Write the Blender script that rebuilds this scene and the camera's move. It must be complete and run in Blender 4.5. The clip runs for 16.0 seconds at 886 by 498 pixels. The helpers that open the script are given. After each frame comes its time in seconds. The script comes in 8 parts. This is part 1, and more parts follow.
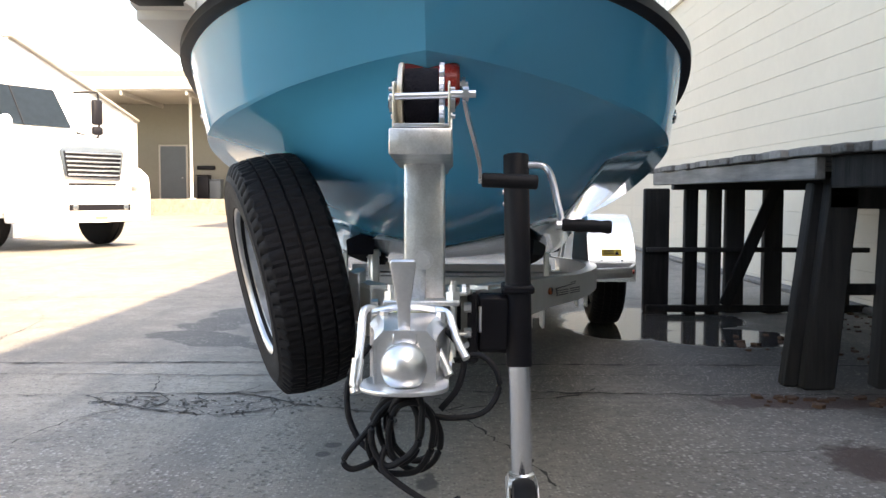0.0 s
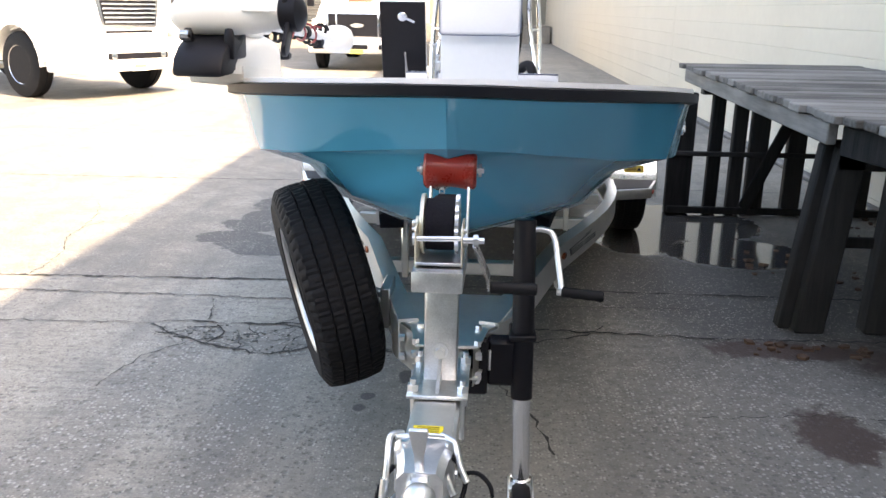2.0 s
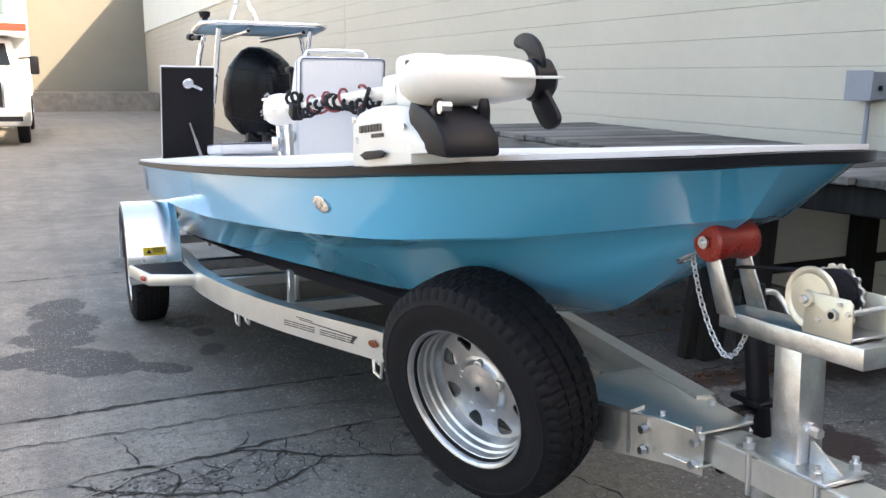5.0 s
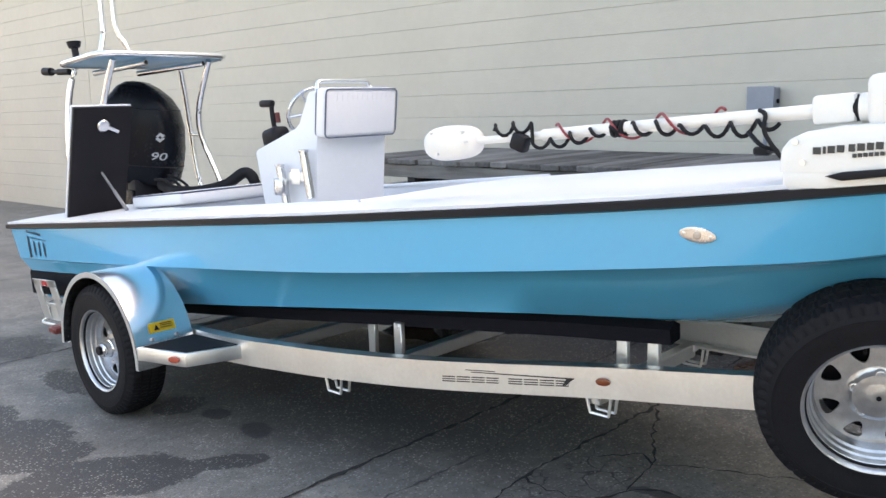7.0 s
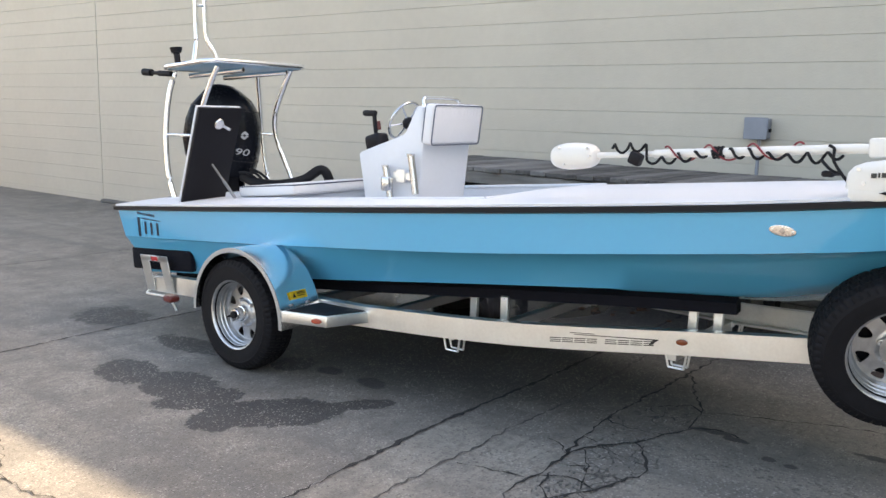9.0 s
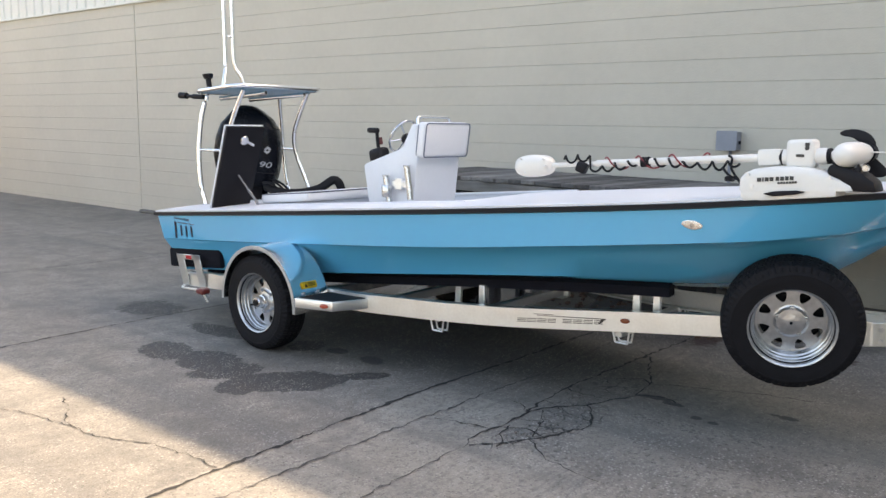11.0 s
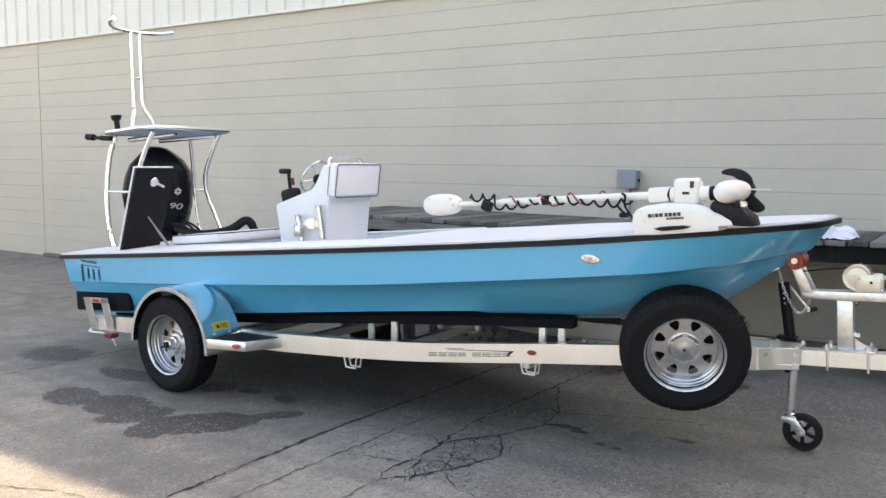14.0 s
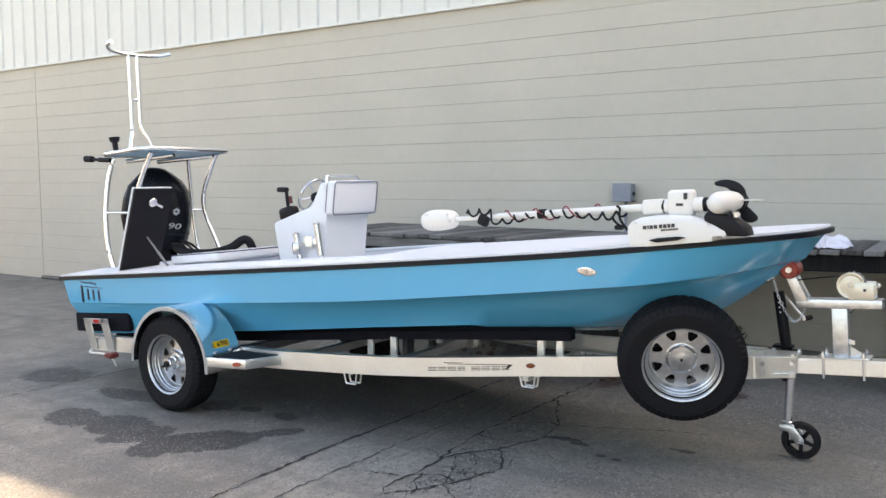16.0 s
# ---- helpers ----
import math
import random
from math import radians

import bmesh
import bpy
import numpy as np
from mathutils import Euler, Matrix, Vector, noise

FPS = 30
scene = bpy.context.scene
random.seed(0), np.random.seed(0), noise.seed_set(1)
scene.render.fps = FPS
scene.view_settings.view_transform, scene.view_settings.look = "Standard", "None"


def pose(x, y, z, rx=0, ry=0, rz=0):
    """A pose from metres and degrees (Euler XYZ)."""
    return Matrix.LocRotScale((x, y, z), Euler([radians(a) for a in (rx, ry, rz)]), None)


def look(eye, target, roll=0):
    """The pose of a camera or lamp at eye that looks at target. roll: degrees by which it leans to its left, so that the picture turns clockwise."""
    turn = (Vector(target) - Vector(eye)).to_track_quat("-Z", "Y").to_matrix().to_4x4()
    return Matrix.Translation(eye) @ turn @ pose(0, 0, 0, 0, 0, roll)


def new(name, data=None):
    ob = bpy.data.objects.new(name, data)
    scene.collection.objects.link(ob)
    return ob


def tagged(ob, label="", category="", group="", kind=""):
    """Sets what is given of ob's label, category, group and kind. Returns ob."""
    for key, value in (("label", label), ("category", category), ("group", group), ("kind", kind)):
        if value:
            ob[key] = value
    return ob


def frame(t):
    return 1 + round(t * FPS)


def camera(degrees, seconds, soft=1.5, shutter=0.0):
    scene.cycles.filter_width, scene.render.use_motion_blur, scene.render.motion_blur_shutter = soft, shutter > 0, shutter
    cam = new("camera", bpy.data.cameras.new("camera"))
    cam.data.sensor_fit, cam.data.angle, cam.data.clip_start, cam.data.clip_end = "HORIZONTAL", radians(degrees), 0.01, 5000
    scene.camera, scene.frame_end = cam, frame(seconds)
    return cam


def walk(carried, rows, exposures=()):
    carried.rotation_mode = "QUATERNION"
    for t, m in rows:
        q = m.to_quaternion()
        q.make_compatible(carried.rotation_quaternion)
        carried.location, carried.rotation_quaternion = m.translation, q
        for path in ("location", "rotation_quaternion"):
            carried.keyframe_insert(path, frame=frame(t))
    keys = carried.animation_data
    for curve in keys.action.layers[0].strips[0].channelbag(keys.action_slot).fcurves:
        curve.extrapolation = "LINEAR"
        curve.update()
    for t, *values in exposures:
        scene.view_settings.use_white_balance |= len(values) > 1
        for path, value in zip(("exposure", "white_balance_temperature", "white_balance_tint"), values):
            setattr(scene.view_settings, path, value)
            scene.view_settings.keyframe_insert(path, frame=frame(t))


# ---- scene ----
cam = camera(55.7, 16.0)
PATH = [
    (0, (0.042, -1.517, 0.815), (0.041, 0.479, 0.692), 0.1),
    (0.5, (0.028, -1.507, 0.78), (0.009, 0.485, 0.601), -0.7),
    (1, (0.031, -1.508, 0.792), (-0.011, 0.482, 0.594), -1.3),
    (1.2, (0.031, -1.522, 0.855), (-0.021, 0.461, 0.601), -1.1),
    (1.4, (0.031, -1.555, 1.065), (-0.029, 0.411, 0.702), -1.0),
    (1.5, (0.036, -1.566, 1.217), (-0.023, 0.387, 0.792), -0.3),
    (1.8, (0.058, -1.678, 1.434), (-0.004, 0.249, 0.903), 0.9),
    (2, (0.08, -1.72, 1.436), (0.001, 0.2, 0.883), 0.9),
    (2.5, (0.052, -1.801, 1.437), (-0.115, 0.118, 0.898), -0.1),
    (3, (-0.152, -1.884, 1.419), (-0.251, 0.054, 0.933), -0.6),
    (3.5, (-0.414, -1.803, 1.394), (-0.398, 0.146, 0.946), -0.7),
    (3.7, (-0.515, -1.709, 1.388), (-0.418, 0.239, 0.947), -0.6),
    (5.8, (-2.008, -0.681, 1.432), (-0.753, 0.825, 1.04), 0.1),
    (6, (-2.142, -0.53, 1.409), (-0.81, 0.908, 1.012), -0.2),
    (6.5, (-2.407, -0.153, 1.437), (-0.967, 1.184, 1.062), -0.5),
    (7, (-2.81, 0.176, 1.427), (-1.333, 1.481, 1.088), -1.7),
    (7.5, (-3.107, 0.472, 1.423), (-1.641, 1.788, 1.077), -2.7),
    (8, (-3.481, 0.574, 1.446), (-1.916, 1.772, 1.107), -1.7),
    (8.5, (-3.791, 0.481, 1.47), (-2.155, 1.578, 1.127), -0.3),
    (9, (-3.998, 0.269, 1.486), (-2.418, 1.451, 1.16), 1.3),
    (9.2, (-4.084, 0.172, 1.499), (-2.541, 1.403, 1.179), 1.2),
    (11.3, (-4.49, -0.459, 1.525), (-2.951, 0.785, 1.239), 0.7),
    (11.5, (-4.499, -0.476, 1.529), (-2.947, 0.756, 1.261), 0.4),
    (12, (-4.505, -0.484, 1.531), (-2.915, 0.708, 1.306), 0.2),
    (12.5, (-4.499, -0.496, 1.534), (-2.881, 0.661, 1.33), 0.1),
    (13, (-4.526, -0.514, 1.539), (-2.885, 0.611, 1.339), 0.6),
    (13.5, (-4.55, -0.529, 1.531), (-2.895, 0.577, 1.334), 0.9),
    (14, (-4.551, -0.522, 1.53), (-2.887, 0.569, 1.326), 0.6),
    (14.5, (-4.54, -0.517, 1.526), (-2.869, 0.564, 1.328), 0.7),
    (15, (-4.548, -0.518, 1.523), (-2.879, 0.568, 1.331), 0.7),
    (15.5, (-4.557, -0.541, 1.528), (-2.887, 0.546, 1.346), 0.3),
    (16, (-4.587, -0.545, 1.524), (-2.917, 0.543, 1.36), -0.3),
]
walk(cam, [(t, look(eye, target, roll)) for t, eye, target, roll in PATH],
     exposures=[(0, 2.68, 8800, 14), (2, 2.86, 8700, 14), (3, 2.64, 8750, 14), (3.5, 2.42, 8700, 14), (6, 2.60, 8500, 13), (7.5, 2.42, 8700, 14), (8.5, 2.32, 8800, 14), (9, 2.26, 8800, 14), (11.5, 2.14, 8650, 14), (12.5, 2.28, 8750, 14), (14.5, 2.30, 8750, 14), (16, 2.30, 8750, 14)])


# ---- light ----
def make_world():
    w = bpy.data.worlds.new("sky")
    scene.world = w
    w.use_nodes = True
    nt = w.node_tree
    sky = nt.nodes.new("ShaderNodeTexSky")
    sky.sky_type = "NISHITA"
    sky.sun_disc = False
    sky.sun_elevation = radians(41)
    sky.sun_rotation = radians(131)
    sky.dust_density = 2.0
    bg = nt.nodes["Background"]
    bg.inputs["Strength"].default_value = 0.15
    nt.links.new(sky.outputs["Color"], bg.inputs["Color"])


make_world()
SUN_FROM = Vector((0.57, -0.495, 0.655)).normalized()
sun = new("sun", bpy.data.lights.new("sun", "SUN"))
sun.data.energy = 3.2
sun.data.angle = radians(0.6)
sun.data.color = (1.0, 0.93, 0.82)
sun.matrix_basis = look(SUN_FROM * 30, (0, 0, 0))


# ---- materials ----
def material(name, base, rough=0.6, metal=0.0, vary=0.12, scale=8.0, bump=0.0, bump_scale=60.0, second=None, coat=0.0, noise_rough=0.1, spec=0.5):
    """A surface with mottled colour at two scales, uneven gloss and a fine relief."""
    m = bpy.data.materials.new(name)
    m.use_nodes = True
    nt = m.node_tree
    n, l = nt.nodes, nt.links
    p = n["Principled BSDF"]
    co = n.new("ShaderNodeTexCoord")
    a = n.new("ShaderNodeTexNoise")
    a.inputs["Scale"].default_value = scale
    a.inputs["Detail"].default_value = 6
    b = n.new("ShaderNodeTexNoise")
    b.inputs["Scale"].default_value = scale * 11
    b.inputs["Detail"].default_value = 4
    l.new(co.outputs["Object"], a.inputs["Vector"])
    l.new(co.outputs["Object"], b.inputs["Vector"])
    mix = n.new("ShaderNodeMix")
    mix.data_type = "FLOAT"
    mix.inputs[0].default_value = 0.4
    l.new(a.outputs["Fac"], mix.inputs[2])
    l.new(b.outputs["Fac"], mix.inputs[3])
    ramp = n.new("ShaderNodeMapRange")
    ramp.inputs["From Min"].default_value = 0.3
    ramp.inputs["From Max"].default_value = 0.7
    l.new(mix.outputs[0], ramp.inputs["Value"])
    dark = tuple(c * (1 - vary) for c in base)
    light = tuple(min(1, c * (1 + vary)) for c in base) if second is None else second
    col = n.new("ShaderNodeMix")
    col.data_type = "RGBA"
    col.inputs[6].default_value = (*dark, 1)
    col.inputs[7].default_value = (*light, 1)
    l.new(ramp.outputs["Result"], col.inputs[0])
    l.new(col.outputs[2], p.inputs["Base Color"])
    rr = n.new("ShaderNodeMapRange")
    rr.inputs["To Min"].default_value = max(0.02, rough - noise_rough)
    rr.inputs["To Max"].default_value = min(1, rough + noise_rough)
    l.new(mix.outputs[0], rr.inputs["Value"])
    l.new(rr.outputs["Result"], p.inputs["Roughness"])
    p.inputs["Metallic"].default_value = metal
    p.inputs["Specular IOR Level"].default_value = spec
    p.inputs["Coat Weight"].default_value = coat
    p.inputs["Coat Roughness"].default_value = 0.04
    if bump:
        c = n.new("ShaderNodeTexNoise")
        c.inputs["Scale"].default_value = bump_scale
        c.inputs["Detail"].default_value = 5
        l.new(co.outputs["Object"], c.inputs["Vector"])
        bp = n.new("ShaderNodeBump")
        bp.inputs["Strength"].default_value = bump
        bp.inputs["Distance"].default_value = 0.01
        l.new(c.outputs["Fac"], bp.inputs["Height"])
        l.new(bp.outputs["Normal"], p.inputs["Normal"])
    return m


GEL_BLUE = material("blue gelcoat", (0.048, 0.368, 0.605), 0.10, vary=0.012, scale=1.2, coat=0.35, noise_rough=0.0)
GEL_WHITE = material("pale deck gelcoat", (0.66, 0.68, 0.712), 0.5, vary=0.03, scale=3, bump=0.15, bump_scale=300)
VINYL = material("white vinyl", (0.68, 0.69, 0.715), 0.45, vary=0.03, scale=5, bump=0.1, bump_scale=120)
BLACK_RUBBER = material("black rubber", (0.006, 0.006, 0.008), 0.62, vary=0.3, scale=20, spec=0.22)
TYRE = material("tyre rubber", (0.007, 0.007, 0.009), 0.72, vary=0.4, scale=14, bump=0.2, bump_scale=90, spec=0.2)
BLACK_GLOSS = material("black gloss paint", (0.004, 0.005, 0.008), 0.26, vary=0.2, scale=5, spec=0.12)
BLACK_CARPET = material("black bunk carpet", (0.006, 0.006, 0.010), 0.95, vary=0.4, scale=30, bump=0.5, bump_scale=200, spec=0.2)
ALU = material("brushed aluminium", (0.78, 0.78, 0.76), 0.38, metal=1.0, vary=0.08, scale=6, bump=0.06, bump_scale=150, noise_rough=0.12)
ALU_BRIGHT = material("polished aluminium tube", (0.86, 0.86, 0.87), 0.2, metal=1.0, vary=0.04, scale=8)
GALV = material("galvanised steel", (0.60, 0.615, 0.625), 0.36, metal=1.0, vary=0.24, scale=25, bump=0.12, bump_scale=60, noise_rough=0.15)
WHEEL_STEEL = material("galvanised wheel steel", (0.52, 0.53, 0.54), 0.36, metal=1.0, vary=0.2, scale=34, bump=0.14, bump_scale=70, noise_rough=0.12)
ZINC = material("zinc plated steel", (0.72, 0.73, 0.75), 0.32, metal=1.0, vary=0.1, scale=20)
# zinc; the cream is warm light off the sunlit yard put into its colour
WINCH = material("warm-lit zinc plate", (0.66, 0.62, 0.52), 0.45, metal=0.75, vary=0.08, scale=22)
STEEL = material("stainless steel", (0.60, 0.60, 0.61), 0.26, metal=1.0, vary=0.05, scale=12)
WHITE_PLASTIC = material("white plastic", (0.70, 0.685, 0.65), 0.4, vary=0.03, scale=9)
BLACK_PLASTIC = material("black plastic", (0.006, 0.006, 0.009), 0.5, vary=0.2, scale=30, spec=0.2)
RED_ROLLER = material("amber red polyurethane", (0.27, 0.022, 0.015), 0.28, vary=0.2, scale=18)


def timber(name, dark, light, grain, rough=0.85, spec=0.3):
    """Weathered boards: long grain, knots of dirt, a tone of its own for each piece."""
    m = bpy.data.materials.new(name)
    m.use_nodes = True
    nt = m.node_tree
    n, l = nt.nodes, nt.links
    p = n["Principled BSDF"]
    co = n.new("ShaderNodeTexCoord")
    info = n.new("ShaderNodeObjectInfo")
    mp = n.new("ShaderNodeMapping")
    mp.inputs["Scale"].default_value = grain
    l.new(co.outputs["Object"], mp.inputs["Vector"])
    a = n.new("ShaderNodeTexNoise")
    a.noise_dimensions = "4D"
    a.inputs["Scale"].default_value = 3.0
    a.inputs["Detail"].default_value = 9
    a.inputs["Roughness"].default_value = 0.7
    l.new(mp.outputs[0], a.inputs["Vector"])
    off = n.new("ShaderNodeMath")
    off.operation = "MULTIPLY"
    off.inputs[1].default_value = 40
    l.new(info.outputs["Random"], off.inputs[0])
    l.new(off.outputs[0], a.inputs["W"])
    b = n.new("ShaderNodeTexNoise")
    b.inputs["Scale"].default_value = 2.3
    b.inputs["Detail"].default_value = 7
    l.new(co.outputs["Object"], b.inputs["Vector"])
    tone = n.new("ShaderNodeMix")
    tone.inputs[0].default_value = 0.4
    l.new(a.outputs["Fac"], tone.inputs[2])
    l.new(b.outputs["Fac"], tone.inputs[3])
    shift = n.new("ShaderNodeMapRange")
    shift.inputs["To Min"].default_value = -0.16
    shift.inputs["To Max"].default_value = 0.16
    l.new(info.outputs["Random"], shift.inputs["Value"])
    add = n.new("ShaderNodeMath")
    l.new(tone.outputs[0], add.inputs[0])
    l.new(shift.outputs[0], add.inputs[1])
    ramp = n.new("ShaderNodeMapRange")
    ramp.inputs["From Min"].default_value = 0.3
    ramp.inputs["From Max"].default_value = 0.72
    l.new(add.outputs[0], ramp.inputs["Value"])
    col = n.new("ShaderNodeMix")
    col.data_type = "RGBA"
    col.inputs[6].default_value = (*dark, 1)
    col.inputs[7].default_value = (*light, 1)
    l.new(ramp.outputs[0], col.inputs[0])
    l.new(col.outputs[2], p.inputs["Base Color"])
    p.inputs["Roughness"].default_value = rough
    p.inputs["Specular IOR Level"].default_value = spec
    bp = n.new("ShaderNodeBump")
    bp.inputs["Strength"].default_value = 0.6
    bp.inputs["Distance"].default_value = 0.008
    l.new(a.outputs["Fac"], bp.inputs["Height"])
    l.new(bp.outputs["Normal"], p.inputs["Normal"])
    return m


WOOD_GREY = timber("weathered grey timber", (0.055, 0.050, 0.046), (0.26, 0.245, 0.23), (0.7, 11.0, 11.0))
WOOD_DARK = timber("dark creosoted timber", (0.008, 0.008, 0.008), (0.045, 0.042, 0.040), (9.0, 9.0, 0.7), spec=0.25)
TRUCK_WHITE = material("white truck paint", (0.80, 0.80, 0.79), 0.3, vary=0.04, scale=2, coat=0.4)
CHROME = material("chrome", (0.75, 0.76, 0.78), 0.12, metal=1.0, vary=0.05, scale=10)
GLASS_DARK = material("dark window glass", (0.012, 0.018, 0.026), 0.06, vary=0.2, scale=2)
BLOCK_PAINT = material("painted block wall", (0.48, 0.45, 0.385), 0.75, vary=0.06, scale=1.1, bump=0.25, bump_scale=70)
SIDING = material("ribbed metal siding", (0.62, 0.62, 0.58), 0.5, vary=0.05, scale=1.5)
CONCRETE = material("yard concrete", (0.19, 0.185, 0.18), 0.85, vary=0.3, scale=0.9, bump=0.5, bump_scale=55)


# ---- mesh tools ----
BOAT = Matrix.Rotation(radians(-1.2), 4, "Z")
WORLD = Matrix.Identity(4)
BASE = {}


def thing(name, at, label, category, group="", frame_of=WORLD, kind=""):
    ob = new(name)
    ob.matrix_basis = frame_of @ Matrix.Translation(at)
    ob.empty_display_size = 0.1
    BASE[ob] = Vector(at)
    return tagged(ob, label, category, group, kind)


def mesh_of(name, bm, mat, smooth=False):
    me = bpy.data.meshes.new(name)
    bmesh.ops.recalc_face_normals(bm, faces=bm.faces)
    if smooth:
        for f in bm.faces:
            f.smooth = True
        for e in bm.edges:
            if len(e.link_faces) == 2 and e.calc_face_angle(0) > radians(38):
                e.smooth = False
    bm.to_mesh(me)
    bm.free()
    me.materials.append(mat)
    return me


def part(name, bm, mat, parent, label="", smooth=True):
    base = BASE[parent]
    bmesh.ops.translate(bm, vec=-base, verts=bm.verts)
    ob = new(name, mesh_of(name, bm, mat, smooth))
    ob.parent = parent
    BASE[ob] = base
    return tagged(ob, label)


def solid(name, bm, mat, label="", category="", group="", kind="", frame_of=WORLD, smooth=True):
    """A top-level thing of one mesh, its origin at its own base."""
    vs = [v.co for v in bm.verts]
    at = Vector((sum(v.x for v in vs) / len(vs), sum(v.y for v in vs) / len(vs), min(v.z for v in vs)))
    bmesh.ops.translate(bm, vec=-at, verts=bm.verts)
    ob = new(name, mesh_of(name, bm, mat, smooth))
    ob.matrix_basis = frame_of @ Matrix.Translation(at)
    BASE[ob] = at
    return tagged(ob, label, category, group, kind)


def box(bm, lo, hi, bevel=0.0, m=None, segments=1):
    """An upright box between two corners, its edges eased; m turns it about its own middle."""
    lo, hi = Vector(lo), Vector(hi)
    t = bmesh.new()
    bmesh.ops.create_cube(t, size=1.0)
    bmesh.ops.scale(t, vec=[max(abs(hi[i] - lo[i]), 1e-4) for i in range(3)], verts=t.verts)
    if bevel:
        bmesh.ops.bevel(t, geom=t.edges[:], offset=bevel, segments=segments, affect="EDGES", profile=0.5)
    mm = Matrix.Translation((lo + hi) / 2)
    if m is not None:
        mm = mm @ m
    return join(bm, t, mm)


def join(bm, t, m=None):
    if m is not None:
        bmesh.ops.transform(t, matrix=m, verts=t.verts)
    me = bpy.data.meshes.new("tmp")
    t.to_mesh(me)
    t.free()
    bm.from_mesh(me)
    bpy.data.meshes.remove(me)
    return bm


def along(a, b):
    """The frame at a whose z runs to b."""
    a, b = Vector(a), Vector(b)
    return Matrix.Translation(a) @ (b - a).to_track_quat("Z", "Y").to_matrix().to_4x4()


def rod(bm, a, b, r, r2=None, n=14, bevel=0.0):
    a, b = Vector(a), Vector(b)
    t = bmesh.new()
    h = (b - a).length
    bmesh.ops.create_cone(t, cap_ends=True, segments=n, radius1=r, radius2=r if r2 is None else r2, depth=h)
    bmesh.ops.translate(t, vec=(0, 0, h / 2), verts=t.verts)
    if bevel:
        es = [e for e in t.edges if len(e.link_faces) == 2 and abs(e.verts[0].co.z - e.verts[1].co.z) < 1e-6]
        bmesh.ops.bevel(t, geom=es, offset=bevel, segments=2, affect="EDGES", profile=0.5)
    return join(bm, t, along(a, b))


def turned(bm, profile, m=None, n=40, closed=False):
    """A turned body: profile is (radius, height) points, about z."""
    t = bmesh.new()
    rings = []
    for r, z in profile:
        rings.append([t.verts.new((r * math.cos(2 * math.pi * i / n), r * math.sin(2 * math.pi * i / n), z)) for i in range(n)])
    pairs = list(zip(rings, rings[1:])) + ([(rings[-1], rings[0])] if closed else [])
    for p, q in pairs:
        for i in range(n):
            t.faces.new((p[i], p[(i + 1) % n], q[(i + 1) % n], q[i]))
    if not closed:
        for ring in (rings[0], rings[-1]):
            t.faces.new(ring)
    bmesh.ops.remove_doubles(t, verts=t.verts, dist=1e-5)
    return join(bm, t, m)


def curve(points, n=6):
    """A smooth line through the points."""
    pts = [Vector(p) for p in points]
    out = []
    for i in range(len(pts) - 1):
        p0, p1, p2, p3 = pts[max(i - 1, 0)], pts[i], pts[i + 1], pts[min(i + 2, len(pts) - 1)]
        for k in range(n):
            u = k / n
            out.append(0.5 * (2 * p1 + (p2 - p0) * u + (2 * p0 - 5 * p1 + 4 * p2 - p3) * u * u + (3 * p1 - p0 - 3 * p2 + p3) * u ** 3))
    out.append(pts[-1])
    return out


def sweep(bm, pts, shape, closed=False, up=(0, 0, 1), cap=True):
    """A section, given as (side, up) points, carried along a line."""
    pts = [Vector(p) for p in pts]
    t = bmesh.new()
    rings = []
    n = len(pts)
    for i, p in enumerate(pts):
        d = (pts[(i + 1) % n] - pts[i - 1]) if closed else (pts[min(i + 1, n - 1)] - pts[max(i - 1, 0)])
        d.normalize()
        u = Vector(up)
        if abs(d.dot(u)) > 0.95:
            u = Vector((1, 0, 0))
        s = d.cross(u).normalized()
        u = s.cross(d)
        rings.append([t.verts.new(p + s * x + u * y) for x, y in shape])
    m = len(shape)
    for i in range(n if closed else n - 1):
        p, q = rings[i], rings[(i + 1) % n]
        for k in range(m):
            t.faces.new((p[k], p[(k + 1) % m], q[(k + 1) % m], q[k]))
    if cap and not closed:
        t.faces.new(rings[0])
        t.faces.new(rings[-1])
    return join(bm, t)


def circle(r, n=10):
    return [(r * math.cos(2 * math.pi * i / n), r * math.sin(2 * math.pi * i / n)) for i in range(n)]


def tube(bm, points, r, n=10, smooth_n=6):
    return sweep(bm, curve(points, smooth_n) if smooth_n else points, circle(r, n))


def plate(bm, outline, thick, m=None, bevel=0.0):
    """A flat piece: its outline in x and y, drawn up in z by its thickness."""
    t = bmesh.new()
    vs = [t.verts.new((x, y, 0)) for x, y in outline]
    f = t.faces.new(vs)
    r = bmesh.ops.extrude_face_region(t, geom=[f])
    bmesh.ops.translate(t, vec=(0, 0, thick), verts=[v for v in r["geom"] if isinstance(v, bmesh.types.BMVert)])
    if bevel:
        bmesh.ops.recalc_face_normals(t, faces=t.faces)
        es = [e for e in t.edges if len(e.link_faces) == 2 and e.calc_face_angle(0) > 0.6]
        bmesh.ops.bevel(t, geom=es, offset=bevel, segments=2, affect="EDGES", profile=0.5)
    return join(bm, t, m)


def loft(bm, rings, caps=True):
    t = bmesh.new()
    vr = [[t.verts.new(p) for p in ring] for ring in rings]
    m = len(vr[0])
    for p, q in zip(vr, vr[1:]):
        for k in range(m - 1):
            t.faces.new((p[k], p[k + 1], q[k + 1], q[k]))
    return join(bm, t)


# side and upright planes for plates: PX maps (x, y) to (y, z) at a given x; PY to (x, z) at a given y
def PX(x):
    return Matrix(((0, 0, 1, x), (1, 0, 0, 0), (0, 1, 0, 0), (0, 0, 0, 1)))


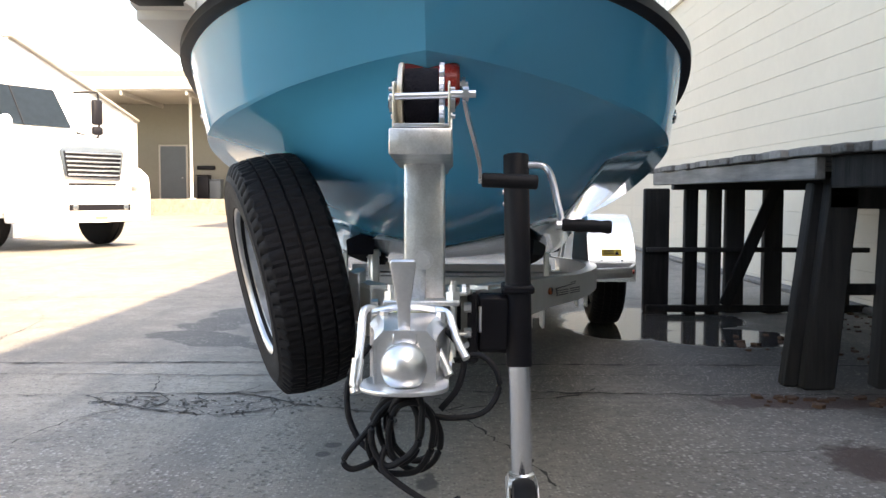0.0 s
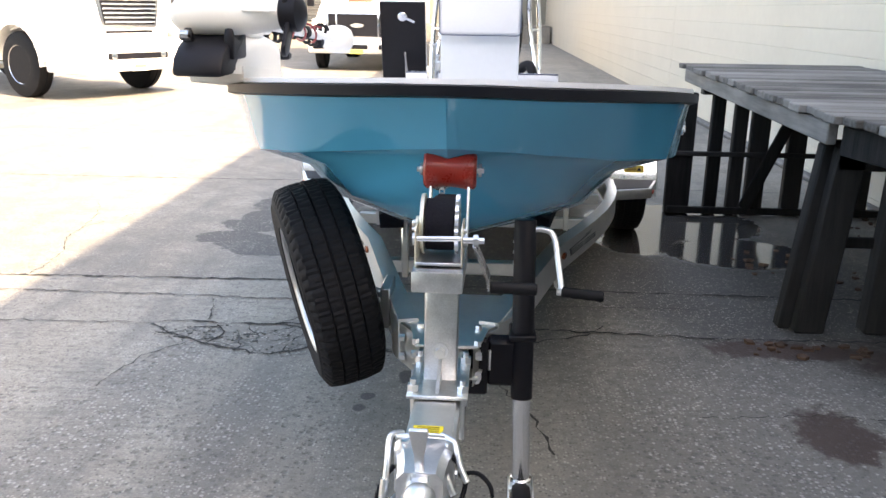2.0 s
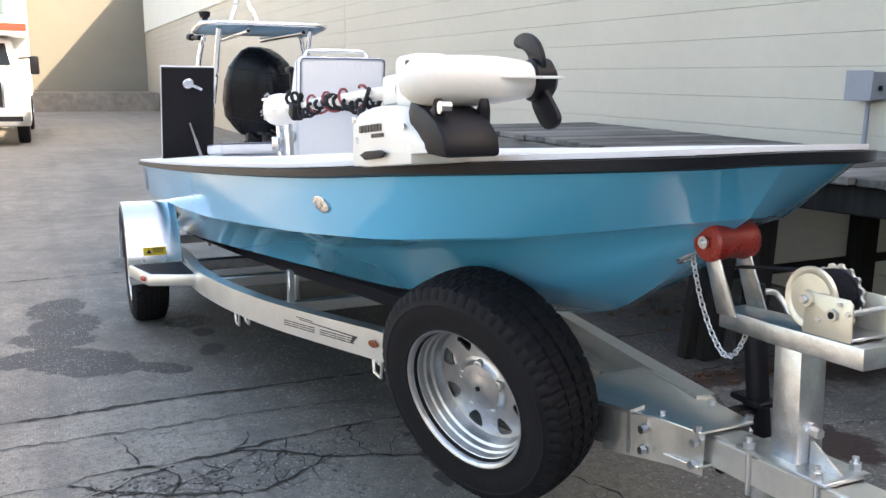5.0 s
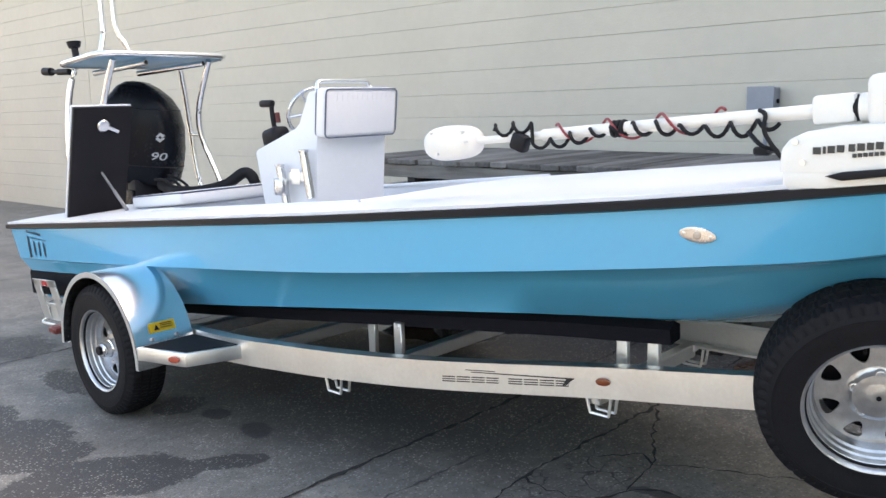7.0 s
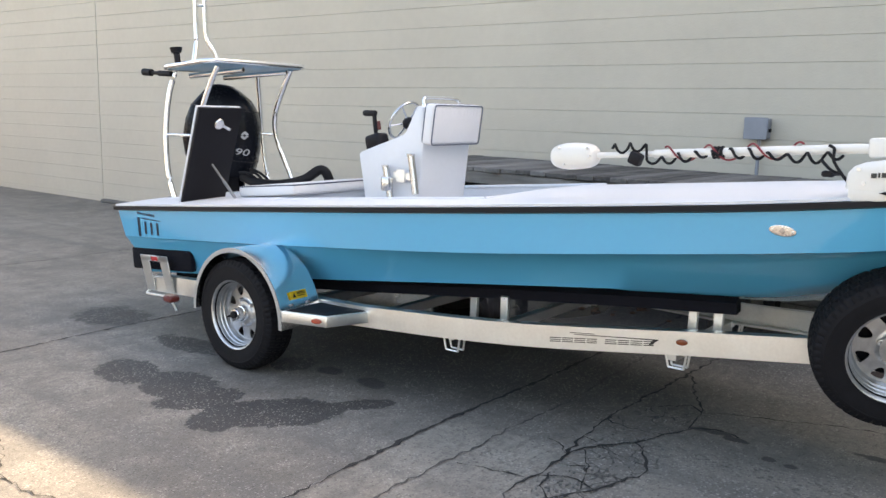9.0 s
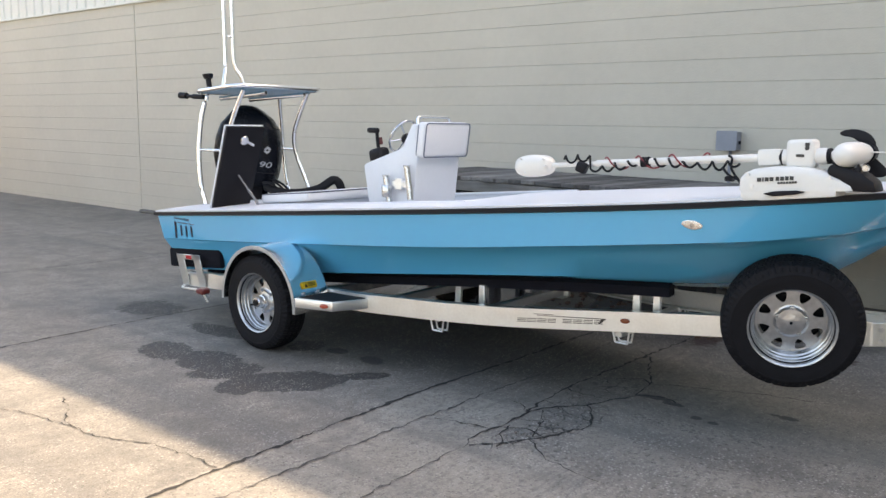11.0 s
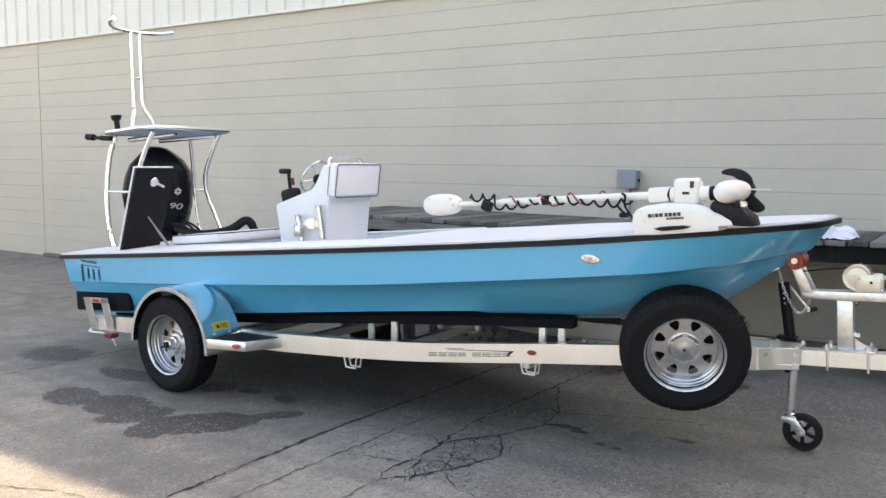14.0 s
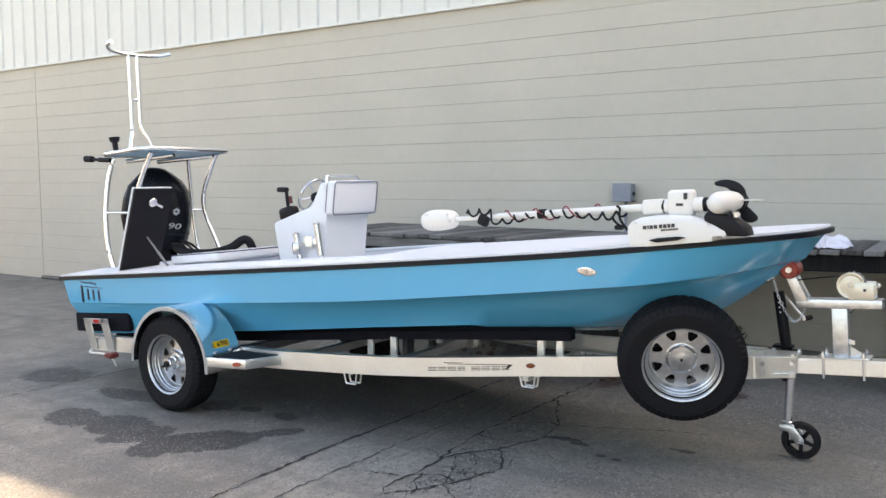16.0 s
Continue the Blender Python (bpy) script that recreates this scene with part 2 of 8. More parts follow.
def PY(y):
    return Matrix(((1, 0, 0, 0), (0, 0, -1, y), (0, 1, 0, 0), (0, 0, 0, 1)))


def table(rows):
    """Columns of a table, read at any station by smooth steps."""
    ys = [r[0] for r in rows]

    def at(y, k):
        return float(np.interp(y, ys, [r[k] for r in rows]))
    return at


# ---- ground ----
def ground_material():
    """Worn concrete: blotches, exposed stones, damp stains with ragged edges, a puddle, rust-brown litter stains."""
    m = bpy.data.materials.new("yard concrete")
    m.use_nodes = True
    nt = m.node_tree
    n, l = nt.nodes, nt.links
    p = n["Principled BSDF"]
    geo = n.new("ShaderNodeNewGeometry")

    def math_node(op, a, b=None, c=None):
        x = n.new("ShaderNodeMath")
        x.operation = op
        for k, v in enumerate((a, b, c)):
            if v is None:
                continue
            if isinstance(v, (int, float)):
                x.inputs[k].default_value = v
            else:
                l.new(v, x.inputs[k])
        return x.outputs[0]

    def noise_node(scale, detail=5, rough=0.55):
        x = n.new("ShaderNodeTexNoise")
        x.inputs["Scale"].default_value = scale
        x.inputs["Detail"].default_value = detail
        x.inputs["Roughness"].default_value = rough
        l.new(geo.outputs["Position"], x.inputs["Vector"])
        return x.outputs["Fac"]

    def step(v, lo, hi):
        x = n.new("ShaderNodeMapRange")
        x.interpolation_type = "SMOOTHSTEP"
        x.inputs["From Min"].default_value = lo
        x.inputs["From Max"].default_value = hi
        l.new(v, x.inputs["Value"])
        return x.outputs["Result"]

    def blend(fac, a, b):
        x = n.new("ShaderNodeMix")
        x.data_type = "RGBA"
        for k, v in ((0, fac), (6, a), (7, b)):
            if isinstance(v, tuple):
                x.inputs[k].default_value = (*v, 1)
            elif isinstance(v, (int, float)):
                x.inputs[k].default_value = v
            else:
                l.new(v, x.inputs[k])
        return x.outputs[2]

    sep = n.new("ShaderNodeSeparateXYZ")
    l.new(geo.outputs["Position"], sep.inputs[0])
    ragged = noise_node(3.5, 7, 0.65)
    fine = noise_node(18, 6, 0.65)

    def spot(cx, cy, rx, ry, turn=0.0, soft=0.12, rag=0.9):
        """1 inside a ragged oval, 0 outside."""
        c, s = math.cos(radians(turn)), math.sin(radians(turn))
        dx, dy = math_node("SUBTRACT", sep.outputs[0], cx), math_node("SUBTRACT", sep.outputs[1], cy)
        u = math_node("ADD", math_node("MULTIPLY", dx, c / rx), math_node("MULTIPLY", dy, s / rx))
        v = math_node("ADD", math_node("MULTIPLY", dx, -s / ry), math_node("MULTIPLY", dy, c / ry))
        d = math_node("SQRT", math_node("ADD", math_node("MULTIPLY", u, u), math_node("MULTIPLY", v, v)))
        d = math_node("ADD", d, math_node("MULTIPLY", math_node("SUBTRACT", ragged, 0.5), rag))
        d = math_node("ADD", d, math_node("MULTIPLY", math_node("SUBTRACT", fine, 0.5), rag * 0.9))
        x = step(d, 1.0 - soft, 1.0 + soft)
        return math_node("SUBTRACT", 1.0, x)

    def union(spots):
        out = spots[0]
        for s in spots[1:]:
            out = math_node("MAXIMUM", out, s)
        return out

    big = noise_node(0.55, 6, 0.6)
    mid = noise_node(4.0, 8, 0.7)
    grain = noise_node(110, 4, 0.7)
    tone = math_node("ADD", math_node("MULTIPLY", big, 0.5), math_node("MULTIPLY", mid, 0.5))
    col = blend(step(tone, 0.32, 0.68), (0.145, 0.131, 0.112), (0.332, 0.298, 0.252))
    col = blend(math_node("MULTIPLY", step(grain, 0.38, 0.62), 0.6), col, (0.085, 0.082, 0.078))
    # the slab by the gate is paler than the ones beyond the joint
    pale = math_node("LESS_THAN", sep.outputs[1], 2.56)
    col = blend(math_node("MULTIPLY", pale, 0.26), col, (0.41, 0.37, 0.315))
    # and a broad soft area round the tongue is darker and greyer
    tongue_dark = spot(0.35, 0.55, 1.15, 1.25, 0, 0.6, 0.8)
    col = blend(math_node("MULTIPLY", tongue_dark, 0.22), col, (0.075, 0.070, 0.066))
    # wheel tracks along the yard
    strip = n.new("ShaderNodeTexNoise")
    strip.inputs["Scale"].default_value = 1.0
    strip.inputs["Detail"].default_value = 5
    stretch = n.new("ShaderNodeMapping")
    stretch.inputs["Scale"].default_value = (3.2, 0.16, 1.0)
    l.new(geo.outputs["Position"], stretch.inputs["Vector"])
    l.new(stretch.outputs[0], strip.inputs["Vector"])
    col = blend(math_node("MULTIPLY", step(strip.outputs["Fac"], 0.5, 0.68), 0.4), col, (0.095, 0.092, 0.09))
    # exposed pale stones where the skin has worn off
    stones = n.new("ShaderNodeTexVoronoi")
    stones.inputs["Scale"].default_value = 52
    stones.inputs["Randomness"].default_value = 1.0
    l.new(geo.outputs["Position"], stones.inputs["Vector"])
    pick = n.new("ShaderNodeSeparateXYZ")
    l.new(stones.outputs["Color"], pick.inputs[0])
    worn = union([spot(1.25, 1.05, 0.75, 0.75, 0, 0.35), spot(-1.25, 0.9, 0.16, 0.95, -8, 0.45), spot(-0.75, 0.75, 0.16, 0.6, 0, 0.5), spot(1.5, -0.3, 0.8, 0.9, 0, 0.4), spot(-0.85, 1.74, 0.45, 0.16, 0, 0.4), spot(-1.1, -0.3, 0.45, 0.6, 0, 0.5)])
    chip = math_node("MULTIPLY", math_node("SUBTRACT", 1.0, step(stones.outputs["Distance"], 0.25, 0.42)), step(pick.outputs[0], 0.55, 0.62))
    chip = math_node("MULTIPLY", chip, math_node("ADD", math_node("MULTIPLY", worn, 0.85), math_node("MULTIPLY", step(mid, 0.55, 0.7), 0.18)))
    col = blend(math_node("MULTIPLY", worn, 0.38), col, (0.105, 0.099, 0.092))
    col = blend(math_node("MULTIPLY", chip, 0.8), col, (0.46, 0.43, 0.395))
    # rough dark hollows left by lost stones along the wheel tracks
    lost = n.new("ShaderNodeTexVoronoi")
    lost.inputs["Scale"].default_value = 34
    l.new(geo.outputs["Position"], lost.inputs["Vector"])
    draw = n.new("ShaderNodeSeparateXYZ")
    l.new(lost.outputs["Color"], draw.inputs[0])
    rough_band = union([spot(-1.32, 0.9, 0.13, 1.3, -9, 0.5, 0.9), spot(-1.75, 0.4, 0.10, 1.2, -9, 0.5, 0.9), spot(-0.55, 0.7, 0.12, 0.8, -5, 0.5, 0.9), spot(-0.95, 0.6, 0.3, 0.7, 0, 0.6, 0.9), spot(0.9, 0.4, 0.4, 0.9, 0, 0.6, 0.9)])
    hollow = math_node("MULTIPLY", math_node("SUBTRACT", 1.0, step(lost.outputs["Distance"], 0.2, 0.55)), step(draw.outputs[1], 0.45, 0.6))
    hollow = math_node("MULTIPLY", hollow, rough_band)
    col = blend(math_node("MULTIPLY", hollow, 0.55), col, (0.075, 0.070, 0.065))
    # fine sand showing everywhere
    sand = n.new("ShaderNodeTexVoronoi")
    sand.inputs["Scale"].default_value = 84
    l.new(geo.outputs["Position"], sand.inputs["Vector"])
    seed = n.new("ShaderNodeSeparateXYZ")
    l.new(sand.outputs["Color"], seed.inputs[0])
    speck = math_node("MULTIPLY", math_node("SUBTRACT", 1.0, step(sand.outputs["Distance"], 0.25, 0.5)), step(seed.outputs[0], 0.62, 0.7))
    pit = math_node("MULTIPLY", math_node("SUBTRACT", 1.0, step(sand.outputs["Distance"], 0.25, 0.5)), step(seed.outputs[1], 0.72, 0.8))
    patchy = math_node("ADD", math_node("MULTIPLY", step(mid, 0.40, 0.64), 0.50), 0.20)
    clump = noise_node(26, 5, 0.7)
    col = blend(math_node("MULTIPLY", step(clump, 0.48, 0.62), 0.52), col, (0.115, 0.105, 0.092))
    # broom strokes across the slab
    broom = n.new("ShaderNodeTexNoise")
    broom.inputs["Scale"].default_value = 1.0
    broom.inputs["Detail"].default_value = 6
    comb = n.new("ShaderNodeMapping")
    comb.inputs["Scale"].default_value = (3.0, 42.0, 1.0)
    l.new(geo.outputs["Position"], comb.inputs["Vector"])
    l.new(comb.outputs[0], broom.inputs["Vector"])
    col = blend(math_node("MULTIPLY", math_node("MULTIPLY", step(broom.outputs["Fac"], 0.5, 0.62), step(big, 0.42, 0.58)), 0.28), col, (0.105, 0.098, 0.088))
    col = blend(math_node("MULTIPLY", pit, 0.7), col, (0.058, 0.053, 0.048))
    col = blend(math_node("MULTIPLY", speck, patchy), col, (0.43, 0.40, 0.36))
    # map cracking where the slab has broken up
    webs = n.new("ShaderNodeTexVoronoi")
    webs.feature = "DISTANCE_TO_EDGE"
    webs.inputs["Scale"].default_value = 11
    bent = n.new("ShaderNodeVectorMath")
    bent.operation = "MULTIPLY_ADD"
    wob = n.new("ShaderNodeTexNoise")
    wob.inputs["Scale"].default_value = 9
    l.new(geo.outputs["Position"], wob.inputs["Vector"])
    l.new(wob.outputs["Color"], bent.inputs[0])
    bent.inputs[1].default_value = (0.09, 0.09, 0.0)
    l.new(geo.outputs["Position"], bent.inputs[2])
    l.new(bent.outputs[0], webs.inputs["Vector"])
    hair = math_node("SUBTRACT", 1.0, step(webs.outputs["Distance"], 0.015, 0.06))
    broken = union([spot(-1.1, 1.78, 0.34, 0.13, -10, 0.3, 0.8), spot(-0.72, 1.72, 0.28, 0.16, 15, 0.3, 0.8), spot(-0.2, 1.80, 0.3, 0.16, 0, 0.4, 0.9)])
    web = math_node("MULTIPLY", hair, math_node("MULTIPLY", broken, step(mid, 0.42, 0.55)))
    col = blend(math_node("MULTIPLY", web, 0.85), col, (0.035, 0.033, 0.031))
    # shallow scaling: dark smears with soft edges
    smear = n.new("ShaderNodeTexNoise")
    smear.inputs["Scale"].default_value = 1.0
    smear.inputs["Detail"].default_value = 9
    smear.inputs["Roughness"].default_value = 0.72
    drag = n.new("ShaderNodeMapping")
    drag.inputs["Scale"].default_value = (2.2, 3.6, 1.0)
    drag.inputs["Rotation"].default_value = (0, 0, 0.35)
    l.new(geo.outputs["Position"], drag.inputs["Vector"])
    l.new(drag.outputs[0], smear.inputs["Vector"])
    col = blend(math_node("MULTIPLY", step(smear.outputs["Fac"], 0.53, 0.70), 0.45), col, (0.085, 0.080, 0.075))
    # damp and oil stains, and a dark spot beside the tyre
    darkened = union([spot(-1.42, 4.40, 0.16, 0.24, -20, 0.05, 0.7), spot(-1.38, 3.98, 0.19, 0.26, -12, 0.05, 0.7), spot(-1.45, 3.72, 0.22, 0.16, -20, 0.05, 0.8), spot(-1.34, 3.30, 0.36, 0.20, -42, 0.05, 0.7), spot(-1.58, 3.42, 0.14, 0.14, 0, 0.06, 0.9), spot(-0.97, 3.03, 0.20, 0.07, -38, 0.06, 0.9), spot(-0.72, 3.8, 0.14, 0.12, 0, 0.1, 0.9), spot(-0.86, 4.58, 0.12, 0.32, 0, 0.08, 0.9), spot(-0.78, 5.6, 0.25, 0.3, 0, 0.2, 1.0),
                  # broad soft dark ovals below the boat and the dock
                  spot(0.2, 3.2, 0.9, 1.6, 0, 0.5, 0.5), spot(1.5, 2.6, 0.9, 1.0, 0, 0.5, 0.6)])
    keep = math_node("SUBTRACT", 1.0, math_node("MULTIPLY", math_node("MAXIMUM", speck, chip), 0.85))
    col = blend(math_node("MULTIPLY", math_node("MULTIPLY", darkened, 0.84), keep), col, (0.030, 0.027, 0.025))
    oil = union([spot(-0.67, 3.54, 0.06, 0.08, 0, 0.15, 0.7), spot(-0.68, 3.22, 0.07, 0.10, -20, 0.15, 0.7), spot(-0.32, 1.2, 0.026, 0.03, 0, 0.2, 1.2), spot(-0.34, 1.1, 0.026, 0.03, 0, 0.2, 1.2), spot(-0.16, 1.52, 0.03, 0.10, 5, 0.2, 2.0), spot(-0.19, 1.40, 0.03, 0.06, 5, 0.1, 1.6), spot(0.0, 0.84, 0.03, 0.07, 0, 0.2, 2.2)])
    col = blend(math_node("MULTIPLY", oil, 0.8), col, (0.03, 0.028, 0.027))
    rust = union([spot(1.48, 1.78, 0.36, 0.10, 0, 0.15, 1.3), spot(1.37, 1.0, 0.13, 0.22, 0, 0.2, 1.5), spot(2.2, 1.7, 0.5, 0.25, 0, 0.4, 1.2)])
    col = blend(math_node("MULTIPLY", rust, 0.85), col, (0.042, 0.020, 0.014))
    puddle = union([spot(1.45, 4.1, 0.62, 0.55, 0, 0.1, 0.35), spot(1.7, 3.35, 0.45, 0.35, 0, 0.1, 0.35), spot(1.1, 3.75, 0.3, 0.5, 0, 0.12, 0.4)])
    col = blend(math_node("MULTIPLY", puddle, 0.8), col, (0.03, 0.03, 0.032))
    l.new(col, p.inputs["Base Color"])
    rough = math_node("SUBTRACT", 0.76, math_node("MULTIPLY", darkened, 0.04))
    rough = math_node("SUBTRACT", rough, math_node("MULTIPLY", grain, 0.12))
    dry = math_node("SUBTRACT", 1.0, puddle)
    rough = math_node("ADD", math_node("MULTIPLY", rough, dry), math_node("MULTIPLY", puddle, 0.09))
    l.new(rough, p.inputs["Roughness"])
    height = math_node("ADD", math_node("MULTIPLY", grain, 0.6), math_node("MULTIPLY", mid, 0.9))
    height = math_node("ADD", height, math_node("MULTIPLY", chip, 0.5))
    height = math_node("SUBTRACT", height, math_node("MULTIPLY", math_node("MAXIMUM", web, hollow), 1.2))
    height = math_node("MULTIPLY", height, dry)
    bp = n.new("ShaderNodeBump")
    bp.inputs["Strength"].default_value = 0.55
    bp.inputs["Distance"].default_value = 0.008
    l.new(height, bp.inputs["Height"])
    l.new(bp.outputs["Normal"], p.inputs["Normal"])
    return m


CONCRETE = ground_material()
JOINT = material("dark joint grit", (0.028, 0.026, 0.024), 0.95, vary=0.4, scale=30, bump=0.4)


def ribbon(bm, pts, w, jag=0.015, seed=0, z=0.004):
    """A crack: a thin ragged band that lies on the slab."""
    rnd = random.Random(seed)
    line = []
    for a, b in zip(pts, pts[1:]):
        a, b = Vector((*a, 0)), Vector((*b, 0))
        k = max(2, int((b - a).length / 0.035))
        side = Vector((-(b - a).y, (b - a).x, 0)).normalized()
        for i in range(k):
            line.append(a.lerp(b, i / k) + side * rnd.uniform(-jag, jag))
    line.append(Vector((*pts[-1], 0)))
    t = bmesh.new()
    prev = None
    for i, q in enumerate(line):
        d = line[min(i + 1, len(line) - 1)] - line[max(i - 1, 0)]
        s = Vector((-d.y, d.x, 0)).normalized() * w * rnd.choice((0.25, 0.5, 0.7, 0.9, 1.15, 1.5)) * rnd.uniform(0.8, 1.1) * 0.5
        now = (t.verts.new((q.x + s.x, q.y + s.y, z)), t.verts.new((q.x - s.x, q.y - s.y, z)))
        if prev:
            t.faces.new((prev[0], prev[1], now[1], now[0]))
        prev = now
    return join(bm, t)


def build_ground():
    bm = bmesh.new()
    box(bm, (-400, -300, -0.3), (400, 500, 0))
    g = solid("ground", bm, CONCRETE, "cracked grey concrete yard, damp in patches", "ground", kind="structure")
    g.location = (0, 0, -0.3)
    BASE[g] = Vector((0, 0, -0.3))
    return g


ground = build_ground()
for y, w, seed in ((2.52, 0.021, 1), (5.23, 0.015, 2), (7.95, 0.013, 3), (-0.6, 0.01, 4)):
    bm = bmesh.new()
    ribbon(bm, [(-14, y - 0.02), (-2.7, y), (-0.9, y + 0.055), (0.0, y + 0.01), (3.05, y - 0.03)], w, 0.009, seed)
    part("joint", bm, JOINT, ground)
FAINT = material("filled joint grit", (0.075, 0.070, 0.065), 0.95, vary=0.5, scale=24, bump=0.4)
CRACKS = [  # width, then the line over the slab
    (0.009, [(-2.45, 1.85), (-1.92, 1.87), (-1.47, 1.88), (-1.32, 1.92)]),
    (0.015, [(-1.32, 1.92), (-1.18, 1.92), (-1.07, 1.90), (-0.97, 1.91), (-0.85, 1.92), (-0.63, 1.95), (-0.41, 1.98), (-0.27, 1.98), (-0.06, 1.96), (0.2, 1.95), (1.2, 1.90), (2.6, 1.92)]),
    (0.014, [(-1.42, 1.87), (-1.26, 1.75), (-1.10, 1.65), (-0.94, 1.61), (-0.84, 1.56), (-0.74, 1.59), (-0.63, 1.65), (-0.53, 1.74)]),
    (0.014, [(-0.85, 1.92), (-0.66, 1.85), (-0.54, 1.74), (-0.36, 1.67), (-0.21, 1.61), (-0.14, 1.51), (-0.14, 1.45), (-0.17, 1.38)]),
    (0.009, [(-0.74, 2.07), (-0.77, 2.0), (-0.85, 1.92)]),
    (0.008, [(-0.35, 1.97), (-0.38, 1.84), (-0.36, 1.67)]),
    (0.010, [(-0.21, 1.61), (0.06, 1.64), (0.30, 1.76), (0.59, 1.89), (0.69, 2.02)]),
    (0.009, [(-0.02, 1.85), (0.12, 1.72), (0.06, 1.64), (0.14, 1.49), (0.19, 1.31), (0.30, 1.07), (0.36, 0.8)]),
    (0.011, [(-1.08, 1.87), (-1.20, 1.84), (-1.28, 1.77), (-1.35, 1.76)]),
    (0.009, [(-0.76, 1.88), (-0.97, 1.75), (-1.13, 1.70)]),
    (0.007, [(-1.25, 2.23), (-1.20, 2.08), (-1.18, 1.92)]),
    (0.009, [(-1.15, 1.92), (-1.05, 1.80), (-1.10, 1.65)]),
    (0.007, [(-0.97, 1.91), (-0.92, 1.80), (-0.97, 1.75), (-0.94, 1.61)]),
    (0.006, [(-0.63, 1.95), (-0.66, 1.85), (-0.72, 1.74), (-0.74, 1.59)]),
    (0.012, [(-2.65, 2.29), (-1.49, 2.285), (-1.10, 2.27), (-0.74, 2.27), (-0.44, 2.25), (-0.28, 2.24), (0.4, 2.26), (1.2, 2.29)]),
    (0.006, [(-2.36, 2.55), (-2.35, 2.71), (-2.40, 3.04), (-2.52, 3.3), (-2.52, 3.6), (-2.42, 3.75), (-2.34, 3.96)]),
    (0.005, [(-2.52, 3.45), (-2.58, 3.9), (-2.75, 4.3)]),
    (0.005, [(0.9, 1.1), (1.4, 1.16), (2.1, 1.05)]),
    (0.006, [(-1.15, 1.70), (-1.32, 1.50), (-1.38, 1.2)]),
]
for i, (width, line) in enumerate(CRACKS):
    bm = bmesh.new()
    ribbon(bm, line, width, 0.012, 10 + i)
    part("crack", bm, FAINT if line[0] in ((-2.65, 2.29), (-2.45, 1.85)) else JOINT, ground)

# loose chips in the broken strip, and leaf litter by the dock
GRIT = material("broken concrete chips", (0.13, 0.125, 0.12), 0.9, vary=0.4, scale=12)
LEAF = material("dry brown leaf", (0.085, 0.046, 0.028), 0.85, vary=0.5, scale=9)


def scatter(name, label, mat, spots, count, size, flat, seed):
    rnd = random.Random(seed)
    bm = bmesh.new()
    for _ in range(count):
        cx, cy, rx, ry = rnd.choice(spots)
        a, r = rnd.uniform(0, 6.28), math.sqrt(rnd.random())
        x, y = cx + rx * r * math.cos(a), cy + ry * r * math.sin(a)
        s = size * rnd.uniform(0.5, 1.5)
        k = rnd.randint(4, 6)
        top = [bm.verts.new((x + s * math.cos(6.28 * j / k + a) * rnd.uniform(0.6, 1.1), y + s * math.sin(6.28 * j / k + a) * rnd.uniform(0.4, 0.9), 0.003 + s * flat * rnd.uniform(0.4, 1.2))) for j in range(k)]
        low = [bm.verts.new((v.co.x * 1.0 + rnd.uniform(-0.1, 0.1) * s, v.co.y, 0.0)) for v in top]
        bm.faces.new(top)
        for j in range(k):
            bm.faces.new((low[j], low[(j + 1) % k], top[(j + 1) % k], top[j]))
    solid(name, bm, mat, label, "debris", kind="stuff", smooth=False)


scatter("concrete_chips", "loose chips of broken concrete along the cracks", GRIT, [(-1.05, 1.78, 0.3, 0.1), (-0.7, 1.72, 0.3, 0.14), (-1.25, 1.80, 0.16, 0.08), (-0.3, 1.75, 0.35, 0.2)], 130, 0.006, 0.35, 5)
scatter("leaf_litter", "scattered dry brown leaves under the timber dock", LEAF, [(1.95, 3.1, 0.35, 0.35), (2.2, 2.5, 0.5, 0.4), (1.55, 1.8, 0.4, 0.1), (2.4, 1.7, 0.5, 0.15), (2.75, 3.9, 0.25, 0.6)], 150, 0.022, 0.35, 6)

# ---- the long building ----
WALL_X = 3.092
COURSE = 0.2045


def groove_course(y0, y1, z0, z1, rnd):
    """One course of painted block with eased edges."""
    bm = bmesh.new()
    e = rnd.uniform(0.0004, 0.0011)
    sec = [(0.002, z0 + e), (-0.0065, z0 + 2 * e), (-0.008, z0 + 0.004), (-0.008 - rnd.uniform(0, 0.0015), z1 - 0.004), (-0.0065, z1 - e), (0.002, z1 - e * 0.5)]
    t = bmesh.new()
    ends = []
    for y in (y0, y1):
        ends.append([t.verts.new((WALL_X + 0.008 + x, y, z)) for x, z in sec])
    for k in range(len(sec) - 1):
        t.faces.new((ends[0][k], ends[0][k + 1], ends[1][k + 1], ends[1][k]))
    t.faces.new(ends[0])
    t.faces.new(ends[1])
    return join(bm, t)


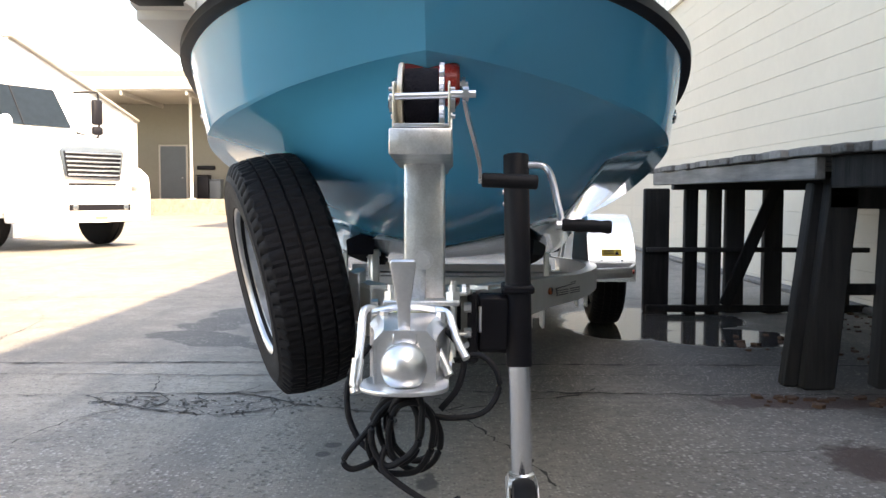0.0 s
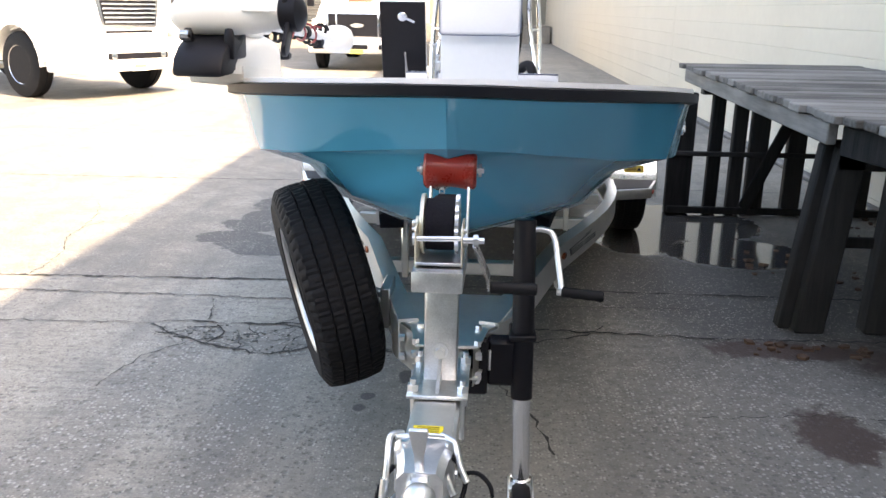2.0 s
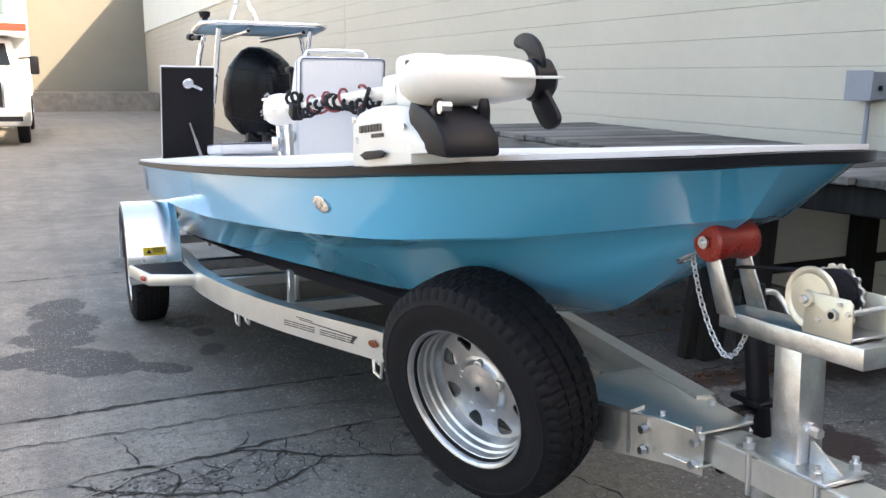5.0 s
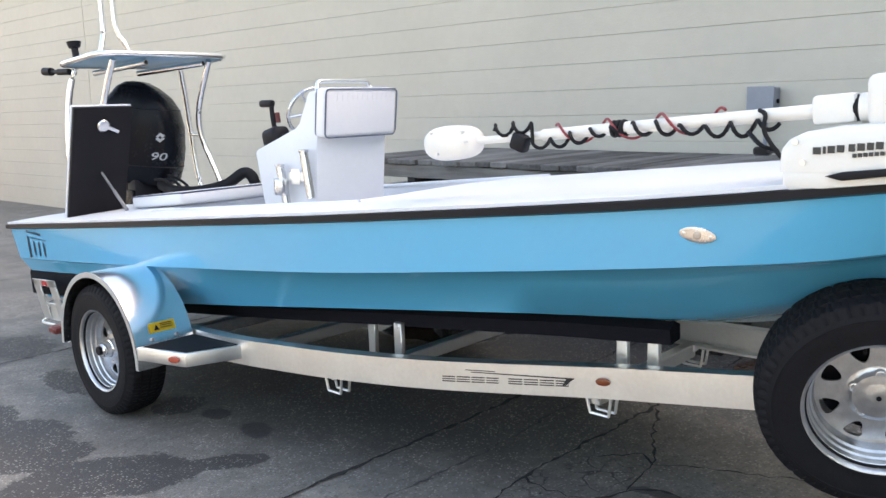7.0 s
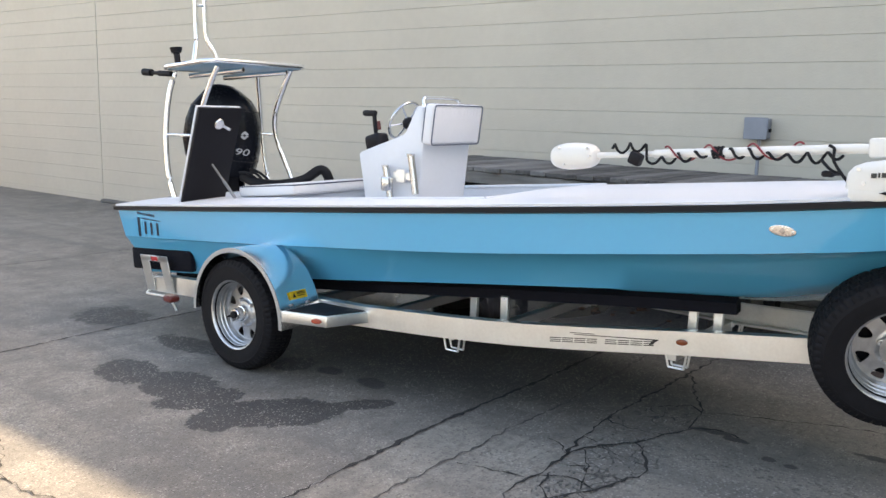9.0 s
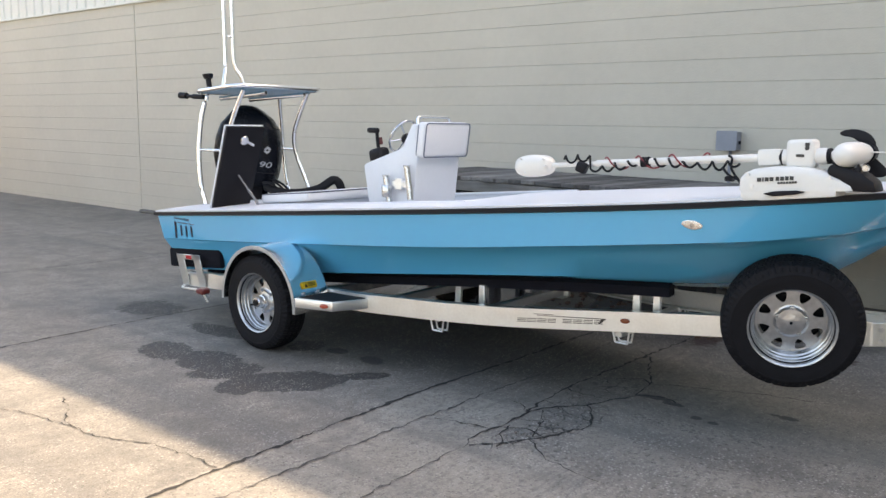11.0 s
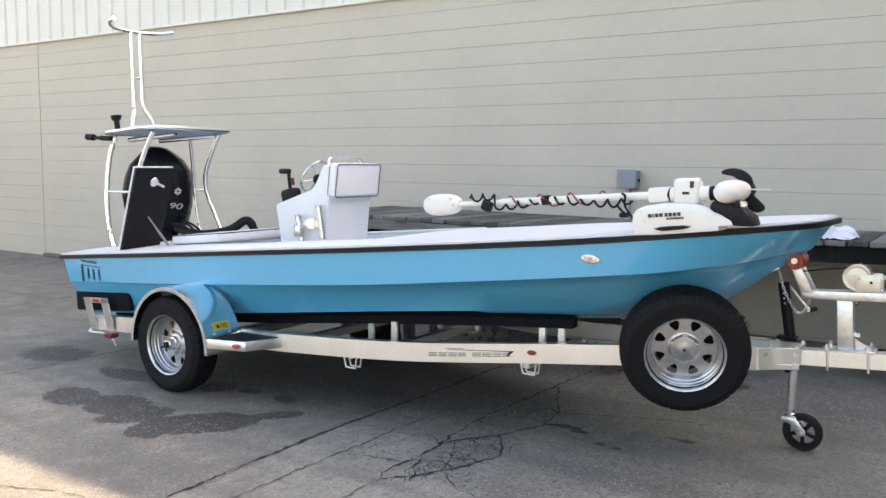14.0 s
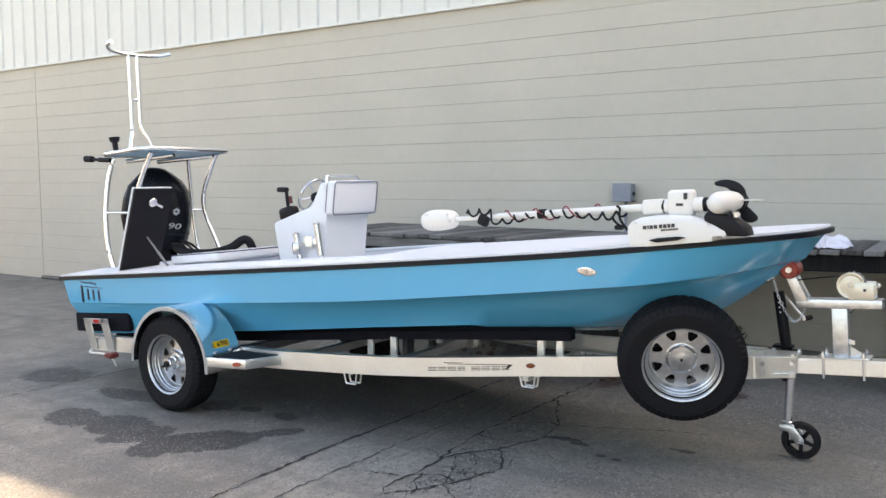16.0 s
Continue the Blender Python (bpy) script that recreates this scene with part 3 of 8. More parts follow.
def build_wall():
    bm = bmesh.new()
    box(bm, (WALL_X + 0.010, -16, -0.3), (WALL_X + 0.26, 40, 3.34))
    w = solid("wall_east", bm, BLOCK_PAINT, "grey-beige painted concrete block wall with course joints", "wall", kind="structure")
    rnd = random.Random(3)
    for k in range(-1, 17):
        z0 = 0.082 + COURSE * k
        z1 = min(z0 + COURSE, 3.335)
        for y0, y1 in ((-16, 12.064), (12.076, 40)):
            part("block_course", groove_course(y0, y1, z0, z1, rnd), BLOCK_PAINT, w, smooth=False)
    # metal siding above
    bm = bmesh.new()
    t = bmesh.new()
    ys, y = [], -16.0
    while y < 40:
        ys += [(y, 0.0), (y + 0.215, 0.0), (y + 0.235, -0.026), (y + 0.265, -0.026), (y + 0.285, 0.0)]
        y += 0.305
    low = [t.verts.new((WALL_X - 0.012 + d, yy, 3.33)) for yy, d in ys]
    top = [t.verts.new((WALL_X - 0.012 + d, yy, 6.0)) for yy, d in ys]
    for i in range(len(ys) - 1):
        t.faces.new((low[i], low[i + 1], top[i + 1], top[i]))
    join(bm, t)
    box(bm, (WALL_X + 0.02, -16, 3.345), (WALL_X + 0.26, 40, 6.0))
    sid = solid("siding_wall", bm, SIDING, "pale ribbed metal siding above the block wall", "wall", kind="structure", smooth=False)
    bm = bmesh.new()
    box(bm, (WALL_X - 0.05, -16, 3.315), (WALL_X + 0.008, 40, 3.345), 0.004)
    part("drip_edge", bm, SIDING, sid, "metal drip edge")
    bm = bmesh.new()
    box(bm, (WALL_X - 0.012, -16, 6.002), (WALL_X + 30, 46, 6.15))
    solid("roof_east", bm, SIDING, "flat metal roof of the long building", "roof", kind="structure")
    # concrete kerb along the foot of the wall
    bm = bmesh.new()
    box(bm, (WALL_X - 0.10, -16, 0.0), (WALL_X - 0.001, 12, 0.05), 0.015)
    solid("wall_footing", bm, GRIT, "rough concrete footing along the wall", "kerb", kind="structure")


build_wall()


def build_far_side():
    """Warehouse with a canopy at the far end of the yard, and the pale long shed beside the tractor."""
    grey = material("grey warehouse wall", (0.17, 0.165, 0.14), 0.8, vary=0.08, scale=0.6)
    steel_door = material("blue grey steel door", (0.07, 0.085, 0.10), 0.5, vary=0.1, scale=2)
    roof = material("canopy metal", (0.33, 0.31, 0.28), 0.6, vary=0.12, scale=1)
    Y = 40.0
    bm = bmesh.new()
    box(bm, (-40, 35.5, -0.2), (3.0, Y + 6, 0.72), 0.02)
    solid("apron", bm, CONCRETE, "raised concrete apron before the warehouse", "pavement", kind="structure")
    bm = bmesh.new()
    box(bm, (-40, Y, 0.72), (3.3, Y + 0.4, 7))
    wall = solid("wall_north", bm, grey, "grey warehouse wall in the shade of a canopy", "wall", kind="structure")
    bm = bmesh.new()
    box(bm, (-13.9, Y - 0.06, 0.724), (-12.64, Y - 0.004, 3.3), 0.01)
    d = solid("door_1", bm, steel_door, "closed blue-grey steel door in the warehouse wall", "door", kind="structure")
    bm = bmesh.new()
    for lo, hi in (((-13.98, Y - 0.08, 0.724), (-13.9, Y - 0.002, 3.38)), ((-12.64, Y - 0.08, 0.724), (-12.56, Y - 0.002, 3.38)), ((-13.9, Y - 0.08, 3.3), (-12.64, Y - 0.002, 3.38))):
        box(bm, lo, hi, 0.008)
    part("door_frame", bm, roof, d)
    bm = bmesh.new()
    rod(bm, (-12.8, Y - 0.12, 1.75), (-12.8, Y - 0.06, 1.75), 0.03)
    part("door_handle", bm, STEEL, d)
    # roller door of slats
    bm = bmesh.new()
    box(bm, (-10.5, Y - 0.05, 0.724), (-7.6, Y - 0.01, 4.6))
    r = solid("roller_door", bm, grey, "closed grey roller door of horizontal slats", "door", kind="structure")
    for k in range(32):
        bm = bmesh.new()
        z = 0.73 + k * 0.12
        rod(bm, (-10.48, Y - 0.05, z + 0.06), (-7.62, Y - 0.05, z + 0.06), 0.056, n=8)
        part("slat", bm, roof, r)
    bm = bmesh.new()
    box(bm, (-40, 34.6, 5.35), (-1.5, Y, 5.5), 0.02)
    can = solid("canopy", bm, roof, "wide flat metal canopy over the apron", "canopy", kind="structure")
    bm = bmesh.new()
    box(bm, (-40, 34.5, 5.4), (-1.5, 34.6, 5.9), 0.02)
    part("fascia", bm, roof, can)
    for k in range(14):
        bm = bmesh.new()
        box(bm, (-39 + 2.8 * k, 34.6, 5.15), (-38.9 + 2.8 * k, Y, 5.35), 0.01)
        part("joist", bm, roof, can)
    for x in (-26.5, -19.0, -11.5):
        bm = bmesh.new()
        rod(bm, (x, 37.0, 0.72), (x, 37.0, 5.35), 0.07)
        rod(bm, (x, 37.0, 0.72), (x, 37.0, 0.76), 0.16)
        solid("canopy_post", bm, TRUCK_WHITE, "white steel post carrying the canopy", "post", group="canopy posts")
    # bins and an electric meter by the post
    for x, h, mat in ((-11.6, 1.1, BLACK_PLASTIC), (-11.0, 0.9, steel_door)):
        bm = bmesh.new()
        box(bm, (x - 0.28, Y - 0.9, 0.72), (x + 0.28, Y - 0.35, 0.72 + h), 0.05, segments=2)
        b = solid("waste_bin", bm, mat, "dark plastic waste bin against the warehouse wall", "bin", group="bins")
        bm = bmesh.new()
        box(bm, (x - 0.3, Y - 0.93, 0.72 + h + 0.002), (x + 0.3, Y - 0.33, 0.78 + h), 0.02)
        part("lid", bm, mat, b)
    bm = bmesh.new()
    box(bm, (-12.1, Y - 0.12, 2.15), (-11.2, Y - 0.004, 2.35), 0.02)
    solid("wall_light", bm, BLACK_PLASTIC, "dark wall fitting on the warehouse", "fixture")
    # pale shed, its long side running away
    bm = bmesh.new()
    a, b = Vector((-8.35, 14.8, 0)), Vector((-12.6, 33.3, 0))
    d = (b - a).normalized()
    s = Vector((-0.86, 0.51, 0)) * 9.0
    plate(bm, [(a.x, a.y), (b.x, b.y), (b.x + s.x, b.y + s.y), (a.x + s.x, a.y + s.y)], 3.88)
    shed = solid("shed", bm, TRUCK_WHITE, "long white metal shed beside the yard", "building", kind="structure")
    bm = bmesh.new()
    n = Vector((d.y, -d.x, 0)) * 0.12
    box(bm, (0, -0.1, 3.882), ((b - a).length, 0.12, 3.98), 0.02)
    bmesh.ops.transform(bm, matrix=Matrix.Translation(a) @ Matrix.Rotation(math.atan2(d.y, d.x), 4, "Z"), verts=bm.verts)
    part("gutter", bm, roof, shed)
    # closing walls behind the camera, unseen; the south one added to shade the bow
    bm = bmesh.new()
    box(bm, (-5.5, -8.4, 0), (3.3, -8, 7.5))
    solid("shade_wall_south", bm, grey, "unseen south wall added to shade the bow", "wall", kind="structure")
    bm = bmesh.new()
    box(bm, (-45.4, -30, 0), (-45, 44, 5))
    solid("wall_west", bm, grey, "plain wall across the yard", "wall", kind="structure")


build_far_side()


# ---- skiff ----
RAIL = [(0.13, 0.0, 1.264), (0.137, 0.10, 1.2625), (0.155, 0.20, 1.259), (0.19, 0.29, 1.255), (0.27, 0.392, 1.247), (0.39, 0.49, 1.235), (0.55, 0.58, 1.219), (0.744, 0.66, 1.199),
        (1.0, 0.722, 1.170), (1.3, 0.77, 1.139), (1.8, 0.81, 1.092), (2.6, 0.85, 1.02), (3.6, 0.88, 0.935), (4.6, 0.885, 0.85), (5.5, 0.87, 0.775)]
rail_at = table(RAIL)
SECTIONS = [  # rail station; knuckle, chine and bilge as (y, x, z); keel as (y, z)
    (0.13, (0.23, 0.0, 1.121), (0.232, 0, 1.118), (0.3, 0.0, 1.068), (0.39, 1.01)),
    (0.137, (0.275, 0.1, 1.111), (0.278, 0.098, 1.107), (0.345, 0.055, 1.05), (0.41, 0.992)),
    (0.155, (0.325, 0.18, 1.1), (0.328, 0.177, 1.096), (0.395, 0.105, 1.032), (0.445, 0.962)),
    (0.19, (0.375, 0.256, 1.087), (0.378, 0.252, 1.083), (0.45, 0.155, 1.004), (0.49, 0.926)),
    (0.27, (0.455, 0.352, 1.071), (0.458, 0.347, 1.066), (0.525, 0.215, 0.966), (0.57, 0.868)),
    (0.39, (0.56, 0.454, 1.049), (0.563, 0.446, 1.043), (0.63, 0.275, 0.918), (0.68, 0.8)),
    (0.55, (0.69, 0.552, 1.029), (0.695, 0.539, 1.022), (0.76, 0.33, 0.88), (0.81, 0.75)),
    (0.744, (0.84, 0.633, 1.006), (0.845, 0.609, 0.998), (0.92, 0.385, 0.845), (0.97, 0.71)),
    (1.0, (1.05, 0.701, 0.983), (1.05, 0.656, 0.974), (1.1, 0.425, 0.812), (1.14, 0.672)),
    (1.3, (1.31, 0.751, 0.954), (1.31, 0.691, 0.944), (1.32, 0.42, 0.745), (1.34, 0.635)),
    (1.8, (1.8, 0.799, 0.899), (1.8, 0.729, 0.889), (1.8, 0.5, 0.7), (1.8, 0.6)),
    (2.6, (2.6, 0.841, 0.812), (2.6, 0.786, 0.804), (2.6, 0.6, 0.622), (2.6, 0.535)),
    (3.6, (3.6, 0.869, 0.727), (3.6, 0.839, 0.719), (3.6, 0.68, 0.513), (3.6, 0.448)),
    (4.6, (4.6, 0.871, 0.646), (4.6, 0.859, 0.638), (4.6, 0.735, 0.412), (4.6, 0.365)),
    (5.48, (5.42, 0.854, 0.586), (5.42, 0.848, 0.578), (5.33, 0.75, 0.335), (5.3, 0.305)),
]


def spline_rows(rows, steps=4):
    fine = []
    for i in range(len(rows) - 1):
        for k in range(steps):
            u = k / steps
            p0, p1, p2, p3 = rows[max(i - 1, 0)], rows[i], rows[i + 1], rows[min(i + 2, len(rows) - 1)]
            fine.append([0.5 * (2 * b + (c - a) * u + (2 * a - 5 * b + 4 * c - d) * u * u + (3 * b - a - 3 * c + d) * u ** 3) for a, b, c, d in zip(p0, p1, p2, p3)])
    fine.append(rows[-1])
    for ring in fine:
        for p in ring:
            p.x = max(p.x, 0)
    return fine


def hull_rings():
    top, low = [], []
    for ry, k, c, b, kel in SECTIONS:
        r = Vector((rail_at(ry, 1), ry, rail_at(ry, 2)))
        k, c, b, kel = Vector((k[1], k[0], k[2])), Vector((c[1], c[0], c[2])), Vector((b[1], b[0], b[2])), Vector((0, kel[0], kel[1]))
        top.append([r, r.lerp(k, 0.35), r.lerp(k, 0.7), k])
        hollow = -0.034 * min(1, c.x / 0.3) * float(np.interp(ry, [1.3, 3.6], [1.0, 0.35]))
        low.append([k.copy(), c, c.lerp(b, 0.45) + Vector((hollow, 0, -0.7 * hollow)), b, b.lerp(kel, 0.5) + Vector((0.01 if b.x > 0.05 else 0, 0, -0.008)), kel])
    return spline_rows(top), spline_rows(low)


def mirror(ring):
    return [Vector((-p.x, p.y, p.z)) for p in ring[:-1]] + [Vector((p.x, p.y, p.z)) for p in reversed(ring)]


TOP, LOW = hull_rings()


def deck_z(x, y):
    """Height of the crowned deck."""
    f = x / max(rail_at(y, 1) + 0.008, 0.05)
    return rail_at(y, 2) + 0.013 + 0.03 * max(0.0, 1 - f * f) * min(1, max(0.0, y - 0.137) / 1.4)



def build_hull():
    boat = thing("skiff", (0, 2.7, 0.36), "light blue flats skiff with white deck on its trailer", "boat", frame_of=BOAT)
    bm = bmesh.new()
    for s in (-1, 1):
        for rows in (TOP, LOW):
            loft(bm, [[Vector((s * p.x, p.y, p.z)) for p in ring] for ring in rows])
    end = [Vector((p.x, p.y, p.z)) for p in TOP[-1] + LOW[-1][1:]]
    rim = end + [Vector((-p.x, p.y, p.z)) for p in reversed(end[:-1])]
    t = bmesh.new()
    t.faces.new([t.verts.new(p) for p in rim])
    join(bm, t)
    bmesh.ops.remove_doubles(bm, verts=bm.verts, dist=2e-4)
    ridge = {(round(abs(p.x), 3), round(p.y, 3), round(p.z, 3)) for ring in LOW for p in ring[:2]}
    for e in bm.edges:
        a, b = [(round(abs(v.co.x), 3), round(v.co.y, 3), round(v.co.z, 3)) for v in e.verts]
        if a in ridge and b in ridge and abs(e.verts[0].co.y - e.verts[1].co.y) > 0.001:
            e.smooth = False
        if max(abs(v.co.x) for v in e.verts) < 1e-4:
            e.smooth = False
    part("hull", bm, GEL_BLUE, boat, "light blue gelcoat hull with a hard chine")
    # rub rail
    half = curve([(r[1], r[0], r[2]) for r in RAIL], 4)
    line = [Vector((-p.x, p.y, p.z)) for p in reversed(half)] + half[1:]
    bm = bmesh.new()
    sec = [(-0.02, -0.012), (0.0, -0.018), (0.018, -0.018), (0.030, -0.012), (0.034, -0.003), (0.030, 0.007), (0.010, 0.011), (-0.02, 0.011)]
    sweep(bm, line, [(-x, y) for x, y in sec])
    part("rub_rail", bm, material("black rail vinyl", (0.006, 0.007, 0.011), 0.42, vary=0.2, scale=6, spec=0.2), boat, "black rubber rub rail")
    # deck skin: a border cap with foredeck and aft deck
    bm = bmesh.new()
    t = bmesh.new()
    prev = None
    n = 110
    for i in range(n + 1):
        y = 0.1372 + (5.49 - 0.1372) * (i / n) ** 1.6
        w = rail_at(y, 1) + 0.008
        xs = [-1, -0.86, -0.74, -0.4, 0, 0.4, 0.74, 0.86, 1]
        ring = []
        for f in xs:
            ring.append(t.verts.new((f * w, y, deck_z(f * w, y))))
        if prev:
            for k in range(len(xs) - 1):
                cockpit = 2.55 < y - 0.02 and y < 4.2 and 2 <= k <= 5
                if not cockpit:
                    t.faces.new((prev[k], prev[k + 1], ring[k + 1], ring[k]))
        prev = ring
    join(bm, t)
    bmesh.ops.solidify(bm, geom=bm.faces[:], thickness=-0.012)
    part("deck", bm, GEL_WHITE, boat, "pale non-skid deck")
    # cockpit well
    bm = bmesh.new()
    y0, y1, w0, zf = 2.56, 4.16, 0.635, 0.66
    t = bmesh.new()
    c = [t.verts.new((x if z > zf else x * 0.9, y, z)) for y, zt in ((y0, rail_at(y0, 2) + 0.02), (y1, rail_at(y1, 2) + 0.02)) for x in (-w0, w0) for z in (zf, zt + 0.012)]
    for q in ((0, 2, 6, 4), (0, 1, 3, 2), (4, 6, 7, 5), (0, 4, 5, 1), (2, 3, 7, 6)):
        t.faces.new([c[k] for k in q])
    join(bm, t)
    part("cockpit_well", bm, GEL_WHITE, boat)
    # coaming lip round the well
    bm = bmesh.new()
    lip = [(-w0, y0, rail_at(y0, 2) + 0.036), (w0, y0, rail_at(y0, 2) + 0.036), (w0, y1, rail_at(y1, 2) + 0.036), (-w0, y1, rail_at(y1, 2) + 0.036)]
    for a, b in zip(lip, lip[1:] + lip[:1]):
        rod(bm, a, b, 0.012, n=8)
    part("coaming", bm, GEL_WHITE, boat)
    # navigation lights
    for s in (-1, 1):
        m = Matrix.Translation((s * 0.7265, 1.113, 1.066)) @ Matrix.Rotation(radians(-s * 9), 4, "Z") @ Matrix.Rotation(radians(s * 96), 4, "Y") @ Matrix.Rotation(radians(90 + s * 6), 4, "Z")
        bm = bmesh.new()
        plate(bm, [(0.047 * math.cos(a) * (1 if abs(math.cos(a)) < 0.8 else 1.06), 0.022 * math.sin(a)) for a in [2 * math.pi * k / 28 for k in range(28)]], 0.008, m, 0.002)
        nav = part("navigation_light", bm, STEEL, boat, "oval stainless navigation light")
        bm = bmesh.new()
        turned(bm, [(0.011, 0.006), (0.011, 0.010), (0.008, 0.012), (0.004, 0.013)], m, 20)
        part("lens", bm, material("clear lens", (0.50, 0.40, 0.33), 0.2, vary=0.1), nav)
        for d in (-0.037, 0.037):
            bm = bmesh.new()
            turned(bm, [(0.005, 0.006), (0.005, 0.010), (0.002, 0.011)], m @ Matrix.Translation((d, 0, 0)), 8)
            part("screw", bm, ZINC, nav)
    # small deck fittings
    for x, y in ((-0.80, 2.35), (-0.80, 4.05), (0.80, 2.35), (0.80, 4.05), (-0.22, 0.22)):
        z = deck_z(x, y) + 0.001
        bm = bmesh.new()
        box(bm, (x - 0.012, y - 0.045, z - 0.001), (x + 0.012, y + 0.045, z + 0.008), 0.004)
        cl = part("pop_up_cleat", bm, ZINC, boat, "small flush steel cleat")
    for x, y, r in ((0.25, 2.05, 0.07), (-0.15, 1.2, 0.05)):
        z = deck_z(x, y) + 0.002
        bm = bmesh.new()
        turned(bm, [(r * 0.8, -0.004), (r, 0.0), (r, 0.004), (r * 0.9, 0.006)], Matrix.Translation((x, y, z)) @ Matrix.Rotation(radians(-5), 4, "X"), 24)
        part("deck_plate", bm, GEL_WHITE, boat, "round flush deck plate")
    # foredeck hatch outline
    bm = bmesh.new()
    pts = []
    for x, y in ((-0.42, 1.35), (0.42, 1.35), (0.42, 2.1), (-0.42, 2.1)):
        pts.append(Vector((x, y, deck_z(x, y) + 0.001)))
    for a, b in zip(pts, pts[1:] + pts[:1]):
        k = 8
        for i in range(k):
            q = [a.lerp(b, (i + j) / k) for j in (0, 1)]
            for v in q:
                v.z = deck_z(v.x, v.y) + 0.001
            rod(bm, q[0], q[1], 0.004, n=6)
    part("hatch_seam", bm, material("grey gasket", (0.42, 0.43, 0.46), 0.6), boat)
    # transom letters: the maker's mark and the name panel as plain shapes
    ink = material("dark teal lettering", (0.02, 0.05, 0.09), 0.4, vary=0.1)

    def on_side(bm, y0, y1, z0, z1):
        t = bmesh.new()
        vs = []
        for y, z in ((y0, z0), (y1, z0), (y1, z1), (y0, z1)):
            u = (rail_at(y, 2) - z) / (rail_at(y, 2) - np.interp(y, [4.6, 5.45], [0.646, 0.586]))
            x = rail_at(y, 1) * (1 - u) + np.interp(y, [4.6, 5.45], [0.871, 0.854]) * u
            vs.append(t.verts.new((-(x + 0.003), y, z)))
        t.faces.new(vs)
        bmesh.ops.solidify(t, geom=t.faces[:], thickness=0.002)
        join(bm, t)
    bm = bmesh.new()
    for a, b, lo, hi in ((5.245, 5.215, 0.605, 0.735), (5.165, 5.140, 0.63, 0.712), (5.095, 5.070, 0.63, 0.712), (5.025, 5.000, 0.632, 0.715), (5.20, 4.97, 0.728, 0.734)):
        on_side(bm, a, b, lo, hi)
    part("name_mark", bm, ink, boat, "dark name mark near the transom", smooth=False)
    bm = bmesh.new()
    for k in range(8):
        y = 5.235 - k * 0.026
        on_side(bm, y, y - 0.018, 0.757 - 0.0008 * k, 0.768 + 0.004 * (k in (0, 5)))
    part("maker_mark", bm, ink, boat, smooth=False)
    return boat


skiff = build_hull()


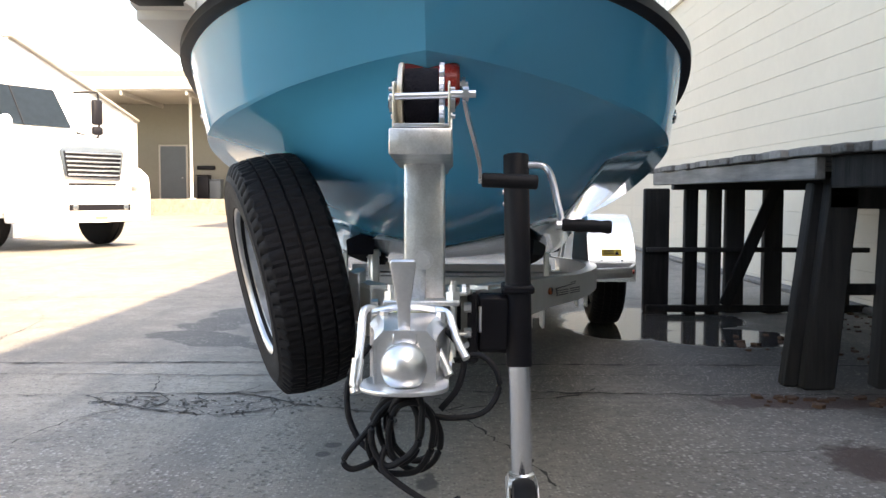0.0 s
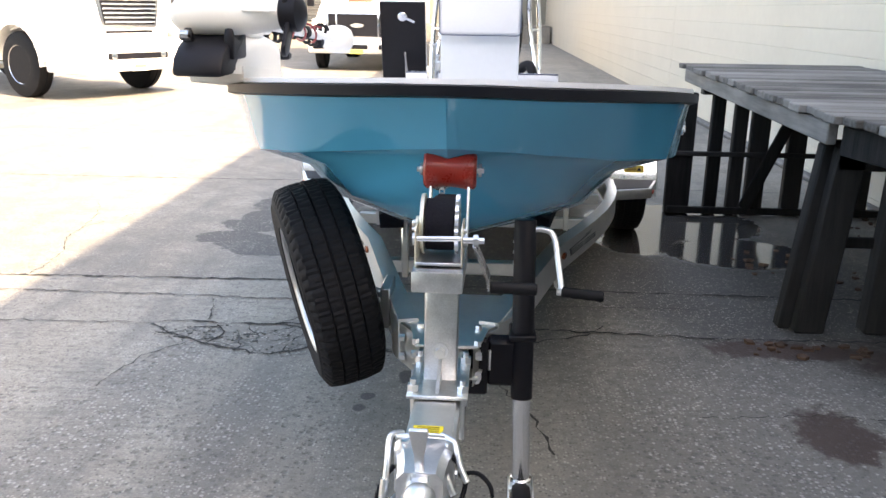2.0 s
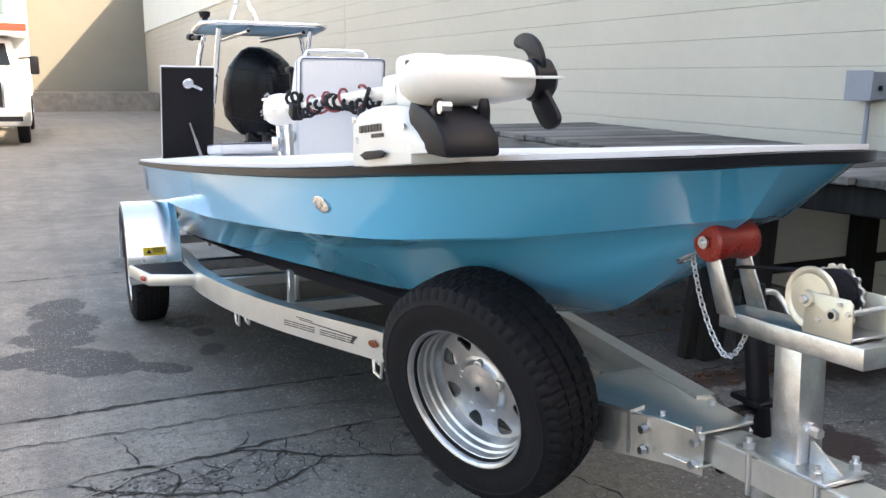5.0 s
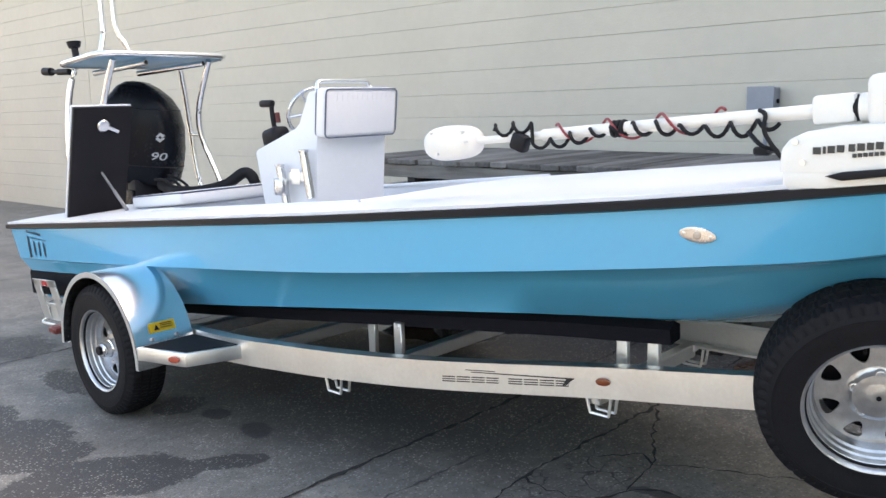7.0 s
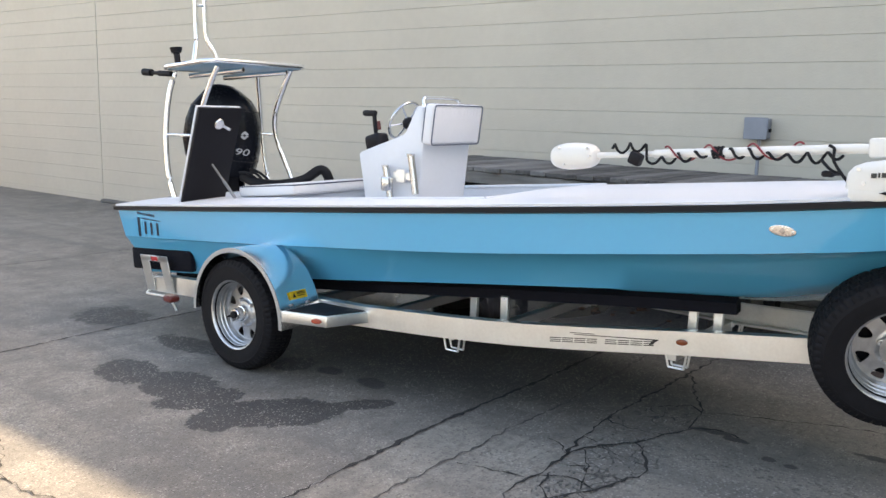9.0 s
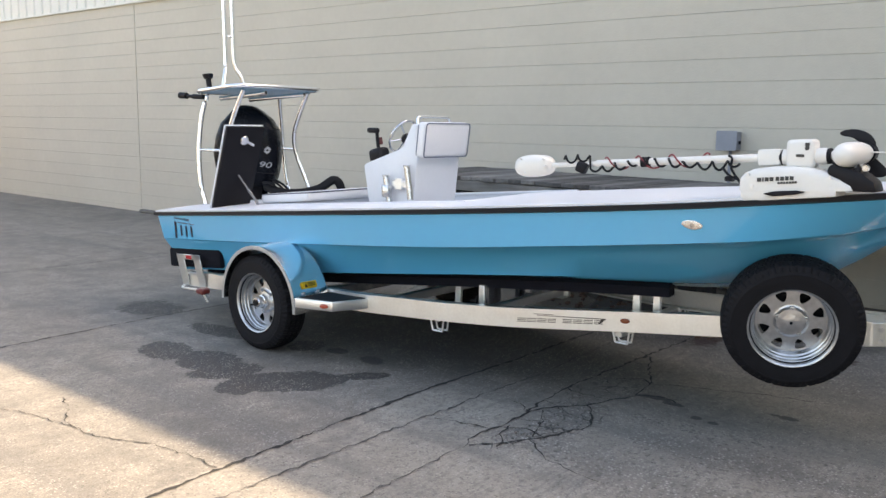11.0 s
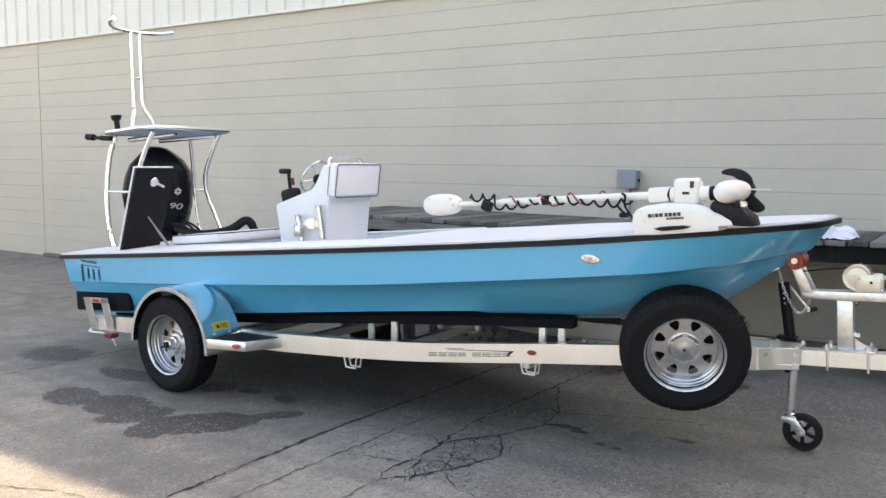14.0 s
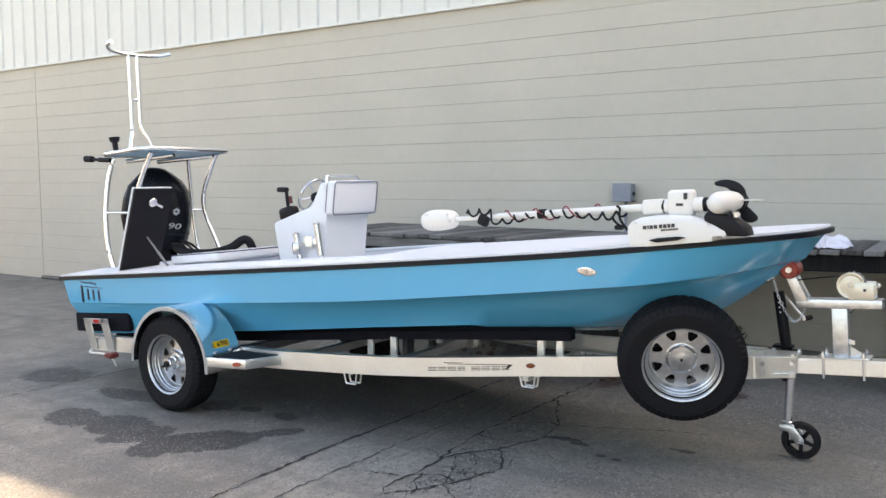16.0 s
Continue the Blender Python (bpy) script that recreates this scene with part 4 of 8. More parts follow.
def build_console():
    side = [(3.36, 0.662), (3.295, 1.29), (3.30, 1.505), (3.35, 1.512), (3.435, 1.36), (3.47, 1.335), (3.81, 1.222), (3.812, 1.20), (3.757, 0.92), (3.70, 0.662)]
    con = thing("console", (0, 3.55, 0.662), "white moulded helm console with padded front on the cockpit floor", "console", frame_of=BOAT)
    bm = bmesh.new()
    plate(bm, side, 0.46, PX(-0.23), 0.018)
    part("body", bm, GEL_WHITE, con)
    # padded front, with dark piping
    tilt = Matrix.Rotation(radians(7), 4, "X")
    bm = bmesh.new()
    box(bm, (-0.235, 3.222, 1.288), (0.235, 3.302, 1.523), 0.022, tilt, 3)
    pad = part("front_cushion", bm, VINYL, con, "white stitched vinyl pad with dark piping")
    c = (Vector((0, 3.262, 1.4055)))
    for yy in (-0.040, 0.030):
        bm = bmesh.new()
        ring = []
        for sx, sz in ((-1, -1), (1, -1), (1, 1), (-1, 1)):
            for a in range(4):
                ang = math.atan2(sz, sx) - math.pi / 4 + a * math.pi / 6
                ring.append(c + tilt @ Vector((sx * 0.210 + 0.022 * math.cos(ang), yy, sz * 0.0925 + 0.022 * math.sin(ang))))
        sweep(bm, ring, circle(0.0042, 6), closed=True)
        part("piping", bm, material("slate piping", (0.09, 0.11, 0.16), 0.6), pad)
    for k in range(11):
        bm = bmesh.new()
        x = -0.16 + 0.032 * k
        a = c + tilt @ Vector((x, -0.0405, 0.06))
        b = c + tilt @ Vector((x, -0.0405, 0.10))
        rod(bm, a, b, 0.0015, n=5)
        part("stitch", bm, VINYL, pad)
    # grab rail over the pad
    bm = bmesh.new()
    tube(bm, [(-0.185, 3.33, 1.50), (-0.165, 3.35, 1.545), (-0.12, 3.352, 1.558), (0.12, 3.352, 1.558), (0.165, 3.35, 1.545), (0.185, 3.33, 1.50)], 0.011)
    part("grab_rail", bm, ALU_BRIGHT, con, "polished grab rail")
    # helm: wheel, column, instrument, throttle
    m = Matrix.Translation((0.0, 3.64, 1.42)) @ Matrix.Rotation(radians(-62), 4, "X")
    bm = bmesh.new()
    turned(bm, [(0.125 + 0.009 * math.cos(a), 0.009 * math.sin(a)) for a in [2 * math.pi * k / 10 for k in range(10)]], m, 40, closed=True)
    wheel = part("steering_wheel", bm, STEEL, con, "stainless five-spoke steering wheel")
    for k in range(5):
        a = 2 * math.pi * k / 5 + 0.3
        bm = bmesh.new()
        rod(bm, m @ Vector((0.02 * math.cos(a), 0.02 * math.sin(a), -0.03)), m @ Vector((0.12 * math.cos(a), 0.12 * math.sin(a), 0)), 0.006, n=8)
        part("spoke", bm, STEEL, wheel)
    bm = bmesh.new()
    turned(bm, [(0.035, -0.06), (0.04, -0.03), (0.03, -0.012)], m, 20)
    part("wheel_hub", bm, BLACK_PLASTIC, wheel)
    bm = bmesh.new()
    rod(bm, (0, 3.53, 1.30), m @ Vector((0, 0, -0.04)), 0.03)
    part("steering_column", bm, BLACK_PLASTIC, con)
    bm = bmesh.new()
    box(bm, (-0.2, 3.67, 1.235), (-0.09, 3.80, 1.335), 0.03, Matrix.Rotation(radians(-14), 4, "X"), 3)
    thr = part("throttle_box", bm, BLACK_PLASTIC, con, "black throttle control")
    bm = bmesh.new()
    tube(bm, [(-0.145, 3.74, 1.31), (-0.145, 3.755, 1.39), (-0.145, 3.76, 1.45)], 0.013)
    box(bm, (-0.165, 3.745, 1.44), (-0.125, 3.85, 1.478), 0.015, None, 2)
    part("lever", bm, BLACK_PLASTIC, thr)
    bm = bmesh.new()
    rod(bm, (-0.12, 3.745, 1.36), (-0.12, 3.755, 1.41), 0.016)
    part("trim_switch", bm, material("dark red switch", (0.10, 0.015, 0.015), 0.4), thr)
    # rod and cup holders on the port side
    for y, z0, z1, r in ((3.525, 0.965, 1.155, 0.021), (3.33, 1.0, 1.23, 0.021)):
        bm = bmesh.new()
        lean = 0.02
        rod(bm, (-0.275, y - lean, z0), (-0.275, y + lean, z1), r, n=18)
        h = part("rod_holder", bm, STEEL, con, "polished rod holder tube")
        bm = bmesh.new()
        turned(bm, [(r + 0.001, 0), (r + 0.004, 0.003), (r + 0.004, 0.010), (r + 0.001, 0.012)], Matrix.Translation((-0.275, y + lean, z1 - 0.008)), 18)
        part("collar", bm, STEEL, h)
    bm = bmesh.new()
    box(bm, (-0.262, 3.35, 1.075), (-0.232, 3.50, 1.125), 0.006)
    box(bm, (-0.268, 3.40, 1.06), (-0.258, 3.47, 1.14), 0.004)
    part("holder_bracket", bm, ALU, con)
    bm = bmesh.new()
    turned(bm, [(0.033, 0.0), (0.036, 0.01), (0.036, 0.075), (0.033, 0.08)], Matrix.Translation((-0.29, 3.52, 1.01)), 20)
    part("cup_ring", bm, STEEL, con)
    return con


build_console()


def build_aft():
    # seat cushion before the aft deck
    z = 0.92
    cush = thing("seat_cushion", (0, 4.35, z), "white vinyl seat cushion with dark piping on the aft deck", "cushion", frame_of=BOAT)
    bm = bmesh.new()
    box(bm, (-0.52, 4.08, z + 0.003), (0.52, 4.62, z + 0.072), 0.022, Matrix.Rotation(radians(-5.5), 4, "X"), 3)
    part("pad", bm, VINYL, cush)
    bm = bmesh.new()
    ring = [Vector((sx * 0.512, 4.35 + sy * 0.262, z + 0.066 - sy * 0.025)) for sx, sy in ((-1, -1), (1, -1), (1, 1), (-1, 1))]
    for a, b in zip(ring, ring[1:] + ring[:1]):
        rod(bm, a, b, 0.005, n=6)
    part("piping", bm, material("navy piping", (0.05, 0.06, 0.10), 0.6), cush)
    # open hatch lid, leaning forward on its hinge
    lid = thing("hatch_lid", (-0.61, 4.89, 0.84), "open black-lined hatch lid with a chrome latch, propped on a strut", "hatch", frame_of=BOAT)
    low, top = Vector((0, 4.885, 0.855)), Vector((0, 4.675, 1.475))
    d = (top - low).normalized()
    out = Vector((0, -d.z, d.y))
    m = Matrix(((1, 0, 0, -0.61), (0, d.y, out.y, low.y), (0, d.z, out.z, low.z), (0, 0, 0, 1)))
    h = (top - low).length
    bm = bmesh.new()
    plate(bm, [(-0.168, 0), (0.168, 0), (0.168, h), (-0.168, h)], 0.022, m @ Matrix.Translation((0, 0, 0)), 0.004)
    part("lining", bm, BLACK_PLASTIC, lid, "black underside")
    bm = bmesh.new()
    plate(bm, [(-0.172, -0.004), (0.172, -0.004), (0.172, h + 0.004), (-0.172, h + 0.004)], 0.018, m @ Matrix.Translation((0, 0, -0.02)), 0.005)
    part("panel", bm, GEL_WHITE, lid, "white outer skin")
    bm = bmesh.new()
    turned(bm, [(0.036, 0.022), (0.036, 0.030), (0.030, 0.036), (0.01, 0.037)], m @ Matrix.Translation((0.0, h - 0.105, 0)), 24)
    box_m = m @ Matrix.Translation((0.05, h - 0.125, 0.032)) @ Matrix.Rotation(radians(-24), 4, "Z")
    t = bmesh.new()
    bmesh.ops.create_cube(t, size=1)
    bmesh.ops.scale(t, vec=(0.085, 0.018, 0.008), verts=t.verts)
    join(bm, t, box_m)
    part("latch", bm, STEEL, lid, "stainless twist latch")
    bm = bmesh.new()
    a, b = m @ Vector((0.01, 0.27, 0.02)), Vector((-0.56, 4.60, 0.895))
    rod(bm, a, a.lerp(b, 0.55), 0.007)
    rod(bm, a.lerp(b, 0.5), b, 0.010)
    part("gas_strut", bm, material("grey strut paint", (0.16, 0.16, 0.17), 0.4, vary=0.1, scale=20), lid, "grey gas strut")


build_aft()


def build_platform():
    p = thing("poling_platform", (0, 5.3, 0.8), "polished tube poling platform with blue top and lean bar", "platform", frame_of=BOAT)
    outline = []
    for cx, cy, a0 in ((0.34, 5.46, 0), (-0.34, 5.46, 90), (-0.34, 5.10, 180), (0.34, 5.10, 270)):
        for k in range(6):
            a = radians(a0 + 18 * k)
            outline.append((cx + 0.11 * math.cos(a), cy + 0.11 * math.sin(a)))
    tiltm = Matrix.Translation((0, 5.28, 1.752)) @ Matrix.Rotation(radians(-4.5), 4, "X") @ Matrix.Translation((0, -5.28, 0))
    bm = bmesh.new()
    plate(bm, outline, 0.02, tiltm, 0.003)
    part("top", bm, material("platform gelcoat", (0.20, 0.40, 0.55), 0.35, vary=0.05), p, "blue-bottomed platform top")
    bm = bmesh.new()
    sweep(bm, [tiltm @ Vector((x, y, 0.012)) for x, y in outline], circle(0.017, 10), closed=True)
    part("rim_tube", bm, ALU_BRIGHT, p, "polished rim tube")

    def zt(y):
        return 1.74 - (y - 5.28) * 0.079
    for s in (-1, 1):
        bm = bmesh.new()
        tube(bm, [(s * 0.33, 5.06, zt(5.06)), (s * 0.335, 5.16, 1.60), (s * 0.34, 5.25, 1.42), (s * 0.36, 5.26, 1.25), (s * 0.40, 5.18, 1.02), (s * 0.42, 5.11, 0.845)], 0.0195)
        part("front_leg", bm, ALU_BRIGHT, p)
        bm = bmesh.new()
        tube(bm, [(s * 0.37, 5.49, zt(5.49)), (s * 0.41, 5.52, 1.55), (s * 0.44, 5.53, 1.27), (s * 0.45, 5.50, 1.0), (s * 0.45, 5.43, 0.81)], 0.0195)
        part("aft_leg", bm, ALU_BRIGHT, p)
        bm = bmesh.new()
        rod(bm, (s * 0.355, 5.262, 1.27), (s * 0.44, 5.53, 1.27), 0.011)
        part("side_brace", bm, ALU_BRIGHT, p)
        for y, x in ((5.11, 0.42), (5.43, 0.45)):
            zd = rail_at(y, 2) + 0.02 + 0.022
            bm = bmesh.new()
            box(bm, (s * x - 0.04, y - 0.035, zd - 0.012), (s * x + 0.04, y + 0.035, zd + 0.008), 0.004)
            part("foot_plate", bm, STEEL, p)
    # stiffening tubes under the top, open at the fore end
    for a, b in (((-0.13, 5.035, 1.738), (-0.24, 5.50, 1.692)), ((0.27, 5.035, 1.738), (0.06, 5.50, 1.692))):
        a, b = Vector(a), Vector(b)
        bm = bmesh.new()
        rod(bm, a, b, 0.0185)
        ct = part("stiffener_tube", bm, ALU_BRIGHT, p)
        # black disc stands for the shade inside the open tube
        bm = bmesh.new()
        rod(bm, a + (a - b).normalized() * 0.002, a - (a - b).normalized() * 0.002, 0.014)
        part("bore_shade", bm, BLACK_PLASTIC, ct)
    # lean bar
    for s in (-1, 1):
        bm = bmesh.new()
        tube(bm, [(-0.05 + s * 0.13, 5.55, 1.755), (-0.05 + s * 0.085, 5.58, 1.88), (-0.05 + s * 0.045, 5.62, 2.0), (-0.05 + s * 0.042, 5.63, 2.3), (-0.05 + s * 0.042, 5.64, 2.60)], 0.0175)
        part("upright", bm, ALU_BRIGHT, p)
    bm = bmesh.new()
    rod(bm, (-0.092, 5.625, 2.22), (-0.008, 5.625, 2.22), 0.010)
    part("tie", bm, ALU_BRIGHT, p)
    bm = bmesh.new()
    tube(bm, [(-0.35, 5.50, 2.665), (-0.34, 5.57, 2.645), (-0.26, 5.63, 2.615), (-0.05, 5.655, 2.605), (0.16, 5.63, 2.615), (0.27, 5.55, 2.64)], 0.0165)
    part("lean_bar", bm, ALU_BRIGHT, p, "curved polished lean bar")
    # push pole holders
    bm = bmesh.new()
    rod(bm, (-0.40, 5.50, 1.70), (-0.42, 5.62, 1.705), 0.020)
    rod(bm, (-0.42, 5.62, 1.705), (-0.43, 5.70, 1.71), 0.013)
    rod(bm, (-0.43, 5.70, 1.71), (-0.44, 5.78, 1.715), 0.026)
    part("pole_holder", bm, BLACK_PLASTIC, p, "black pole holder")
    bm = bmesh.new()
    rod(bm, (-0.36, 5.47, 1.75), (-0.36, 5.49, 1.85), 0.022)
    rod(bm, (-0.36, 5.49, 1.85), (-0.36, 5.495, 1.885), 0.035, 0.045)
    part("pole_holder", bm, BLACK_PLASTIC, p, "black pole holder")


build_platform()


def build_outboard():
    e = thing("outboard_motor", (0, 5.52, 0.45), "black outboard motor turned on the transom, cowl glossy", "outboard motor", frame_of=BOAT)
    turn = Matrix.Translation((0.03, 5.50, 0)) @ Matrix.Rotation(radians(42), 4, "Z") @ Matrix.Rotation(radians(6), 4, "X")
    # cowl in its own frame: front to -y
    rows = []
    for z, yf, yb, w in ((0.96, -0.10, 0.24, 0.13), (1.0, -0.135, 0.29, 0.155), (1.08, -0.15, 0.38, 0.172), (1.20, -0.158, 0.41, 0.178), (1.35, -0.15, 0.40, 0.178), (1.46, -0.115, 0.37, 0.172), (1.54, -0.055, 0.31, 0.157), (1.595, 0.025, 0.27, 0.13), (1.628, 0.09, 0.22, 0.085), (1.636, 0.14, 0.18, 0.03)):
        ring = []
        yc, yr = (yf + yb) / 2, (yb - yf) / 2
        for k in range(28):
            a = 2 * math.pi * k / 28
            ca, sa = math.cos(a), math.sin(a)
            ring.append(Vector((w * math.copysign(abs(ca) ** 0.5, ca), yc + yr * math.copysign(abs(sa) ** 0.55, sa), z)))
        rows.append(ring + [ring[0]])
    bm = bmesh.new()
    loft(bm, rows)
    bmesh.ops.remove_doubles(bm, verts=bm.verts, dist=1e-5)
    bmesh.ops.holes_fill(bm, edges=bm.edges)
    bmesh.ops.transform(bm, matrix=turn, verts=bm.verts)
    cowl = part("cowl", bm, BLACK_GLOSS, e, "glossy black cowl with silver numerals")
    for z, s in ((1.085, 1.0), (1.46, 1.0)):
        bm = bmesh.new()
        k = min(range(len(rows)), key=lambda i: abs(rows[i][0].z - z))
        yc = sum(v.y for v in rows[k][:-1]) / 28
        sweep(bm, [turn @ Vector((v.x * s, yc + (v.y - yc) * s, z)) for v in rows[k][:-1]], circle(0.004, 6), closed=True)
        part("cowl_seam", bm, BLACK_PLASTIC, cowl)
    # lettering on the side that faces the bow quarter
    silver = material("silver decal", (0.34, 0.35, 0.37), 0.35, vary=0.05)
    side = turn @ Matrix(((0, 0, -1, -0.182), (-1, 0, 0, 0), (0, 1, 0, 0), (0, 0, 0, 1))) @ Matrix.Rotation(radians(7), 4, "Y")
    cu = bpy.data.curves.new("numerals", "FONT")
    cu.body = "90"
    cu.size = 0.072
    cu.extrude = 0.002
    cu.shear = 0.2
    tmp = bpy.data.objects.new("numerals", cu)
    scene.collection.objects.link(tmp)
    me = bpy.data.meshes.new_from_object(tmp)
    bpy.data.objects.remove(tmp)
    bm = bmesh.new()
    bm.from_mesh(me)
    bmesh.ops.scale(bm, vec=(1.5, 0.95, 1), verts=bm.verts)
    bmesh.ops.transform(bm, matrix=side @ Matrix.Translation((0.0, 1.135, 0)), verts=bm.verts)
    part("numerals", bm, silver, cowl, smooth=False)
    bm = bmesh.new()
    for o in ([(0, 0.035), (0.03, 0.065), (0.06, 0.045), (0.045, 0.03), (0.03, 0.045), (0.02, 0.035)], [(0.06, 0.03), (0.03, 0.0), (0.0, 0.02), (0.015, 0.035), (0.03, 0.02), (0.04, 0.03)]):
        plate(bm, o, 0.003, side @ Matrix.Translation((0.035, 1.25, 0)))
    part("badge", bm, silver, cowl, smooth=False)
    bm = bmesh.new()
    box(bm, (-0.10, 5.38, 0.62), (0.10, 5.50, 1.0), 0.03, None, 2)
    part("swivel_bracket", bm, BLACK_PLASTIC, e)
    for s in (-1, 1):
        bm = bmesh.new()
        plate(bm, [(5.36, 0.60), (5.50, 0.58), (5.56, 0.75), (5.50, 0.93), (5.36, 0.93)], 0.02, PX(s * 0.12 - 0.01), 0.004)
        part("clamp_bracket", bm, BLACK_GLOSS, e)
    bm = bmesh.new()
    rows = []
    for z, yf, yb, w in ((0.98, -0.12, 0.20, 0.09), (0.8, -0.10, 0.16, 0.07), (0.6, -0.08, 0.13, 0.05), (0.45, -0.09, 0.12, 0.04)):
        rows.append([Vector((w * math.cos(2 * math.pi * k / 16), (yf + yb) / 2 + (yb - yf) / 2 * math.sin(2 * math.pi * k / 16), z)) for k in range(17)])
    loft(bm, rows)
    bmesh.ops.remove_doubles(bm, verts=bm.verts, dist=1e-5)
    bmesh.ops.transform(bm, matrix=Matrix.Translation((0, 0.12, 0)) @ turn, verts=bm.verts)
    part("midsection", bm, BLACK_GLOSS, e)
    bm = bmesh.new()
    tube(bm, [(0.02, 5.24, 0.96), (0.0, 5.05, 0.93), (0.08, 4.90, 0.925), (0.22, 4.80, 0.96), (0.32, 4.74, 1.03), (0.36, 4.70, 1.0), (0.38, 4.68, 0.90)], 0.036, 14)
    part("rigging_hose", bm, BLACK_RUBBER, e, "thick black rigging hose")
    bm = bmesh.new()
    for a in ((-0.05, 5.2, 1.0), (0.05, 5.2, 1.02), (0.0, 5.22, 0.98)):
        tube(bm, [a, (a[0] + 0.02, 5.12, 1.0), (a[0] + 0.05, 5.06, 0.95), (a[0] + 0.04, 5.0, 0.90)], 0.01, 8)
    part("cables", bm, BLACK_RUBBER, e)


build_outboard()


def build_trolling_motor():
    X = -0.655
    t = thing("trolling_motor", (-0.68, 0.7, 1.21), "white bow-mount trolling motor stowed flat along the foredeck", "trolling motor", frame_of=BOAT @ Matrix.Translation((0.05, 0, 0)))
    deck = lambda y: rail_at(y, 2) + 0.022
    # mount: base plate, housing, dark nose ramp
    bm = bmesh.new()
    rise = math.degrees(math.atan2(deck(0.5) - deck(0.9), 0.4))
    plate(bm, [(0.905, 1.205), (0.885, 1.190), (0.50, 1.236), (0.50, 1.282), (0.905, 1.240)], 0.15, PX(-0.755), 0.006)
    part("base_plate", bm, WHITE_PLASTIC, t)
    bm = bmesh.new()
    rows = []
    for y, zb, zt, w in ((0.918, 1.242, 1.276, 0.052), (0.912, 1.238, 1.300, 0.066), (0.895, 1.237, 1.320, 0.073), (0.86, 1.238, 1.336, 0.075), (0.78, 1.241, 1.350, 0.075), (0.70, 1.246, 1.355, 0.075), (0.62, 1.251, 1.352, 0.075), (0.55, 1.256, 1.338, 0.074), (0.49, 1.260, 1.312, 0.071), (0.45, 1.264, 1.290, 0.066), (0.435, 1.266, 1.278, 0.058)):
        h = zt - zb
        half = [(1.0, 0.0), (1.0, 0.35), (0.995, 0.66), (0.96, 0.80), (0.88, 0.91), (0.74, 0.975), (0.5, 1.0)]
        ring = [Vector((-0.682 - u * w, y, zb + v * h)) for u, v in half] + [Vector((-0.682 + u * w, y, zb + v * h)) for u, v in reversed(half)]
        rows.append(ring + [ring[0]])
    loft(bm, rows)
    bmesh.ops.remove_doubles(bm, verts=bm.verts, dist=1e-5)
    bmesh.ops.holes_fill(bm, edges=bm.edges)
    house = part("housing", bm, WHITE_PLASTIC, t, "white moulded mount housing")
    bm = bmesh.new()
    plate(bm, [(0.52, 1.262), (0.55, 1.345), (0.535, 1.374), (0.49, 1.364), (0.45, 1.354), (0.40, 1.335), (0.36, 1.305), (0.345, 1.262)], 0.13, PX(-0.745), 0.012)
    part("ramp", bm, BLACK_PLASTIC, t, "dark rubber motor ramp")
    for s in (0, 1):
        bm = bmesh.new()
        plate(bm, [(0.53, 1.30), (0.535, 1.36), (0.525, 1.385), (0.515, 1.36), (0.48, 1.347), (0.44, 1.358), (0.428, 1.38), (0.418, 1.355), (0.42, 1.30)], 0.025, PX(-0.735 + 0.105 * s), 0.006)
        part("cradle", bm, BLACK_PLASTIC, t)
    # dark lettering bars where the maker's name stands
    ink = material("black print", (0.03, 0.03, 0.03), 0.5)
    bm = bmesh.new()
    y = 0.832
    for w in (0.018, 0.006, 0.016, 0.016, 0, 0.014, 0.016, 0.014, 0.016):
        if w:
            z = 1.283 + (0.83 - y) * 0.10
            box(bm, (-0.7605, y - w, z), (-0.7572, y, z + 0.017))
        y -= w + 0.005
    part("name_bars", bm, ink, house, smooth=False)
    bm = bmesh.new()
    y = 0.742
    for w in (0.009,) * 7:
        z = 1.268 + (0.83 - y) * 0.10
        box(bm, (-0.7605, y - w, z), (-0.7572, y, z + 0.009))
        y -= w + 0.003
    part("model_bars", bm, ink, house, smooth=False)
    for y, z in ((0.875, 1.312), (0.53, 1.315), (0.855, 1.262)):
        bm = bmesh.new()
        rod(bm, (-0.7565, y, z), (-0.762, y, z), 0.008, n=12)
        part("screw", bm, ZINC, house)
    bm = bmesh.new()
    plate(bm, [(0.80 + 0.0, 1.231), (0.76, 1.222), (0.66, 1.236), (0.62, 1.250), (0.66, 1.254), (0.76, 1.243)], 0.012, PX(-0.772), 0.003)
    part("release_lever", bm, BLACK_PLASTIC, t)
    # shaft, its clamps, the steering block
    bm = bmesh.new()
    rod(bm, (X, 1.99, 1.301), (X, 1.68, 1.3236), 0.013, n=18)
    rod(bm, (X, 1.70, 1.3222), (X, 0.50, 1.410), 0.0185, n=18)
    part("shaft", bm, WHITE_PLASTIC, t, "white composite shaft")
    bm = bmesh.new()
    box(bm, (X - 0.034, 0.762, 1.352), (X + 0.034, 0.865, 1.425), 0.012, Matrix.Rotation(radians(-4), 4, "X"), 2)
    part("depth_collar", bm, WHITE_PLASTIC, t)
    bm = bmesh.new()
    rod(bm, (X, 0.768, 1.39), (X, 0.752, 1.391), 0.033, n=20)
    part("collar_ring", bm, BLACK_RUBBER, t)
    bm = bmesh.new()
    box(bm, (X - 0.05, 0.615, 1.345), (X + 0.05, 0.735, 1.472), 0.02, Matrix.Rotation(radians(-3), 4, "X"), 3)
    rod(bm, (X, 0.755, 1.39), (X, 0.57, 1.403), 0.036, n=20)
    blk = part("steering_block", bm, WHITE_PLASTIC, t, "white steering housing")
    bm = bmesh.new()
